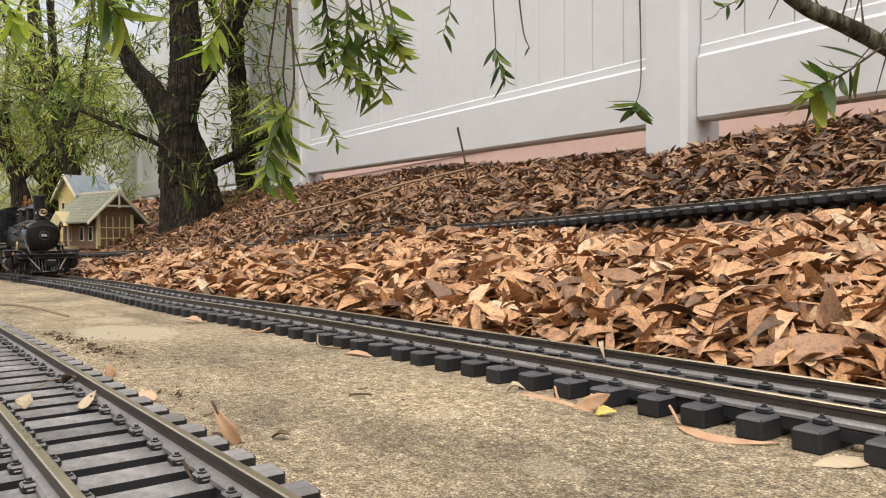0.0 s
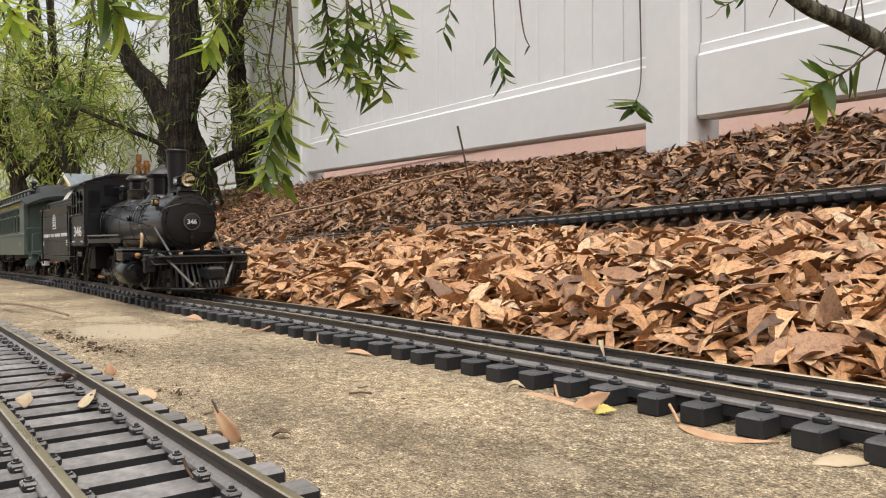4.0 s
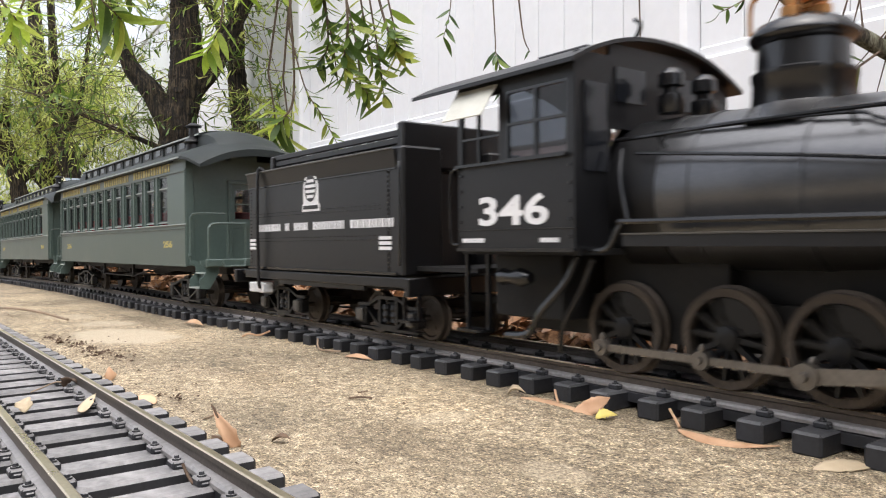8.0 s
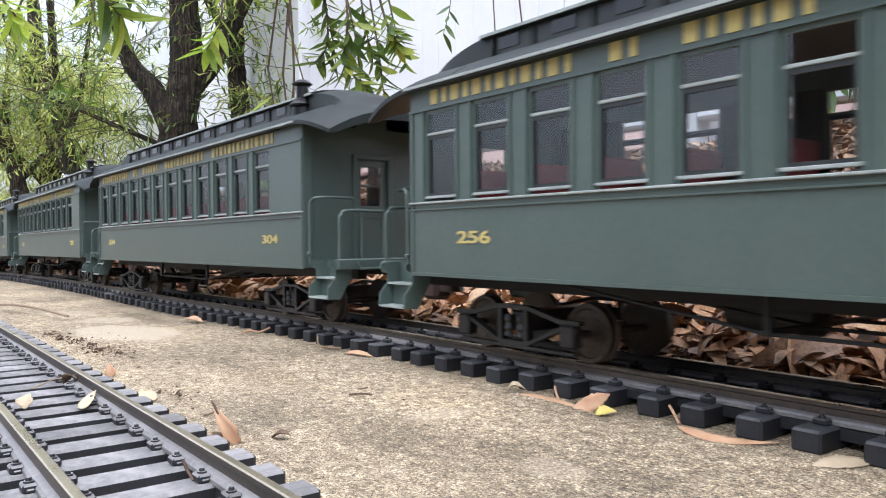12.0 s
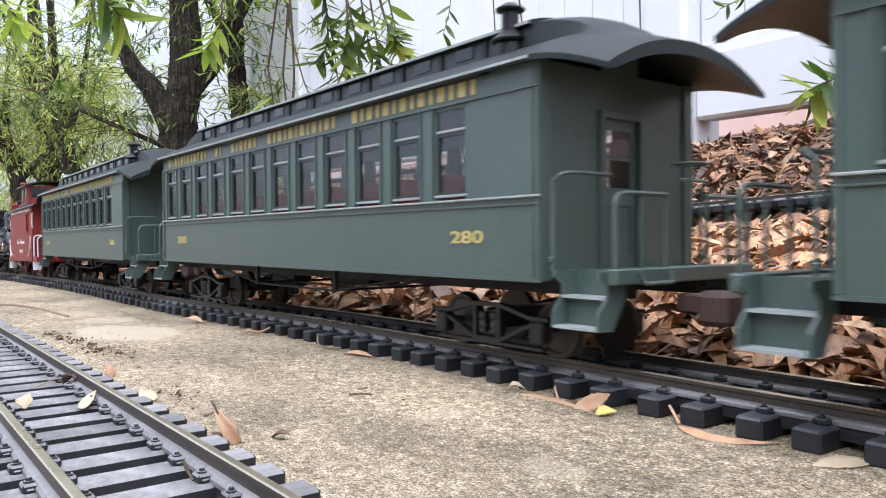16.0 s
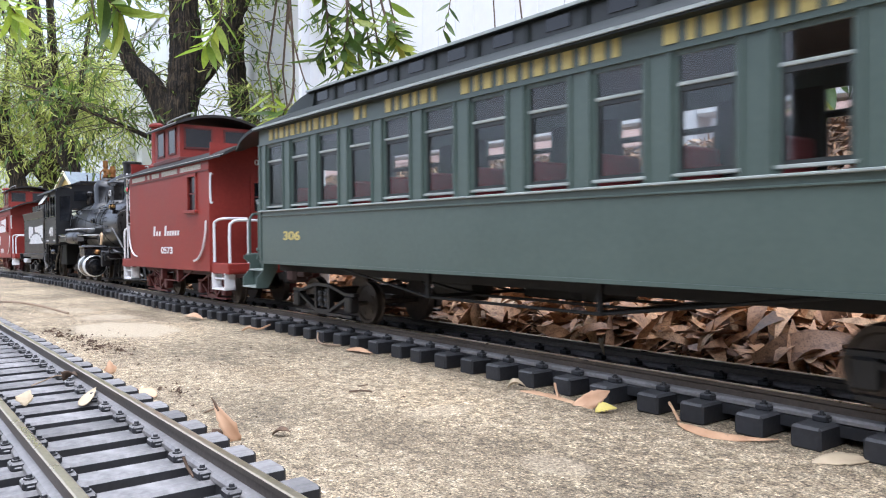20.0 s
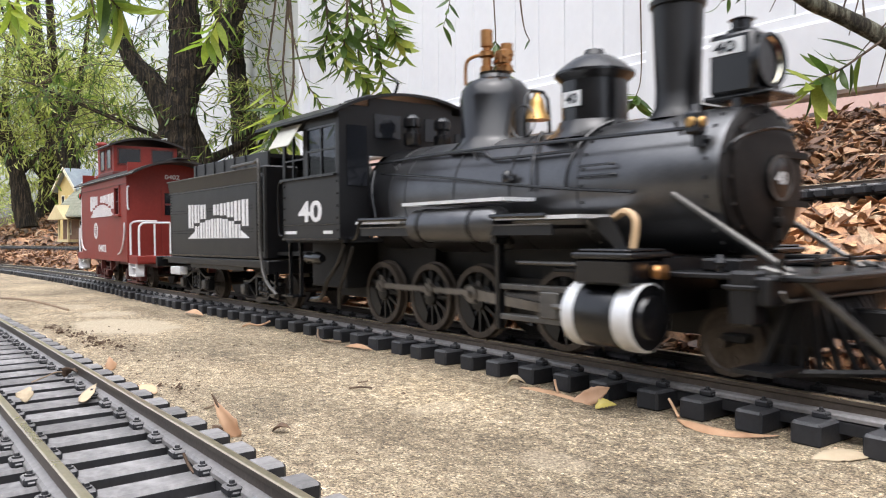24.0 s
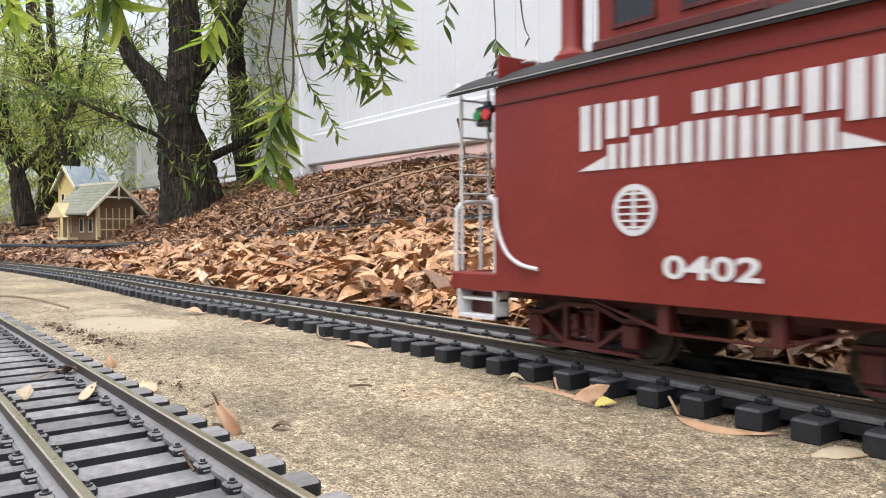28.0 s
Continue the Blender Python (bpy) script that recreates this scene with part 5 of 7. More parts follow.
            part("upper_pane", Shape().box(b + .001, a - .001, side * (W - .0018) - .0001, side * (W - .0018) + .0001, .1352, HEAD_Z - .001), PANE, win).visible_shadow = False
    for i in range(11):
        x = WIN_FIRST - .04 - i * WIN_STEP
        for y in (-.038, .038):
            part("seat", Shape().box(x - .002, x + .002, y - .018, y + .018, .058, .1105, .0015).box(x, x + .018, y - .018, y + .018, .066, .073, .0015), SEAT_RED, car)
    part("inner_ceiling", Shape().box(-L + .004, -.004, -W + .004, W - .004, .1590, .1605), SEAT_CEIL, car)
    # roof: curved lower deck, clerestory and drooping platform hoods
    W2 = W + .0065
    sec = [(-W2, EAVE_Z - .0015), (-W2, EAVE_Z + .0015), (-.062, .1705), (-.051, .1762), (-.040, .1805), (-.033, .183), (.033, .183), (.040, .1805), (.051, .1762), (.062, .1705), (W2, EAVE_Z + .0015), (W2, EAVE_Z - .0015)]
    part("lower_roof", Shape().prism(sec, -L + .040, -.040), COACH_ROOF, car, smooth=True)
    for end in (0, 1):
        part("platform_hood", hood_mesh(end, L, W2), COACH_ROOF, car, "drooping hood over the end platform", smooth=True)
    part("clerestory", Shape().box(-L + .03, -.03, -.0345, .0345, .182, .1945), CAR_DARK, car, "dark band of clerestory lights")
    for i in range(13):
        for side in (-1, 1):
            x = -.034 - i * .0455
            part("clerestory_post", Shape().box(x - .002, x + .002, *sorted((side * .0345, side * .0357)), .182, .1945), COACH_ROOF, car)
            if i < 12:
                part("clerestory_light", Shape().box(x - .030, x - .012, *sorted((side * .0345, side * .0352)), .1850, .1925), DARK_PANE, car)
    arch = [(-.0385, .1935), (-.0385, .196), (-.028, .1988), (-.014, .2008), (0, .2014), (.014, .2008), (.028, .1988), (.0385, .196), (.0385, .1935)]
    part("upper_roof", Shape().prism(arch, -L + .036, -.036), COACH_ROOF, car, smooth=True)
    # same painted highlight tone, on the camera side only
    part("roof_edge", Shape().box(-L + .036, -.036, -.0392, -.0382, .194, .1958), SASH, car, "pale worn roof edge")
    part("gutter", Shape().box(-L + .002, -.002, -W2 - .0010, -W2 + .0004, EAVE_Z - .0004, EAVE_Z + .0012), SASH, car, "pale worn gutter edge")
    part("stove_pipe", Shape().lathe([(.0092, .172), (.0088, .1850), (.0112, .1860), (.0118, .1872), (.0075, .1915), (.0052, .193), (.0052, .2035), (.0060, .2040), (.0088, .2048), (.0090, .2058), (.0040, .2090), (.0, .2098)], (-.0530, -.038, 0), "z", 18), BLACK_FLAT, car, "black flanged stove pipe", smooth=True)
    # end walls, doors, platforms, steps and rails
    for end in (0, 1):
        X = lambda d: (d if end == 0 else -L - d)
        bx = lambda s, a, b, *r: s.box(min(X(a), X(b)), max(X(a), X(b)), *r)
        part("end_wall", bx(bx(bx(Shape(), -.0035, -.0015, -W + .002, -.0155, .047, .163), -.0035, -.0015, .0155, W - .002, .047, .163), -.0035, -.0015, -.0155, .0155, .138, .178), COACH_GREEN, car)
        for q in (-1, 1):
            part("corner_post", bx(Shape(), -.006, .0004, *sorted((q * (W - .0085), q * W)), .047, .163, .0004), COACH_GREEN, car)
            part("door_post", bx(Shape(), -.0035, .0006, *sorted((q * .0155, q * .0195)), .052, .141, .0004), COACH_GREEN, car)
        part("door_head", bx(Shape(), -.0035, .0008, -.0195, .0195, .137, .141, .0004), COACH_GREEN, car)
        door = part("end_door", bx(bx(bx(bx(bx(Shape(), -.0050, -.0030, -.0155, -.0105, .052, .138), -.0050, -.0030, .0105, .0155, .052, .138), -.0050, -.0030, -.0105, .0105, .052, .060), -.0050, -.0030, -.0105, .0105, .088, .098), -.0050, -.0030, -.0105, .0105, .131, .138), COACH_GREEN, car)
        part("door_light", bx(Shape(), -.0044, -.0040, -.0105, .0105, .098, .131), PANE, door).visible_shadow = False
        part("glazing_bar", bx(Shape(), -.0046, -.0034, -.0105, .0105, .1140, .1156), COACH_GREEN, door)
        part("door_panel", bx(Shape(), -.0046, -.0040, -.0105, .0105, .060, .088), COACH_GREEN, door)
        part("platform", bx(Shape(), -.0015, .040, -.046, .046, .0490, .0525), COACH_GREEN, car)
        part("end_beam", bx(Shape(), .039, .0455, -.0610, .0610, .0465, .0545, .0008), COACH_GREEN, car)
        part("beam_hook", Shape().tube([(X(.0475), -.046, .0530), (X(.0490), -.044, .0470), (X(.0490), -.022, .0470), (X(.0475), -.020, .0530)], .0012, 6), COACH_GREEN, car)
        part("coupler", bx(bx(Shape(), .038, .058, -.005, .005, .0300, .0400, .001), .052, .070, -.0085, .0085, .0240, .0420, .003), CASTING, car, "brown cast coupler")
        for side in (-1, 1):
            ys = lambda a, b: sorted((side * a, side * b))
            outline = [(side * .0460, .0530), (side * .0655, .0530), (side * .0660, .0500), (side * .0600, .0460), (side * .0600, .0400), (side * .0665, .0330), (side * .0670, .0240), (side * .0560, .0235), (side * .0460, .0400)]
            st = part("steps", Shape().prism(outline, *sorted((X(.0080), X(.0093)))), COACH_GREEN, car)
            part("stringer", Shape().prism(outline, *sorted((X(.0375), X(.0388)))), COACH_GREEN, st)
            for zz, o in ((.0240, .0672), (.0390, .0605)):
                part("tread", bx(Shape(), .0093, .0375, *ys(o - .0120, o), zz, zz + .0013), SASH, st, "pale worn tread")
                part("riser", bx(Shape(), .0093, .0375, *ys(o - .0120, o - .0112), zz, zz + .0145), COACH_GREEN, st)
            q = side
            handrail([(X(.042), q * .0580, .0535), (X(.042), q * .0580, .082), (X(.042), q * .0565, .0885), (X(.042), q * .050, .0915), (X(.042), q * .018, .0915)], .0013, COACH_GREEN, car)
            handrail([(X(.042), q * .018, .0915), (X(.042), q * .018, .0535)], .0011, COACH_GREEN, car)
            handrail([(X(.042), q * .038, .0915), (X(.042), q * .038, .0535)], .0010, COACH_GREEN, car)
            handrail([(X(.007), q * .0645, .0530), (X(.007), q * .0645, .094), (X(.009), q * .0640, .1000), (X(.014), q * .060, .1030), (X(.016), q * .030, .1030)], .0011, COACH_GREEN, car)
            part("rail_foot", bx(Shape(), .0055, .0085, *ys(.0630, .0668), .0570, .0600, .0006), COACH_GREEN, car)
        wheel = part("brake_wheel", Shape().lathe([(.0098, .1085), (.0106, .1092), (.0098, .1099), (.0090, .1092), (.0098, .1085)], (X(.036), .012, 0), "z", 20, False).tube([(X(.036), .012, .0525), (X(.036), .012, .1095)], .0009, 6), COACH_GREEN, car, "green brake wheel on its staff")
        for k in range(3):
            a = k * math.pi / 3
            part("spoke", Shape().tube([(X(.036) - math.cos(a) * .0098, .012 - math.sin(a) * .0098, .1092), (X(.036) + math.cos(a) * .0098, .012 + math.sin(a) * .0098, .1092)], .0005, 5), COACH_GREEN, wheel)
    for x in (-.070, -L + .070):
        truck(car, x, .088, .0165, TRUCK_BLACK, .039)
    for y in (-.055, -.02, .02, .055):
        part("truss_rod", Shape().tube([(-.115, y, .046), (-.235, y, .030), (-L + .235, y, .030), (-L + .115, y, .046)], .0009, 6), UNDER, car)
    for x in (-.235, -L + .235):
        part("queen_post", Shape().box(x - .002, x + .002, -.057, .057, .0295, .0315).box(x - .0015, x + .0015, -.0565, -.0535, .031, .047).box(x - .0015, x + .0015, .0535, .0565, .031, .047), UNDER, car)
    part("battery_box", Shape().box(-.36, -.29, .01, .045, .028, .047, .001), UNDER, car)
    part("air_cylinder", Shape().lathe([(.001, -.025), (.010, -.022), (.010, .022), (.001, .025)], (-.4, -.01, .035), "x", 14), UNDER, car, smooth=True)
    frames_row("lettering_block", -.592, -.047, .1522, -W - .0004, (6, 1, 3, 6, 7), .0088, GOLD, car)
    for x in (-.0605, -.552):
        lettering("number", str(number), x, .0668, -W - .0003, .0075, GOLD, car, "CENTER", .030, f"gold number {number}")
    return car


# ---- cabooses ----
def caboose(number, arch_sign):
    car = empty("caboose", None, f"oxide-red wooden caboose numbered {number} with white rails", "caboose", "cabooses of the train")
    L, W = .276, .0600
    part("floor", Shape().box(-L, 0, -W + .001, W - .001, .035, .042), RED_DARK, car)
    wx0, wx1, wz0, wz1 = -.0585, -.036, .1005, .136
    for side in (-1, 1):
        ys = lambda a, b: sorted((side * a, side * b))
        s = Shape()
        yy = ys(W, W - .002)
        s.box(-L, wx0, *yy, .0355, .150).box(wx1, 0, *yy, .0355, .150).box(wx0, wx1, *yy, .0355, wz0).box(wx0, wx1, *yy, wz1, .150)
        part("side_wall", s, RED, car)
        part("letterboard", Shape().box(-L, 0, *ys(W, W + .0009), .1395, .1405), RED_DARK, car)
        w = part("window", Shape().box(wx0 - .003, wx0, *ys(W - .001, W + .0016), wz0 - .002, wz1 + .003).box(wx1, wx1 + .003, *ys(W - .001, W + .0016), wz0 - .002, wz1 + .003)
                 .box(wx0 - .003, wx1 + .003, *ys(W - .001, W + .0018), wz1, wz1 + .003), RED, car)
        part("sill", Shape().box(wx0 - .006, wx1 + .006, *ys(W - .001, W + .004), wz0 - .004, wz0 - .0005, .0006), RED, w)
        part("pane", Shape().box(wx0, wx1, *ys(W - .0016, W - .0012), wz0, wz1), DARK_PANE, w)
        part("sash_bar", Shape().box(wx0, wx1, *ys(W - .001, W - .0004), .117, .1185), RED_DARK, w)
        yq = side * (W + .0022)
        handrail([(-.004, yq, .088), (-.006, yq, .075), (-.013, yq, .060), (-.026, yq, .049), (-.040, yq, .0455)], .0011, WHITE, car, "grab_iron", 6, "curved white grab iron")
        handrail([(-L + .003, yq, .088), (-L + .004, yq, .072), (-L + .011, yq, .058), (-L + .022, yq, .051), (-L + .036, yq, .0485)], .0011, WHITE, car, "grab_iron", 6, "curved white grab iron")
        for x in (.0015, -L - .0015):
            handrail([(x, side * (W - .003), .1065), (x * 1.0, side * (W - .001), .108), (x, side * (W - .001), .134), (x, side * (W - .003), .1355)], .0011, WHITE, car, "grab_iron", 4, "white corner grab iron")
    # roof and cupola
    def roof(half, z0, crown, x0, x1, thick=.003, n=10):
        up = [(half * (-1 + 2 * i / n), z0 + (crown - z0) * (1 - (-1 + 2 * i / n) ** 2)) for i in range(n + 1)]
        return up + [(u, v - thick) for u, v in reversed(up)]
    part("roof", Shape().prism(roof(.0632, .1525, .1705, 0, 0), -L - .040, .040), ROOF_GREY, car, smooth=True)
    for side in (-1, 1):
        part("roof_edge", Shape().box(-L - .046, .046, *sorted((side * .0635, side * .0625)), .1514, .1521), PALE_EDGE, car, "pale worn roof edge")
    for a, b in ((-L - .05, -.227), (-.110, .05)):
        part("running_board", Shape().box(a, b, -.009, .009, .1712, .1728), ROOF_GREY, car)
    c0, c1, cw = -.212, -.124, .046
    part("cupola", Shape().box(c0, c1, -cw, cw, .155, .2035), RED, car)
    part("cupola_base", Shape().box(c0 - .003, c1 + .003, -cw - .002, cw + .002, .160, .1655, .001), RED_DARK, car)
    part("cupola_roof", Shape().prism(roof(.0535, .2045, .2165, 0, 0), c0 - .010, c1 + .010), ROOF_GREY, car, smooth=True)
    for side in (-1, 1):
        part("cupola_roof_edge", Shape().box(c0 - .010, c1 + .010, *sorted((side * .0538, side * .0528)), .2034, .2041), PALE_EDGE, car, "pale worn roof edge")
        for k in (0, 1):
            a = c0 + .012 + k * .040
            yy = sorted((side * cw, side * (cw + .0012)))
            w = part("cupola_window", Shape().box(a - .002, a, *yy, .170, .200).box(a + .022, a + .024, *yy, .170, .200).box(a - .002, a + .024, *yy, .1985, .2005).box(a - .002, a + .024, *yy, .1695, .1715), RED_DARK, car)
            part("pane", Shape().box(a, a + .022, *sorted((side * (cw + .0004), side * (cw + .0007))), .1715, .1985), DARK_PANE, w)
        handrail([(c0, side * .03, .2135), (c0 + .004, side * .03, .218), (c1 - .004, side * .03, .218), (c1, side * .03, .2135)], .0009, PALE_EDGE, car, "roof_rail", 5, "pale roof grab rail")
        handrail([(-L - .03, side * .04, .162), (-L - .025, side * .04, .166), (-L + .01, side * .04, .166), (-L + .015, side * .04, .162)], .0009, PALE_EDGE, car, "roof_rail", 5, "pale roof grab rail")
    for x, sg in ((c1, 1), (c0, -1)):
        for y in (-.024, .024):
            xx = sorted((x, x + sg * .0012))
            w = part("cupola_window", Shape().box(*xx, y - .017, y - .015, .176, .200).box(*xx, y + .015, y + .017, .176, .200).box(*xx, y - .017, y + .017, .1985, .2005).box(*xx, y - .017, y + .017, .1755, .1775), RED_DARK, car)
            part("pane", Shape().box(*sorted((x + sg * .0003, x + sg * .0006)), y - .015, y + .015, .1775, .1985), DARK_PANE, w)
    part("stove_pipe", Shape().lathe([(.0105, .160), (.0105, .1635), (.0085, .165), (.0062, .1685), (.0062, .213), (.0095, .214), (.0095, .2165), (.006, .219)], (-.2385, -.036, 0), "z", 16), RED, car, "red stove pipe with a flared foot", smooth=True)
    # ends
    for end in (0, 1):
        X = lambda d: (d if end == 0 else -L - d)
        bx = lambda s, a, b, *r: s.box(min(X(a), X(b)), max(X(a), X(b)), *r)
        part("end_wall", bx(Shape(), -.002, 0, -W + .002, W - .002, .0355, .1685), RED, car)
        door = part("end_door", bx(Shape(), 0, .0014, -.015, .015, .044, .135), RED, car)
        part("door_light", bx(Shape(), .0014, .0019, -.011, .011, .098, .128), DARK_PANE, door)
        part("glazing_bar", bx(bx(Shape(), .0019, .0023, -.0008, .0008, .098, .128), .0019, .0023, -.011, .011, .1125, .114), RED_DARK, door)
        part("platform", bx(Shape(), 0, .040, -.042, .042, .0395, .0435), RED_DARK, car)
        part("end_beam", bx(bx(Shape(), .036, .0435, -.0585, .0585, .0335, .0445, .001), .0415, .0445, -.0585, .0585, .036, .0385), RED, car)
        part("platform_side", bx(Shape(), 0, .040, -.0585, -.052, .0335, .0445, .001), RED, car)
        part("platform_side", bx(Shape(), 0, .040, .052, .0585, .0335, .0445, .001), RED, car)
        part("coupler", bx(bx(Shape(), .042, .058, -.004, .004, .026, .034, .001), .055, .065, -.006, .006, .023, .037, .002), UNDER, car)
        lettering("end_number", number, 0, 0, 0, .006, WHITE, car, "CENTER", .02).matrix_basis = pose(X(.0006), 0, .147, 0, 0, 90 if end == 0 else -90)
        for side in (-1, 1):
            q = side
            handrail([(X(.004), q * .0565, .045), (X(.004), q * .0565, .080), (X(.006), q * .056, .0865), (X(.014), q * .050, .0895), (X(.016), q * .026, .0895)], .0014, WHITE, car, label="white bent handrail")
            handrail([(X(.041), q * .0555, .0445), (X(.041), q * .0555, .078), (X(.041), q * .053, .0845), (X(.041), q * .046, .087), (X(.041), q * .016, .087)], .0014, WHITE, car, label="white bent handrail")
            for y in (.016, .036):
                handrail([(X(.041), q * y, .087), (X(.041), q * y, .0445)], .0012, WHITE, car, "rail_post", 2, "white rail post")
            yy = lambda a, b: sorted((q * a, q * b))
            st = part("steps", bx(Shape(), .002, .0032, *yy(.0475, .059), .0175, .0345), WHITE, car, "white-painted steps")
            part("stringer", bx(Shape(), .0348, .036, *yy(.0475, .059), .0175, .0345), WHITE, st)
            part("back_plate", bx(Shape(), .002, .036, *yy(.0475, .0485), .0175, .0345), RED_DARK, st)
            part("tread", bx(Shape(), .002, .036, *yy(.0485, .059), .0175, .0195), WHITE, st)
            part("upper_tread", bx(Shape(), .002, .036, *yy(.0485, .056), .028, .0295), WHITE, st)
        q = 1 if end == 0 else -1
        lad = part("ladder", Shape().tube([(X(.040), q * .052, .045), (X(.040), q * .052, .150), (X(.046), q * .050, .160)], .0011, 6).tube([(X(.040), q * .030, .087), (X(.040), q * .030, .158)], .0011, 6), WHITE, car, "white end ladder")
        for k in range(6):
            part("rung", Shape().tube([(X(.040), q * .030, .092 + k * .0115), (X(.040), q * .052, .092 + k * .0115)], .0008, 5), WHITE, lad)
        if end == 1:
            lamp = part("marker_lamp", Shape().box(-L - .017, -L - .003, -.0605, -.0525, .130, .141, .001).lathe([(.003, .141), (.0025, .144)], (-L - .010, -.0565, 0), "z", 10).box(-L - .009, -L - .001, -.058, -.055, .126, .130), BLACK, car, "small black marker lamp")
            part("red_lens", Shape().lathe([(.0034, -.0612), (.0028, -.0624)], (-L - .0062, 0, .1358), "y", 12), LENS_RED, lamp)
            part("green_lens", Shape().lathe([(.0034, -.0612), (.0028, -.0624)], (-L - .0134, 0, .1358), "y", 12), LENS_GREEN, lamp)
        else:
            part("brake_wheel", Shape().lathe([(.009, .1105), (.0098, .1112), (.009, .1119)], (.034, -.010, 0), "z", 18).tube([(.034, -.010, .045), (.034, -.010, .111)], .0008, 6), RED, car)
    for x in (-.046, -L + .046):
        truck(car, x, .068, .0158, RED_DARK)
    for k in (-1, 1):
        part("sill_beam", Shape().box(-L - .03, .03, k * .026 - .004, k * .026 + .004, .028, .035), RED_DARK, car)
    for x in (-.11, -.165):
        for y0 in (-.056, .050):
            part("queen_post", Shape().box(x - .003, x + .003, y0, y0 + .006, .0215, .0355), RED_DARK, car)
    part("truss_rod", Shape().tube([(-.07, -.053, .034), (-.11, -.053, .0215), (-.165, -.053, .0215), (-.21, -.053, .034)], .0009, 6), RED_DARK, car)
    part("brake_cylinder", Shape().lathe([(.001, -.02), (.009, -.018), (.009, .018), (.001, .02)], (-.138, .01, .024), "x", 12), RED_DARK, car)
    y = -W - .0004
    if arch_sign:
        arch_emblem(-.212, -.066, .0985, .131, y, car)
        ring = Shape().lathe([(.0096, y - .0002), (.0122, y - .0002), (.0122, y + .0004), (.0096, y + .0004), (.0096, y - .0002)], (-.178, 0, .0785), "y", 32, False)
        ring.box(-.179, -.177, y - .0003, y + .0004, .0685, .0885)
        for z, h in ((.0705, .0070), (.0735, .0086), (.0767, .0094), (.0800, .0094), (.0832, .0086), (.0862, .0070)):
            ring.box(-.178 - h, -.178 + h, y - .0002, y + .0004, z - .0005, z + .0005)
        part("ring_emblem", ring, WHITE, car, "white ring emblem with a cross")
        lettering("number", number, -.138, .0473, y, .0105, WHITE, car, "CENTER", .0475, f"white number {number}")
    else:
        frames_row("lettering_block", -.262, -.02, .1425, y, (6, 1, 3, 6, 7), .0055, CREAM, car)
        for k, (a, b) in enumerate(((-.180, -.150), (-.140, -.088))):
            n = 3 if k == 0 else 6
            for i in range(n):
                u = a + (b - a) * i / n
                tall = .006 if i == 0 else 0.0
                s = Shape().prism([(u + .0006, .0735), (u + .0056, .0735), (u + .0072 + tall * .2, .079 + tall), (u + .0022 + tall * .2, .079 + tall)], y - .0002, y + .0004, "y")
                part("lettering_block", s, WHITE, car)
        lettering("number", number, -.132, .0525, y, .008, WHITE, car, "CENTER", .04, f"white number {number}")
    return car


# ---- locomotives ----
DRIVER_R, CRANK = 0.0236, 0.0124
RODS = []   # (kind, object, car, axle x, phase, side)


def driver(car, x, phase, main=False):
    """Spoked driving wheels on one axle, with counterweights and crank pins a quarter turn apart."""
    r = DRIVER_R
    tyres = []
    for side in (-1, 1):
        y = side * 0.0245
        for lo, hi, h0, h1 in ((r * .84, r, -.0030, .0034),):
            tyres.append(Shape())
            tyres[-1].lathe([(lo, side * h0), (lo, side * h1), (hi, side * h1), (hi, side * -.0012), (hi + .0016, side * -.0018), (hi + .0014, side * h0), (lo, side * h0)], (0, y, 0), "y", 36, False)
    ob = part("driving_axle", Shape().lathe([(.003, -.024), (.003, .024)], (0, 0, 0), "y", 10), UNDER, car, "large spoked wheels with worn brownish tyres")
    for s in tyres:
        part("tyre", s, TYRE, ob, smooth=True)
    for side in (-1, 1):
        y = side * 0.0245
        turn = 0 if side < 0 else math.pi / 2
        c = Shape().lathe([(.0058, side * -.003), (.0058, side * .0036), (.003, side * .0042)], (0, y, 0), "y", 16)
        for k in range(12):
            a = k * math.pi / 6 + turn
            d = Vector((math.sin(a), 0, math.cos(a)))
            n = Vector((d.z, 0, -d.x))
            q = [Vector((0, y, 0)) + d * .0045 + n * .0015, Vector((0, y, 0)) + d * r * .86 + n * .0009, Vector((0, y, 0)) + d * r * .86 - n * .0009, Vector((0, y, 0)) + d * .0045 - n * .0015]
            part("spoke", Shape().prism([(p.x, p.z) for p in q], y - .0018, y + .0018, "y"), BLACK_FLAT, ob)
        a0 = math.pi + turn
        arc = [a0 - .75 + 1.5 * k / 8 for k in range(9)]
        w = [(math.sin(a) * r * .81, math.cos(a) * r * .81) for a in arc] + [(math.sin(a0 + .75) * r * .5, math.cos(a0 + .75) * r * .5), (math.sin(a0 - .75) * r * .5, math.cos(a0 - .75) * r * .5)]
        c.prism(w, y + side * -.001, y + side * .003, "y")
        c.lathe([(.0042, side * .002), (.0042, side * .0045)], (math.sin(turn) * CRANK, y, math.cos(turn) * CRANK), "y", 12)
        part("wheel_centre", c, BLACK_FLAT, ob, smooth=True)
    ob.matrix_basis = Matrix.Translation((x, 0, r))
    WHEELS.append((ob, car, Matrix.Translation((x, 0, r)), r))
    return ob


def turned(name, prof, x, z0, material, car, seg=24, y=0.0, label=""):
    return part(name, Shape().lathe([(r, z0 + h) for r, h in prof], (x, y, 0), "z", seg), material, car, label, smooth=True)


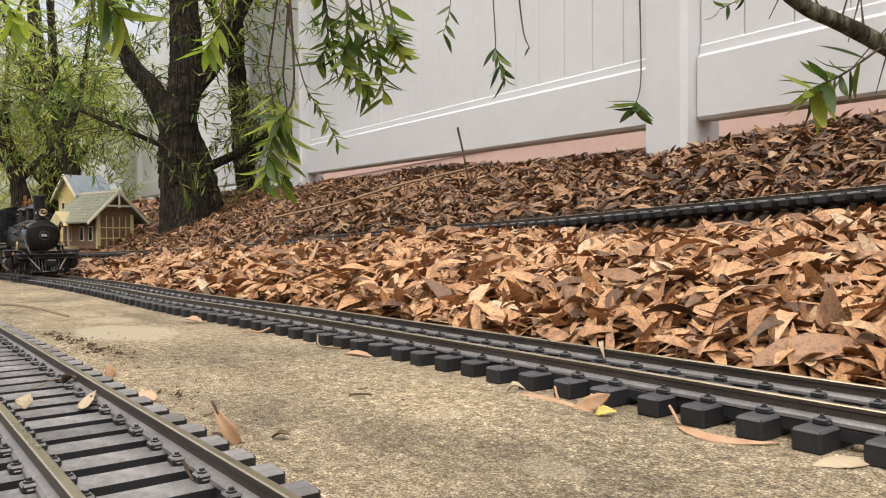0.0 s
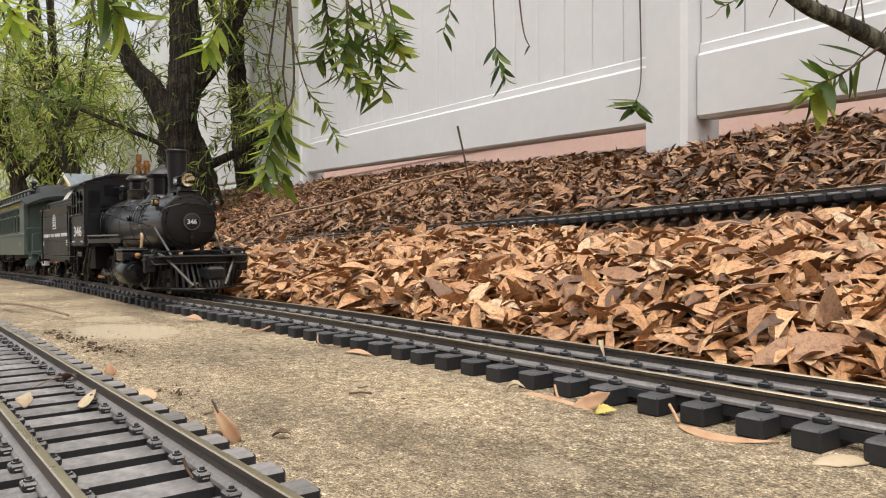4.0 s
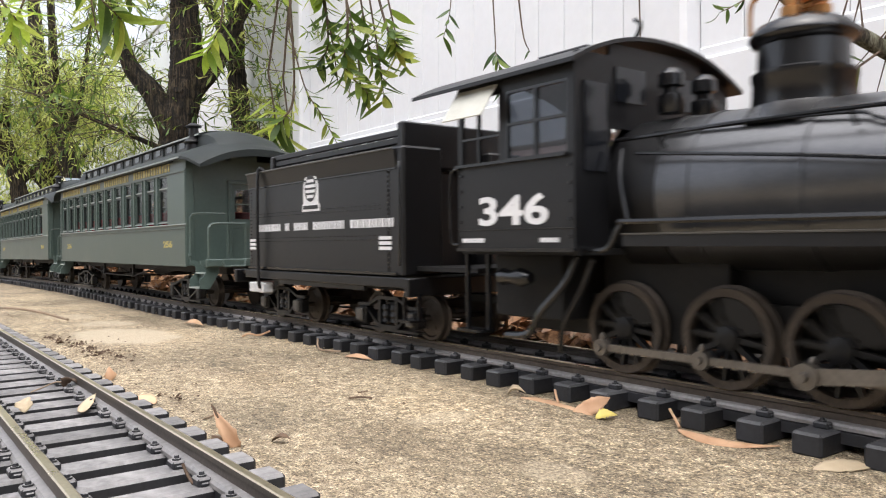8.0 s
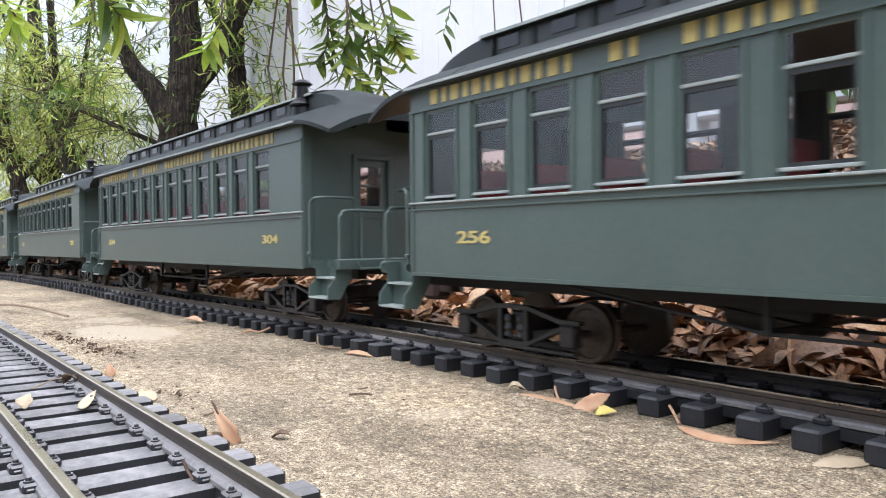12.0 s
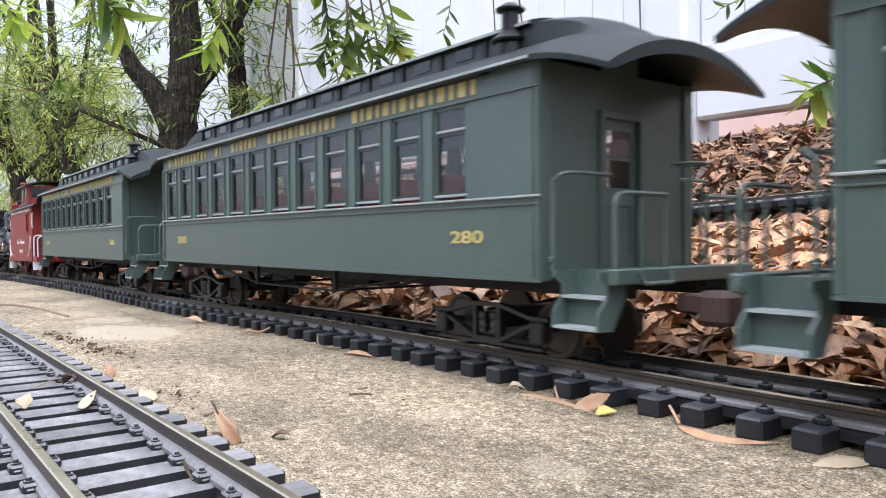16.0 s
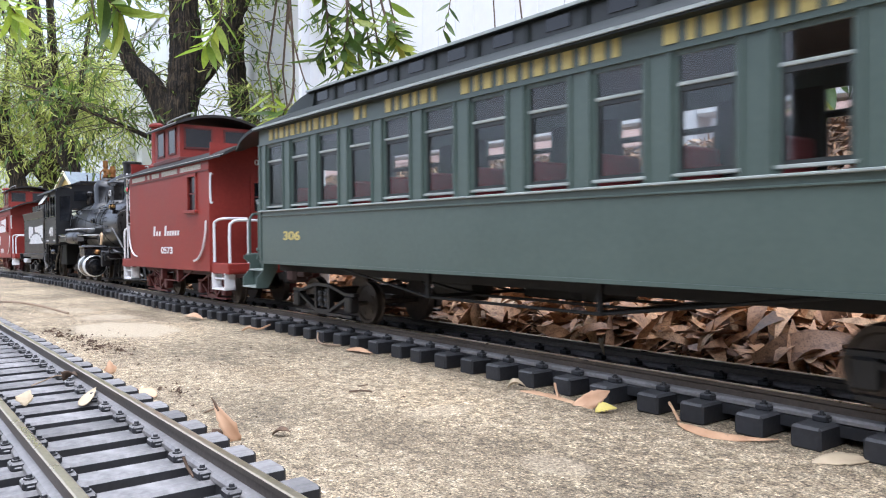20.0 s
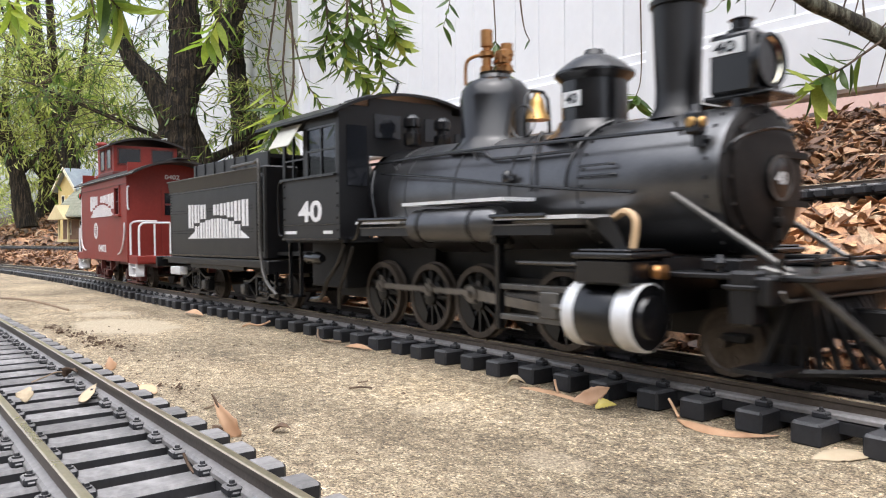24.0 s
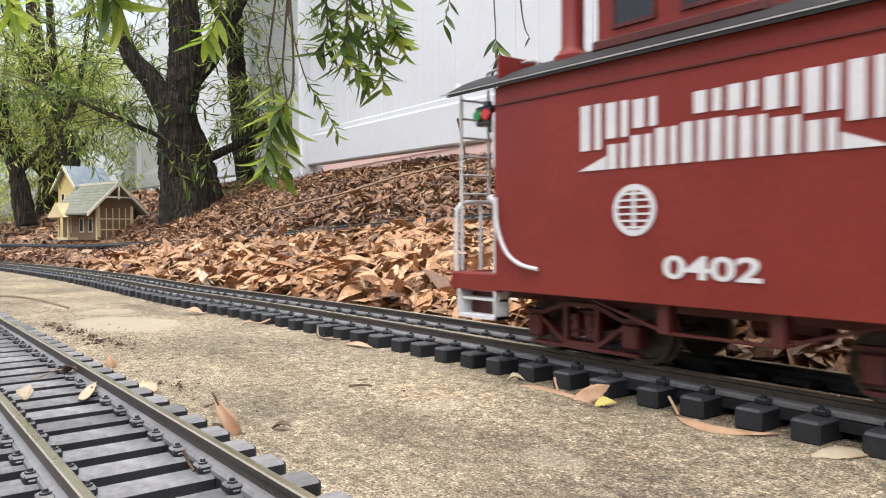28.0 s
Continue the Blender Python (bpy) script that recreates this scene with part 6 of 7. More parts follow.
def locomotive(number, phase, second):
    """Outside-framed details of a small consolidation; the origin is the foot of the cab's front wall, on the rails."""
    car = empty("steam_locomotive", None, f"black model steam locomotive numbered {number} with brass bell", "locomotive", "locomotives of the train")
    axles = (-.002, .058, .110, .186)
    BZ = .0935
    boiler = part("boiler", Shape().lathe([(.0404, .026), (.0405, .05), (.0395, .10), (.0372, .150), (.0362, .205)], (0, 0, BZ), "x", 48), BOILER, car, "satin black boiler barrel", smooth=True)
    part("firebox_jacket", Shape().lathe([(.0412, -.002), (.0412, .027), (.0404, .0275)], (0, 0, BZ), "x", 48), BLACK_FLAT, car, smooth=True)
    part("smokebox", Shape().lathe([(.0372, .204), (.0372, .288), (.0362, .290)], (0, 0, BZ), "x", 48, True), BOILER, car, smooth=True)
    for x, r in ((.045, .041), (.099, .0401), (.150, .0378), (.204, .0378)):
        part("boiler_band", Shape().lathe([(r - .001, x - .0014), (r + .0001, x - .0012), (r + .0001, x + .0012), (r - .001, x + .0014)], (0, 0, BZ), "x", 48, False), BOILER, car, smooth=True)
    for x in (.2085, .284):
        for k in range(26):
            a = k * math.pi / 13
            me = RIVET
            part("rivet", me, None, car).matrix_basis = pose(x, .0372 * math.cos(a), BZ + .0372 * math.sin(a), 0, 0, 0)
    front = part("smokebox_front", Shape().lathe([(.0358, .289), (.0358, .2925), (.0345, .2935), (.031, .2938), (.031, .2955), (.026, .2975), (.012, .299), (.0, .2993)], (0, 0, BZ), "x", 40), SMOKEBOX, car, "brownish black smokebox front", smooth=True)
    for k in range(16):
        a = k * math.pi / 8
        part("dog_bolt", RIVET, None, front).matrix_basis = pose(.2945, .0328 * math.cos(a), BZ + .0328 * math.sin(a))
    for z in (.012, -.012):
        part("hinge_strap", Shape().box(.2955, .299, .004, .032, BZ + z - .0015, BZ + z + .0015), SMOKEBOX, front)
    plate = part("number_plate", Shape().lathe([(.0112, .2985), (.0112, .3008), (.0102, .3012), (.0, .3012)], (0, 0, BZ), "x", 28), BLACK, front, smooth=True)
    part("plate_ring", Shape().lathe([(.0098, .3011), (.0112, .3011), (.0112, .3016), (.0098, .3016), (.0098, .3011)], (0, 0, BZ), "x", 28, False), STEEL, plate)
    lettering("plate_number", str(number), 0, -.0032, 0, .0062, SILVER, plate, "CENTER", .0125 if number > 99 else .010).matrix_basis = pose(.3014, 0, BZ, 0, 0, 90)
    part("front_rail", Shape().tube(curve_points([(.292, -.036, BZ + .010), (.299, -.030, BZ + .018), (.301, 0, BZ + .0235), (.299, .030, BZ + .018), (.292, .036, BZ + .010)], 5), .0009, 6), BLACK, front)
    part("front_latch", Shape().box(.299, .3015, -.0015, .0015, BZ - .030, BZ - .014, .0004).lathe([(.003, .299), (.003, .3025), (.0, .303)], (0, 0, BZ - .021), "x", 10), SMOKEBOX, front)
    for side in (-1, 1):
        part("deck_post", Shape().lathe([(.0022, .0500), (.0018, .0530), (.0026, .0545), (.0014, .0580), (.0, .0585)], (.300, side * .050, 0), "z", 10), BLACK, car, smooth=True)
        part("deck_box", Shape().box(.286, .306, *sorted((side * .030, side * .044)), .0500, .0560, .0010), BLACK_FLAT, car)
    part("lift_bar", Shape().tube([(.3345, -.062, .0440), (.3345, -.058, .0400), (.3345, .058, .0400), (.3345, .062, .0440)], .0009, 6), STEEL, car, "steel coupler lift bar")
    # stack, domes, bell, brass
    turned("smokestack", [(.017, .0345), (.0145, .037), (.0122, .041), (.0118, .05), (.0135, .094), (.0148, .0945), (.0150, .097), (.0135, .0985), (.011, .0985), (.010, .06)], .244, BZ, BLACK_FLAT, car, 28, label="tall slightly tapered black smokestack")
    if second:
        turned("steam_dome", [(.033, .030), (.027, .0355), (.0243, .040), (.0243, .066), (.0232, .072), (.019, .0775), (.0115, .0805), (.0104, .083), (.011, .0845), (.0, .085)], .098, BZ, BLACK, car, 36, label="bottle-shaped black steam dome")
        top = .1785
        dx = .098
    else:
        turned("steam_dome", [(.032, .030), (.026, .0345), (.0228, .038), (.0222, .0485), (.0228, .0495), (.0228, .053), (.0202, .0542), (.0198, .0655), (.0225, .0668), (.0238, .0685), (.0238, .0702), (.0205, .0745), (.013, .078), (.0, .080)], .081, BZ, BLACK, car, 36, label="black flared steam dome")
        top, dx = .1730, .081
    sd = turned("sand_dome", [(.031, .029), (.0235, .0345), (.0212, .040), (.0195, .0405), (.0195, .0635), (.0218, .0655), (.0238, .0675), (.0238, .0690), (.019, .0732), (.0125, .0778), (.0065, .0803), (.0055, .083), (.0, .0845)], .186, BZ, BLACK, car, 36, label="black flared sand dome")
    if second:
        part("dome_plate", Shape().box(.179, .193, -.0202, -.0196, .1412, .1502, .0002), SILVER, sd)
        lettering("dome_number", "40", .186, .143, -.0204, .0058, BLACK, sd, "CENTER", .009)
    for k, (ox, oy, h) in enumerate(((-.004, -.004, .029), (.006, .005, .019), (-.002, .008, .016))):
        turned("safety_valve", [(.0045, 0), (.0045, .004), (.0032, .005), (.0032, .010), (.0052, .011), (.0052, .014), (.003, .0155), (.003, h - .012), (.0042, h - .011), (.0042, h), (.0, h + .001)], dx + ox, top, COPPER, car, 14, oy, "bronze safety valve")
    handrail([(dx - .004, -.004, top + .012), (dx - .014, -.006, top + .013), (dx - .021, -.008, top + .009), (dx - .022, -.008, top - .006)], .0012, COPPER, car, "whistle_pipe")
    part("whistle", Shape().lathe([(.0028, 0), (.0028, .008), (.0015, .009)], (dx + .013, -.004, top + .004), "z", 12).tube([(dx, 0, top + .007), (dx + .018, -.006, top + .008)], .0018, 8), COPPER, car, smooth=True)
    bx_, bz_ = .138, BZ + .0415
    bell = turned("bell", [(.0088, 0), (.0082, .0012), (.0062, .005), (.0050, .010), (.0042, .0135), (.0022, .0155), (.0018, .0175), (.0, .018)], bx_, bz_ + .006, BRASS, car, 24, label="polished brass bell")
    part("bell_yoke", Shape().tube([(bx_, -.011, bz_ - .012), (bx_, -.0115, bz_ + .004), (bx_, -.010, bz_ + .020), (bx_, -.006, bz_ + .0245), (bx_, .006, bz_ + .0245), (bx_, .010, bz_ + .020), (bx_, .0115, bz_ + .004), (bx_, .011, bz_ - .012)], .0012, 8)
         .lathe([(.0105, -.0006), (.0112, 0), (.0105, .0006), (.0098, 0), (.0105, -.0006)], (bx_, -.0125, bz_ + .004), "y", 20, False), BLACK, car, smooth=True)
    # headlight on its bracket
    hx, hz = (.281 if second else .272), BZ + .0370
    part("lamp_bracket", Shape().box(hx - .014, hx + .022, -.013, .013, hz + .002, hz + .0045, .001).box(.262, .266, -.012, .012, hz - .006, hz + .002).box(.284, .288, -.014, .014, hz - .012, hz + .002), BLACK, car)
    if second:
        h = part("headlight", Shape().box(hx - .010, hx + .0135, -.0135, .0135, hz + .0045, hz + .034, .0015).lathe([(.0075, hz + .034), (.0075, hz + .037), (.005, hz + .038), (.005, hz + .042), (.0065, hz + .0425), (.0, hz + .045)], (hx, 0, 0), "z", 18), BLACK, car, "square black box headlight", smooth=True)
        part("reflector", Shape().lathe([(.0, .007), (.006, .0085), (.0115, .0142)], (hx, 0, hz + .020), "x", 28, False), LAMP_GLASS, h, smooth=True)
        part("lens_ring", Shape().lathe([(.0118, .0134), (.0132, .0134), (.0132, .0164), (.0118, .0164), (.0118, .0134)], (hx, 0, hz + .020), "x", 28, False), BLACK, h, smooth=True)
        part("side_light", Shape().box(hx - .009, hx + .009, -.0142, -.0135, hz + .0235, hz + .031), SILVER, h)
        lettering("lamp_number", "40", hx - .001, hz + .0245, -.0144, .0055, BLACK, h, "CENTER", .012)
    else:
        h = part("headlight", Shape().lathe([(.0, -.012), (.0085, -.011), (.0098, -.009), (.0098, .018), (.0088, .018)], (hx, 0, hz + .018), "x", 28, False).box(hx - .006, hx + .010, -.008, .008, hz + .0045, hz + .0105, .001), BLACK, car, "round black headlight with a visor", smooth=True)
        part("reflector", Shape().lathe([(.0, .010), (.005, .0115), (.0092, .0172)], (hx, 0, hz + .018), "x", 28, False), LAMP_GLASS, h, smooth=True)
        v = Shape()
        rows = []
        for x in (hx + .014, hx + .028):
            rows.append([v.bm.verts.new((x, .0106 * math.sin(a), hz + .018 + .0106 * math.cos(a) + (.001 if x > hx + .02 else 0))) for a in [(-1.25 + 2.5 * k / 10) for k in range(11)]])
        for i in range(10):
            v.bm.faces.new((rows[0][i], rows[0][i + 1], rows[1][i + 1], rows[1][i]))
        vo = part("visor", v, BLACK, h, smooth=True)
        md = vo.modifiers.new("thickness", "SOLIDIFY")
        md.thickness = .0006
        part("number_box", Shape().box(hx - .004, hx + .012, -.0128, -.0092, hz + .012, hz + .0225, .0006), BLACK, h)
        lettering("lamp_number", str(number), hx + .004, hz + .0145, -.013, .0055, SILVER, h, "CENTER", .012)
    for side in (-1, 1):
        c = part("class_lamp", Shape().box(.277, .285, side * .040 - .004, side * .040 + .004, .1135, .124, .001).lathe([(.003, .124), (.002, .1275)], (.281, side * .040, 0), "z", 10).box(.279, .283, side * .036 - .004, side * .036 + .004, .108, .1135), BLACK, car, "small black class lamp")
        part("lens", Shape().lathe([(.0028, .285), (.002, .2862)], (0, side * .040, .119), "x", 12), BRASS, c)
        part("side_lens", Shape().lathe([(.0026, side * .0441), (.002, side * .0448)], (.281, 0, .119), "y", 12), BRASS, c)
    # cab
    cb, W = -.092, .0665
    for side in (-1, 1):
        yy = sorted((side * W, side * (W - .002)))
        part("cab_side", Shape().box(cb, 0, *yy, .065, .1135), BLACK_FLAT, car)
        part("cab_header", Shape().box(cb, 0, *yy, .1515, .160), BLACK_FLAT, car)
        for p0, p1 in ((-.0045, 0), (-.056, -.050), (cb, cb + .004)):
            part("cab_post", Shape().box(p0, p1, *yy, .1135, .1515), BLACK_FLAT, car)
        w = part("cab_window", Shape().box(-.050, -.0485, *yy, .1135, .1515), BLACK, car)
        for bar in ((-.006, -.0045, *yy, .1135, .1515), (-.0485, -.006, *yy, .150, .1515), (-.0485, -.006, *yy, .1135, .115)):
            part("frame_bar", Shape().box(*bar), BLACK, w)
        part("mullion", Shape().box(-.0285, -.0265, *yy, .115, .150), BLACK, w)
        for x0, x1 in ((-.0485, -.0285), (-.0265, -.006)):
            part("glazing_bar", Shape().box(x0, x1, *yy, .1325, .134), BLACK, w)
        part("pane", Shape().box(-.0485, -.006, side * (W - .0012) - .0001, side * (W - .0012) + .0001, .115, .150), CAB_GLASS, w).visible_shadow = False
        part("sash", Shape().box(-.0745, -.073, *yy, .1135, .150).box(-.088, -.056, *yy, .128, .1293), BLACK, car)
        part("arm_rest", Shape().box(cb, -.004, *sorted((side * W, side * (W + .003))), .1125, .1142), BLACK, car)
        part("awning", Shape().prism([(side * (W + .001), .1560), (side * (W + .0125), .1385), (side * (W + .0129), .1390), (side * (W + .0016), .1566)], -.0905, -.056), CREAM, car, "pale canvas awning over the cab window")
        part("cab_trim", Shape().box(cb, 0, *sorted((side * W, side * (W + .0006))), .0762, .0768).box(cb, 0, *sorted((side * W, side * (W + .0016))), .0642, .0662), BLACK, car)
        bars = Shape()
        for a, b in ((-.088, -.068), (-.024, -.010)):
            n = 7 if b - a > .015 else 5
            for i in range(n):
                x = a + (b - a) * i / n
                bars.box(x, x + (b - a) / n * .75, side * W - .0005, side * W + .0005, .0692, .0716)
        part("small_print", bars, WHITE, car)
        if side < 0:
            lettering("cab_number", str(number), -.0455, .0785, -W - .0003, .0165, WHITE, car, "CENTER", .055 if number > 99 else .038, f"large white number {number}")
        for z in range(5):
            for x in (-.003, cb + .003):
                part("rivet", RIVET, None, car).matrix_basis = pose(x, side * W, .072 + z * .009)
    for y0, y1, z0, z1 in ((-W + .002, -.040, .065, .165), (.040, W - .002, .065, .165), (-.040, .040, .128, .172)):
        part("cab_front", Shape().box(-.002, 0, y0, y1, z0, z1), BLACK_FLAT, car)
    for side in (-1, 1):
        part("front_window", Shape().box(0, .0012, *sorted((side * .043, side * .060)), .105, .150), DARK_PANE, car)
        part("spectacle", Shape().box(0, .0012, *sorted((side * .012, side * .036)), .142, .160), DARK_PANE, car)
    part("ash_pan", Shape().box(-.085, -.030, -.044, .044, .026, .0625, .001), UNDER, car)
    part("cab_floor", Shape().box(cb, 0, -W + .003, W - .003, .0625, .0655), UNDER, car)
    part("backhead", Shape().lathe([(.039, -.006), (.036, -.012), (.0, -.0125)], (0, 0, BZ + .004), "x", 28), BLACK_FLAT, car, smooth=True)
    up = [(.074 * (-1 + i / 7), .1590 + .0185 * (1 - abs(-1 + i / 7) ** 2.2)) for i in range(15)]
    part("cab_roof", Shape().prism(up + [(u, v - .0022) for u, v in reversed(up)], -.128, .006), BLACK_FLAT, car, "arched black cab roof", smooth=True)
    part("roof_vent", Shape().box(-.075, -.035, -.018, .018, .179, .182, .001), BLACK_FLAT, car)
    handrail([(-.006, -.012, .178), (-.002, -.012, .186), (-.006, -.012, .190)], .0012, BLACK, car, "roof_hook")
    for y in (-.013, .016):
        part("air_pump", Shape().lathe([(.0062, -.012), (.0068, -.010), (.0068, -.003), (.0042, -.002), (.0042, .001), (.0066, .002), (.0066, .008), (.0038, .011), (.0, .012)], (.018, y, BZ + .054), "z", 18), BLACK, car, smooth=True)
    # running boards, pipes and rails along both sides
    for side in (-1, 1):
        q = side
        yb = lambda a, b: sorted((q * a, q * b))
        part("running_board", Shape().box(.030, .215, *yb(.040, .0665), .0705, .0725).box(.030, .215, *yb(.0655, .0672), .0672, .0728), BLACK_FLAT, car)
        handrail([(-.005, q * .058, .066), (.018, q * .064, .066), (.030, q * .067, .0775), (.045, q * .067, .0785), (.21, q * .067, .0775)], .0014, BLACK, car, "air_pipe")
        handrail([(.004, q * .0415, .1205), (.10, q * .040, .1215), (.2, q * .038, .119), (.282, q * .0375, .117)], .0011, BLACK, car, "boiler_rail", 6, "thin black handrail along the boiler")
        for x in (.03, .12, .2, .27):
            part("rail_bracket", Shape().tube([(x, q * .0345, .115), (x, q * .040, .1208)], .0009, 6), BLACK, car)
        handrail([(.018, q * .042, .113), (.10, q * .0425, .1045), (.18, q * .041, .0945), (.245, q * .039, .0885)], .0009, BLACK, car, "reach_rod", 5, "thin black rod slanting down the boiler")
        handrail([(.02, q * .030, .1235), (.11, q * .0305, .1215), (.128, q * .033, .117), (.14, q * .0335, .1145), (.20, q * .0325, .114)], .0010, BLACK, car, "feed_pipe")
        handrail([(.008, q * .0405, .116), (.010, q * .0445, .100), (.014, q * .044, .080)], .0012, BLACK, car, "grab_pipe")
        handrail([(.236, q * .046, .0745), (.247, q * .0485, .0785), (.2545, q * .050, .0735), (.2535, q * .0515, .0570)], .0019, TAN_PIPE, car, "steam_pipe", 6, "tan bent steam pipe")
        for x0, bend in ((.172, -.016), (.199, .012)):
            arc = [(x0 + bend * (1 - k / 7) ** 2, q * .0392 * math.sin(.35 + 1.25 * k / 7), BZ + .0392 * math.cos(.35 + 1.25 * k / 7)) for k in range(8)]
            handrail(arc, .0011, BLACK, car, "sand_pipe", 3, "black sand pipe bent over the boiler")
        for z in (.0985, .1040):
            part("grab_bar", Shape().tube([(.207, q * .0372, z), (.209, q * .0402, z), (.230, q * .0402, z), (.232, q * .0372, z)], .0008, 6), BLACK, car)
        part("check_valve", Shape().lathe([(.0026, 0), (.0034, .002), (.0034, .006), (.0022, .008), (.0, .009)], (.152, q * .0395, .0975), "z", 12).lathe([(.0018, .1505), (.0018, .158)], (0, q * .0395, .1010), "x", 8), BLACK, car, smooth=True)
        # steel line added for the sky highlight along the board's edge
        part("board_edge_glint", Shape().tube([(.030, q * .0676, .0728), (.215, q * .0676, .0728)], .0005, 5), STEEL, car, "thin worn bright edge of the running board")
        if side > 0:
            part("far_sash", Shape().box(-.050, -.0045, *sorted((q * (W - .003), q * (W - .004))), .1135, .1300).box(-.036, -.018, *sorted((q * (W - .003), q * (W - .004))), .1300, .1500), BLACK_FLAT, car, "closed black sash")
        # cylinders
        cyl = part("cylinder", Shape().lathe([(.0, .2300), (.012, .2305), (.0150, .2315), (.0160, .2335), (.0160, .2715), (.0150, .2735), (.0105, .2738), (.0095, .2755), (.004, .2757), (.0, .2765)], (0, q * .0640, .0290), "x", 36), BLACK, car, "large black steam cylinder", smooth=True)
        if second:
            for x0, x1 in ((.2325, .2405), (.2630, .2730)):
                part("cylinder_band", Shape().lathe([(.0156, x0), (.0163, x0 + .0005), (.0165, x0 + .002), (.0165, x1 - .002), (.0163, x1 - .0005), (.0150, x1 + .0006)], (0, q * .0640, .0290), "x", 36, False), SILVER, cyl, "bright silver cylinder band", smooth=True)
        part("saddle", Shape().box(.233, .274, *yb(.01, .055), .030, .056), BLACK_FLAT, car)
        ch = part("valve_chest", Shape().box(.2405, .2730, *yb(.0480, .0790), .0440, .0560, .0012).box(.2393, .2742, *yb(.0470, .0800), .0560, .0590, .0009).box(.2420, .2715, *yb(.0495, .0775), .0590, .0605, .0006), BLACK, car)
        part("drain_cock", Shape().lathe([(.0032, .2740), (.0036, .2765), (.0024, .2785), (.0036, .2800), (.0, .2815)], (0, q * .062, .0500), "x", 14), COPPER, ch, smooth=True)
        part("valve_rod", Shape().lathe([(.0012, .18), (.0012, .235)], (0, q * .058, .052), "x", 8), STEEL, car)
        for z in (.0215, .0385):
            part("guide_bar", Shape().box(.170, .2285, *yb(.0545, .0625), z - .0015, z + .0015, .0004), STEEL, car)
        part("guide_yoke", Shape().box(.166, .169, *yb(.057, .063), .014, .071, .0008).box(.1655, .1695, *yb(.052, .066), .062, .071, .0008), BLACK, car)
        hanger = [(.158, .070), (.166, .070), (.172, .062), (.164, .058)]
        part("lifting_link", Shape().prism(hanger, *yb(.052, .056), "y"), STEEL, car)
        # injector, steps and pipes under the cab
        handrail([(-.004, q * .060, .062), (-.012, q * .061, .048), (-.030, q * .061, .032), (-.040, q * .060, .020), (-.060, q * .058, .017)], .0020, BLACK, car, "injector_pipe")
        handrail([(.004, q * .058, .060), (-.004, q * .058, .045), (-.016, q * .058, .026), (-.020, q * .056, .012)], .0016, BLACK, car, "injector_pipe")
        part("injector", Shape().lathe([(.003, -.014), (.005, -.010), (.0035, -.003), (.0055, .004), (.003, .012)], (-.050, q * .060, .050), "x", 12), BLACK, car, smooth=True)
        part("cab_step", Shape().box(-.090, -.070, *yb(.058, .070), .018, .0195).box(-.090, -.0885, *yb(.060, .063), .0185, .064).box(-.0715, -.070, *yb(.060, .063), .0185, .064), BLACK, car)
        handrail([(cb + .0015, q * .0675, .068), (cb - .004, q * .069, .072), (cb - .004, q * .069, .108), (cb + .0015, q * .0675, .112)], .0008, BLACK, car)
        if second:
            if side < 0:
                part("air_tank", Shape().lathe([(.0, .085), (.008, .0865), (.0105, .089), (.0105, .166), (.008, .1695), (.0, .171)], (0, q * .0595, .0735), "x", 26), BOILER, car, "black air tank on the running board", smooth=True)
                for x in (.100, .150):
                    part("tank_strap", Shape().lathe([(.0106, x - .0015), (.0110, x - .0015), (.0110, x + .0015), (.0106, x + .0015)], (0, q * .0595, .0735), "x", 26, False), BLACK_FLAT, car)
                part("tank_board", Shape().box(.080, .178, *yb(.042, .0665), .0865, .0885), SILVER, car, "grey upper running board")
                for a, b in ((.170, .232), (.022, .078)):
                    part("front_board", Shape().box(a, b, *yb(.042, .0665), .0755, .0775), SILVER, car, "grey running board")
                part("brace_plate", Shape().prism([(.225, .076), (.240, .076), (.252, .058), (.246, .058)], *yb(.050, .0515), "y"), BLACK_FLAT, car)
        # frame brace from smokebox to pilot
        part("smokebox_brace", Shape().tube([(.2665, q * .037, .0865), (.324, q * .034, .0500)], .0016, 8), STEEL, car, "slanting steel brace")
        part("pilot_brace", Shape().tube([(.318, q * .048, .052), (.333, q * .044, .048), (.362, q * .020, .013)], .0019, 8), STEEL, car, "slanting steel pilot brace")
    for k in (-1, 1):
        part("main_frame", Shape().box(-.08, .330, k * .017 - .002, k * .017 + .002, .017, .040), UNDER, car)
    part("firebox", Shape().box(-.02, .055, -.020, .020, .030, .075).box(.055, .21, -.012, .012, .036, .066), UNDER, car)
    part("frame_deck", Shape().box(.205, .345, -.056, .056, .0475, .0500, .0006), BLACK_FLAT, car)
    for x in axles:
        driver(car, x, phase)
    # rods
    for side in (-1, 1):
        turn = 0.0 if side < 0 else math.pi / 2
        y = side * .0345
        s = Shape()
        for a, b in zip(axles, axles[1:]):
            s.prism([(a, -.0018), (b, -.0018), (b, .0018), (a, .0018)], *sorted((y, y + side * .0022)), "y")
        for a in axles:
            s.lathe([(.0044, y - side * .0004), (.0044, y + side * .0036)], (a, 0, 0), "y", 16)
            s.lathe([(.0014, .004), (.0018, .0055), (.001, .0075)], (a, y + side * .0012, 0), "z", 8)
            s.lathe([(.0018, y + side * .0036), (.0018, y + side * .0052)], (a, 0, 0), "y", 8)
        rod = part("side_rod", s, ROD, car, "brownish steel side rod", smooth=True)
        RODS.append(("side", rod, car, 0.0, turn, side))
        y2 = side * .0395
        L = .088
        s = Shape().prism([(0, -.0034), (L, -.0022), (L, .0022), (0, .0034)], *sorted((y2, y2 + side * .0024)), "y")
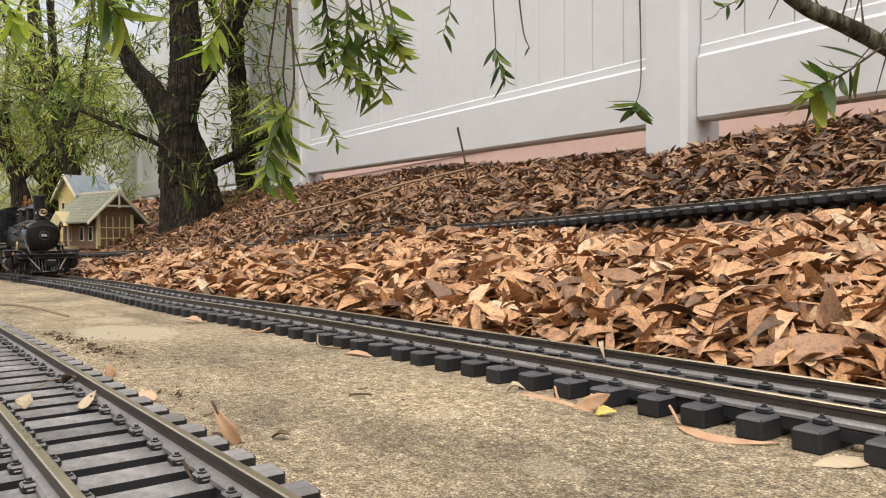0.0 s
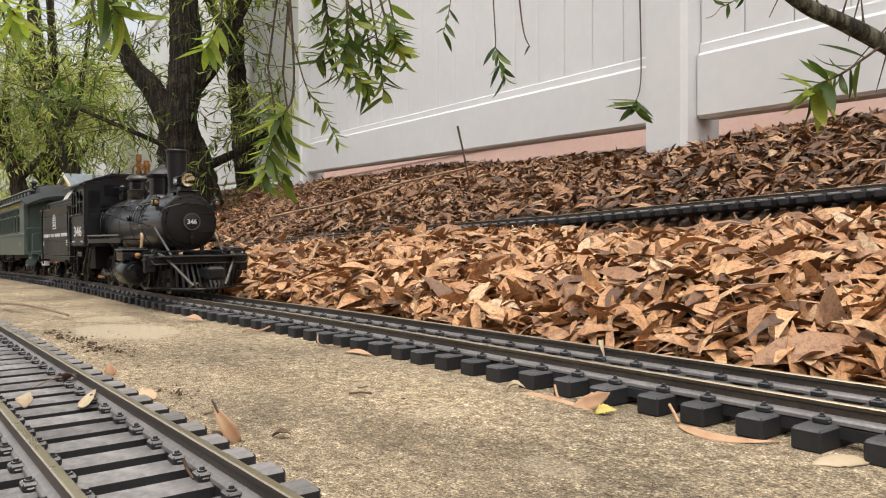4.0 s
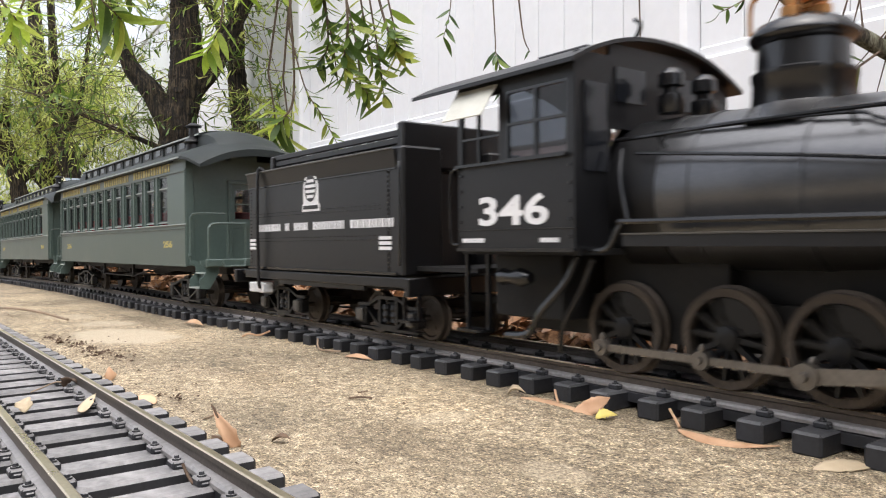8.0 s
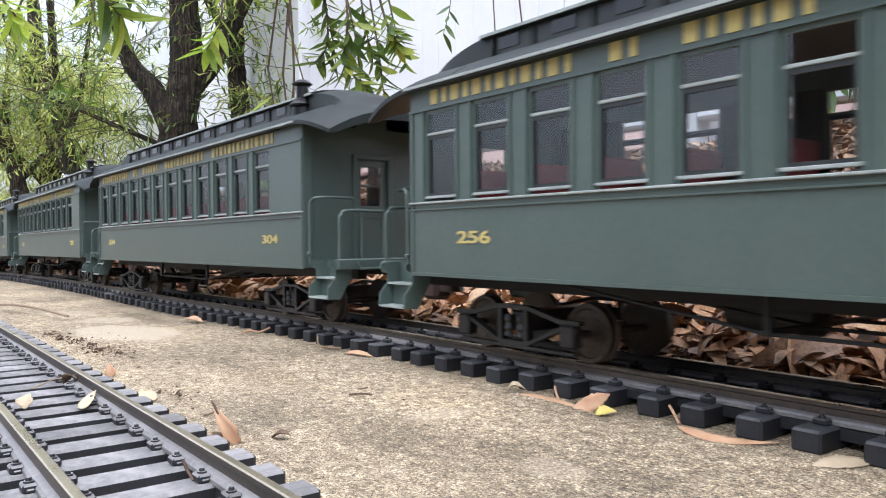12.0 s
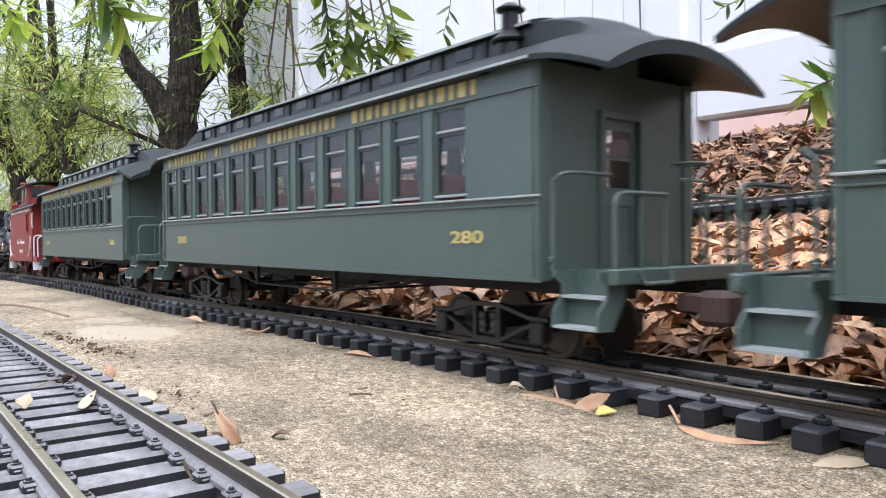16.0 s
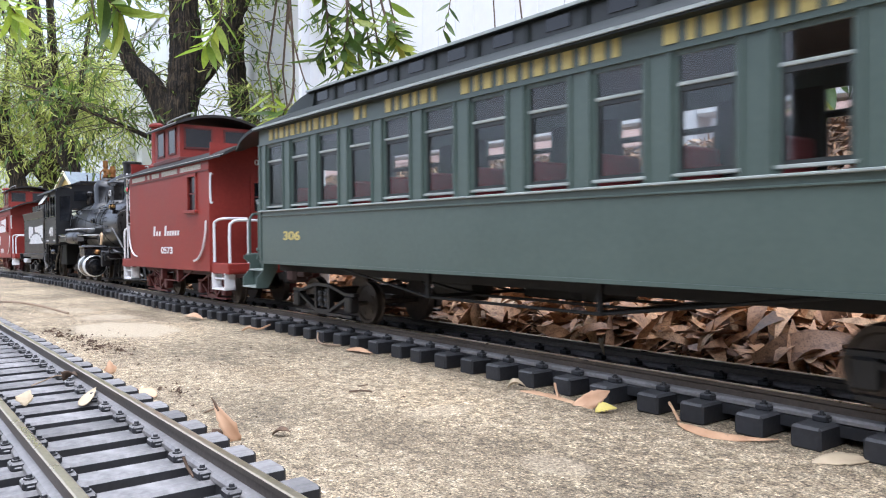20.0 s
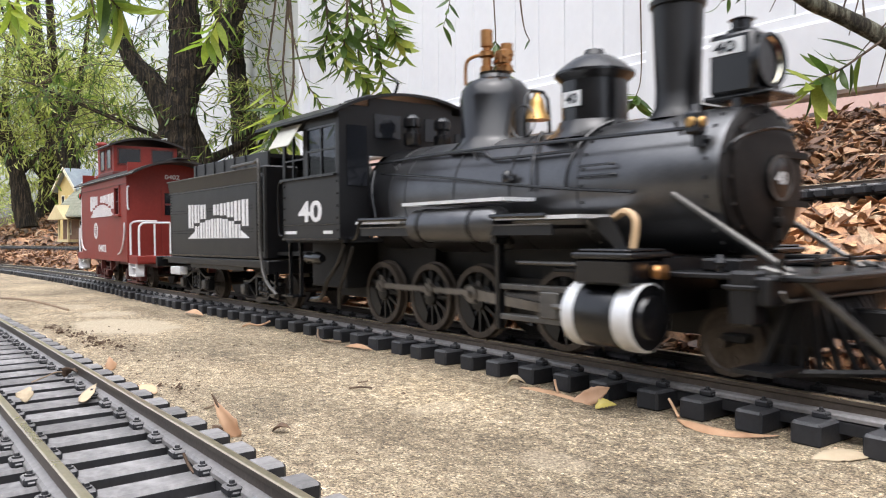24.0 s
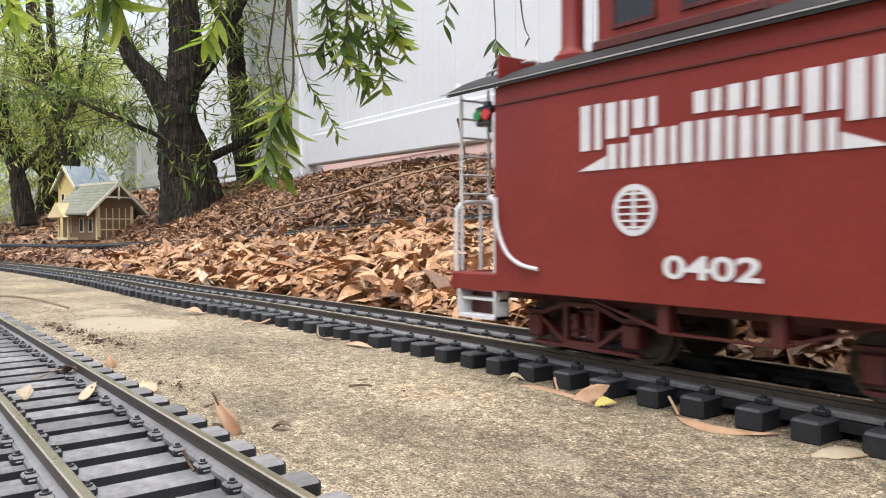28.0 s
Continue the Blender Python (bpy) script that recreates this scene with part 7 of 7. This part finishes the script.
        s.lathe([(.0056, y2 - side * .0004), (.0056, y2 + side * .0036)], (0, 0, 0), "y", 18).lathe([(.0036, y2 - side * .0004), (.0036, y2 + side * .0032)], (L, 0, 0), "y", 14)
        s.lathe([(.0022, y2 + side * .0036), (.0022, y2 + side * .0066)], (0, 0, 0), "y", 8)
        rod = part("main_rod", s, ROD, car, "heavy steel main rod", smooth=True)
        RODS.append(("main", rod, car, axles[2], turn, side))
        yy = sorted((side * .0400, side * .0600))
        s = Shape().box(-.007, .007, *sorted((side * .0535, side * .0635)), -.0072, .0072, .0008).box(-.004, .004, *yy, -.003, .003).lathe([(.0014, .004), (.0014, .045)], (0, side * .0640, 0), "x", 8)
        ch = part("crosshead", s, STEEL, car, "steel crosshead and piston rod")
        RODS.append(("cross", ch, car, axles[2], turn, side))
    # pilot truck, beam, cowcatcher
    pt = part("pilot_truck", Shape().box(.270, .322, -.006, .006, .016, .024, .001).box(.290, .302, -.034, .034, .017, .021, .0008), UNDER, car)
    wheelset(pt, .291, .0165, .0165, car)
    part("pilot_beam", Shape().box(.318, .330, -.0635, .0635, .0375, .0495, .0010), BLACK_FLAT, car)
    for side in (-1, 1):
        part("beam_step", Shape().box(.313, .324, *sorted((side * .053, side * .0660)), .0290, .0520, .0014).box(.3115, .3255, *sorted((side * .052, side * .0670)), .0440, .0462, .0006), BLACK_FLAT, car)
        part("foot_board", Shape().box(.314, .332, *sorted((side * .040, side * .0640)), .0095, .0115), BLACK_FLAT, car)
    part("deck_rail", Shape().tube([(.3325, -.060, .0555), (.3325, .060, .0555)], .0010, 6), BLACK, car)
    for y in (-.058, -.03, 0.0, .03, .058):
        part("rail_stanchion", Shape().tube([(.3325, y, .0480), (.3325, y, .0555)], .0010, 6).lathe([(.0018, .054), (.0018, .057)], (.3325, y, 0), "z", 8), BLACK, car)
    cow = part("cowcatcher", Shape().tube([(.318, -.050, .0085), (.352, -.012, .0080), (.356, 0, .008), (.352, .012, .0080), (.318, .050, .0085)], .0018, 6), BLACK_FLAT, car)
    for k in range(17):
        u = -1 + k / 8
        fx = .356 - .038 * abs(u) ** 1.25
        part("slat", Shape().prism([(.329, .0400), (.332, .0400), (fx + .0015, .0075), (fx - .0015, .0075)], u * .049 - .0013, u * .049 + .0013, "y"), BLACK_FLAT, cow)
    part("front_coupler", Shape().box(.330, .372, -.0055, .0055, .0225, .0335, .001).box(.366, .388, -.0105, .0105, .0205, .0365, .0030), BLACK_FLAT, car, "heavy black coupler")
    return car


RIVET = Shape().box(-.0008, .0008, -.0008, .0008, -.0008, .0008).mesh("rivet", BLACK)


def tender(number, length, second):
    car = empty("tender", None, ("black tender with a white arched emblem" if second else "black tender with white lettering and coal boards"), "tender", "tenders of the train")
    L, W, Z1 = length, .056, (.130 if second else .1335)
    part("tank", Shape().box(-L, -.012, -W, W, .046, Z1 - .012, .0016), BLACK_FLAT, car)
    for y0, y1 in ((-W, -.022), (.022, W)):
        part("tank_leg", Shape().box(-.012, .006, y0, y1, .046, Z1 + .002, .0016), BLACK_FLAT, car)
    for side in (-1, 1):
        y = side * W
        flare = [(y, Z1 - .013), (y + side * .0022, Z1), (y + side * .0008, Z1), (y - side * .0016, Z1 - .013)]
        part("flared_top", Shape().prism(flare, -L, -.002), BLACK_FLAT, car)
        part("top_rail", Shape().tube([(-L, y + side * .0028, Z1 + .0006), (-.004, y + side * .0028, Z1 + .0006)], .0008, 6), STEEL, car, "thin polished edge rail")
        part("seam_rail", Shape().box(-L, -.002, *sorted((y, y + side * .0008)), Z1 - .0135, Z1 - .0125).box(-L, -.002, *sorted((y, y + side * .0012)), .0470, .0490), BLACK, car)
        for z in (.0715, .0935):
            for row in (0, .0028):
                s = Shape()
                for k in range(34):
                    x = -L + .012 + k * (L - .03) / 34
                    s.box(x, x + .0032, y - .0004, y + .0004, z + row, z + row + .0005)
                part("rivet_row", s, BLACK, car)
        s = Shape()
        for k in range(22):
            s.box(-.0125, -.0100, y - .0004, y + .0004, .052 + k * .0032, .0533 + k * .0032)
            s.box(-L + .004, -L + .0065, y - .0004, y + .0004, .052 + k * .0032, .0533 + k * .0032)
        part("rivet_column", s, BLACK, car)
        handrail([(.003, y + side * .0015, .055), (.006, y + side * .003, .060), (.006, y + side * .003, .118), (.003, y + side * .0015, .123)], .0009, BLACK, car)
        handrail([(-L - .0015, side * (W - .004), .056), (-L - .005, side * (W - .004), .06), (-L - .005, side * (W - .004), .118), (-L - .0015, side * (W - .004), .122)], .0009, BLACK, car)
        if not second:
            for k in range(4):
                part("coal_board", Shape().box(-L + .045, -.006, *sorted((side * (W - .006), side * (W - .009))), Z1 - .006 + k * .0053, Z1 - .0014 + k * .0053, .0006), BLACK_FLAT, car)
            handrail([(-L + .032, y + side * .002, .030), (-L + .030, y + side * .0045, .04), (-L + .030, y + side * .0045, Z1 - .004), (-L + .032, y - side * .001, Z1 + .002)], .0016, BLACK_FLAT, car, "hose")
        else:
            handrail([(-.060, y + side * .003, Z1 + .0045), (-.010, y + side * .004, Z1 + .0045), (.002, y + side * .004, Z1), (.003, y + side * .004, .06), (.012, y + side * .004, .03), (.030, y + side * .002, .016)], .0016, STEEL, car, "hose", 6, "grey hose along the tank edge")
            part("bunker_side", Shape().box(-L + .055, -.004, *sorted((side * (W - .008), side * (W - .0105))), Z1 - .01, Z1 + .016, .0006), BLACK_FLAT, car)
            for k in range(6):
                part("bunker_rib", Shape().box(-L + .062 + k * .026, -L + .064 + k * .026, *sorted((side * (W - .008), side * (W - .0070))), Z1 - .004, Z1 + .016), BLACK_FLAT, car)
        part("side_sill", Shape().box(-L - .006, .012, *sorted((side * (W - .004), side * (W + .0015))), .0385, .0455, .0006), BLACK_FLAT, car)
        part("truss", Shape().box(-L + .055, -.05, *sorted((side * (W - .006), side * (W - .003))), .0345, .0385), BLACK_FLAT, car)
        part("step_box", Shape().box(-L + .006, -L + .036, *sorted((side * (W - .007), side * (W + .003))), .0255, .0345, .0008), SILVER, car, "bright silver-painted step box")
    part("tank_top", Shape().box(-L, -.012, -W, W, Z1 - .013, Z1 - .010), BLACK_FLAT, car)
    if second:
        part("hatch", Shape().lathe([(.0, -.001), (.015, 0), (.0165, .002), (.0165, .026), (.015, .028), (.0, .029)], (-L + .022, 0, Z1 + .003), "x", 28), BLACK_FLAT, car, "round black fuel hatch", smooth=True)
        part("bunker_top", Shape().box(-L + .055, -.004, -W + .010, W - .010, Z1 + .010, Z1 + .0135), BLACK_FLAT, car)
        handrail([(-L + .003, -.02, Z1 - .01), (-L + .003, -.02, Z1 + .008), (-L + .010, -.02, Z1 + .012), (-L + .016, -.02, Z1 + .006)], .0016, BLACK, car, "pipe_bend")
    else:
        part("bulkhead", Shape().box(-.010, -.002, -W + .006, W - .006, Z1 - .012, Z1 + .020, .0012), BLACK_FLAT, car)
        part("bulkhead", Shape().box(-L + .038, -L + .045, -W + .004, W - .004, Z1 - .012, Z1 + .014, .0012), BLACK_FLAT, car)
        drum = part("hatch", Shape().lathe([(.0, -.001), (.0145, 0), (.0165, .002), (.0165, .026), (.015, .028), (.0, .029)], (-L + .006, -.020, Z1 + .004), "x", 28), BLACK_FLAT, car, "round black drum hatch", smooth=True)
        for k in range(10):
            a = k * math.pi / 5
            part("rivet", RIVET, None, drum).matrix_basis = pose(-L + .034, -.020 + .0135 * math.cos(a), Z1 + .004 + .0135 * math.sin(a))
        random.seed(3)
        s = Shape()
        for _ in range(220):
            x, y2 = random.uniform(-L + .05, -.014), random.uniform(-.043, .043)
            z = Z1 + .001 + .012 * (1 - (y2 / .05) ** 2) + random.uniform(-.003, .003)
            r = random.uniform(.003, .006)
            s.box(x - r, x + r, y2 - r * .8, y2 + r * .8, z - r * .7, z + r * .7, r * .4)
        part("coal_load", s, BLACK, car, "heap of glossy black coal")["kind"] = "stuff"
    part("underframe", Shape().box(-L - .006, .012, -.03, .03, .034, .0455), UNDER, car)
    deck = .044 if second else .028
    part("rear_deck", Shape().box(-L - deck, -L - .006, -.054, .054, .0415, .0455, .0006), BLACK, car)
    part("tool_box", Shape().box(-L - .022, -L - .002, -.030, .030, .0455, .0585, .001), BLACK_FLAT, car)
    for x in (-L - deck, .012):
        part("end_beam", Shape().box(x - .003, x + .003, -.0585, .0585, .033, .0455, .0008), BLACK_FLAT, car)
    part("coupler", Shape().box(-L - deck - .020, -L - deck, -.004, .004, .026, .034, .001).box(-L - deck - .028, -L - deck - .018, -.006, .006, .023, .037, .002), UNDER, car)
    part("drawbar", Shape().box(.012, .075, -.008, .008, .028, .033), UNDER, car)
    part("front_deck", Shape().box(.006, .07, -.045, .045, .050, .053), UNDER, car)
    for side in (-1, 1):
        part("tender_step", Shape().box(.000, .018, *sorted((side * .046, side * .060)), .016, .0175).box(.000, .0015, *sorted((side * .05, side * .053)), .017, .035).box(.0165, .018, *sorted((side * .05, side * .053)), .017, .035), BLACK, car)
    for x in (-.036, -L + .040):
        t = truck(car, x, .066, .0160, BLACK_FLAT, .0365)
        for dx in (-.033, .033):
            for side in (-1, 1):
                part("journal_lid", Shape().box(x + dx - .0045, x + dx + .0045, *sorted((side * .0430, side * .0465)), .0105, .0205, .001), STEEL, t, "worn steel journal lid")
    y = -W - .0004
    if second:
        arch_emblem(-.187, -.028, .066, .103, y, car)
    else:
        frames_row("lettering_block", -.229, -.004, .0805, y, (6, 1, 3, 6, 7), .0062, WHITE, car)
        sx, sz = -.1245, .0955
        s = Shape()
        out = [(math.cos(a) * .0125, .0175 + math.sin(a) * .0145) for a in [math.pi * k / 12 for k in range(13)]] + [(-.0125, .006), (-.0145, .006), (-.0145, 0), (.0145, 0), (.0145, .006), (.0125, .006)]
        s.prism([(sx + u, sz + v) for u, v in out], y - .0001, y + .0004, "y")
        em = part("shield_emblem", s, WHITE, car, "white arched shield emblem")
        part("shield_field", Shape().prism([(sx + .0098 * math.cos(a), sz + .0185 + .0108 * math.sin(a)) for a in [math.pi * k / 12 for k in range(24)]], y - .0003, y, "y"), BLACK_FLAT, em)
        part("shield_bar", Shape().box(sx - .0125, sx + .0125, y - .0003, y, sz + .0018, sz + .0048), BLACK_FLAT, em)
        for z0, h in ((.0108, .0055), (.0150, .0080), (.0192, .0085), (.0234, .0062)):
            part("shield_bar", Shape().box(sx - h, sx + h, y - .0005, y - .0002, sz + z0, sz + z0 + .0024), WHITE, em)
        for x in (-.236, -.016):
            s = Shape()
            for k in range(3):
                s.box(x - .0075, x + .0075, y - .0001, y + .0004, .0645 + k * .0036, .0668 + k * .0036)
            part("small_print", s, WHITE, car)
    return car


# ---- the station model ----
def station():
    t = empty("model_station", None, "cream and yellow two-storey model railway station", "model building")
    CREAM_W = paint("cream_boards", (0.62, 0.5, 0.26), (0.72, 0.6, 0.35), 120, 0.7, bump=0.1)
    YELL = paint("yellow_boards", (0.56, 0.42, 0.15), (0.64, 0.5, 0.22), 120, 0.7, bump=0.1)
    TRIM = paint("pale_trim", (0.7, 0.64, 0.48), (0.8, 0.74, 0.58), 120, 0.6)
    SHING = paint("grey_green_shingles", (0.2, 0.21, 0.16), (0.33, 0.33, 0.25), 90, 0.85, bump=0.3, coarse=30)
    BLUE = paint("blue_grey_shingles", (0.2, 0.24, 0.28), (0.32, 0.37, 0.41), 90, 0.8, bump=0.3, coarse=30)
    BROWN = paint("brown_boards", (0.16, 0.09, 0.05), (0.25, 0.15, 0.09), 90, 0.7, bump=0.1)
    # x runs along the ridge of the main roof, y across, in the model's own frame
    part("wall", Shape().box(-.02, .30, -.085, .085, 0, .155), BROWN, t)
    part("corner_post", Shape().box(.292, .306, -.092, -.078, 0, .16), CREAM_W, t)
    part("corner_post", Shape().box(.292, .306, .078, .092, 0, .16), CREAM_W, t)
    for k in range(5):
        part("board", Shape().box(.3, .3035, -.078 + k * .0325, -.074 + k * .0325, 0, .15), CREAM_W, t)
    for z in (.045, .095):
        part("board", Shape().box(.3, .3035, -.085, .085, z, z + .006), CREAM_W, t)
    for side in (-1, 1):
        slope = [(0, .262), (side * .150, .118), (side * .150, .124), (0, .270)]
        r = part("roof", Shape().prism(slope, -.03, .335), SHING, t)
        part("barge_board", Shape().prism([(0, .258), (side * .155, .110), (side * .155, .124), (0, .274)], .335, .343), TRIM, r)
        for k in range(9):
            u = .015 + k * .015
            part("shingle_course", Shape().prism([(side * u, .270 - u * .973 + .001), (side * (u + .016), .270 - (u + .016) * .973 + .003), (side * (u + .016), .270 - (u + .016) * .973 - .001), (side * u, .270 - u * .973 - .001)], -.028, .334), SHING, r)
    part("ridge", Shape().box(-.03, .34, -.006, .006, .266, .275), TRIM, t)
    part("gable", Shape().prism([(-.12, .145), (.12, .145), (0, .258)], .296, .301), BROWN, t)
    part("king_post", Shape().box(.336, .342, -.004, .004, .19, .262).box(.336, .342, -.06, .06, .196, .203), TRIM, t)
    # upper storey behind, crosswise
    part("upper_wall", Shape().box(-.21, -.02, -.01, .16, 0, .27).prism([(-.21, .27), (-.02, .27), (-.115, .36)], -.01, .16, "y"), YELL, t)
    for side in (-1, 1):
        s = -.115 + side * 0
        sl = [(s, .362), (s + side * .115, .252), (s + side * .115, .260), (s, .372)]
        r = part("upper_roof", Shape().prism(sl, -.03, .18, "y"), BLUE, t)
        part("barge_board", Shape().prism([(s, .358), (s + side * .118, .246), (s + side * .118, .260), (s, .375)], -.036, -.03, "y"), TRIM, r)
    for a in (-.155, -.085):
        w = part("window", Shape().box(a - .016, a + .016, -.0135, -.01, .17, .235), TRIM, t)
        part("pane", Shape().box(a - .011, a + .011, -.0145, -.0135, .175, .23), DARK_PANE, w)
    # porch bay with its little roof
    part("porch", Shape().box(.02, .12, -.135, -.085, .0, .012).box(.022, .030, -.132, -.124, 0, .11).box(.110, .118, -.132, -.124, 0, .11), CREAM_W, t)
    part("porch_roof", Shape().prism([(-.085, .152), (-.155, .108), (-.155, .115), (-.085, .160)], .0, .14), SHING, t)
    part("dormer", Shape().prism([(-.01, .108), (.15, .108), (.07, .178)], -.166, -.08, "y"), CREAM_W, t)
    for a in (.045, .16, .24):
        w = part("window", Shape().box(a - .018, a + .018, -.0885, -.085, .035, .105), TRIM, t)
        part("pane", Shape().box(a - .013, a + .013, -.0895, -.0885, .04, .10), DARK_PANE, w)
    return t


st = station()
st.matrix_world = pose(-4.68, 1.005, 0.045, 0, 0, 16) @ Matrix.Scale(1.14, 4)

# ---- make up the train ----
RUN = ((0, 5, 10, 15, 20, 23, 25, 28), (0, 1.275, 2.558, 3.846, 5.132, 5.897, 6.400, 7.153))


def gone(t):
    """How far the train has run after t seconds."""
    return float(np.interp(t, *RUN))


TRAIN = [(locomotive(346, 0, False), -2.304), (tender(346, .247, False), -2.475)]
for k, no in enumerate((256, 304, 280, 306)):
    TRAIN.append((coach(no), -2.859 - 0.7637 * k))
TRAIN += [(caboose("0573", False), -5.898), (locomotive(40, 0, True), -6.640), (tender(40, .246, True), -6.797), (caboose("0402", True), -7.203)]
PHASE = {346: radians(216) - gone(8) / DRIVER_R, 40: radians(309) - gone(25) / DRIVER_R}


def on_track(s):
    g, turn = (dip(s) - dip(s - 0.3)) / 0.3, (main_y(s) - main_y(s - 0.3)) / 0.3
    return pose(s, main_y(s), RAIL_Z + dip(s), 0, -math.degrees(math.atan(g)), math.degrees(math.atan(turn)))


def motions():
    start = {}
    for car, s in TRAIN:
        start[car] = PHASE[40] if "40" in car["label"].split() else PHASE[346]
        walk(car, [(t, on_track(s + gone(t))) for t in [0.5 * i for i in range(57)]])
    for ob, car, rest, r in WHEELS:
        step = 3 if r > 0.02 else 2
        times = [k / FPS for k in range(0, 841, step)]
        walk(ob, [(t, rest @ Matrix.Rotation(start[car] + gone(t) / r, 4, "Y")) for t in times])
    for kind, ob, car, x, turn, side in RODS:
        rows = []
        for k in range(0, 841, 2):
            t = k / FPS
            a = start[car] + turn + gone(t) / DRIVER_R
            px, pz = CRANK * math.sin(a), CRANK * math.cos(a)
            reach = 0.088
            dx = math.sqrt(reach * reach - pz * pz)
            if kind == "side":
                m = Matrix.Translation((px, 0, DRIVER_R + pz))
            elif kind == "main":
                m = Matrix.Translation((x + px, 0, DRIVER_R + pz)) @ Matrix.Rotation(math.atan2(pz, dx), 4, "Y")
            else:
                m = Matrix.Translation((x + px + dx, 0, 0.030))
            rows.append((t, m))
        walk(ob, rows)


motions()
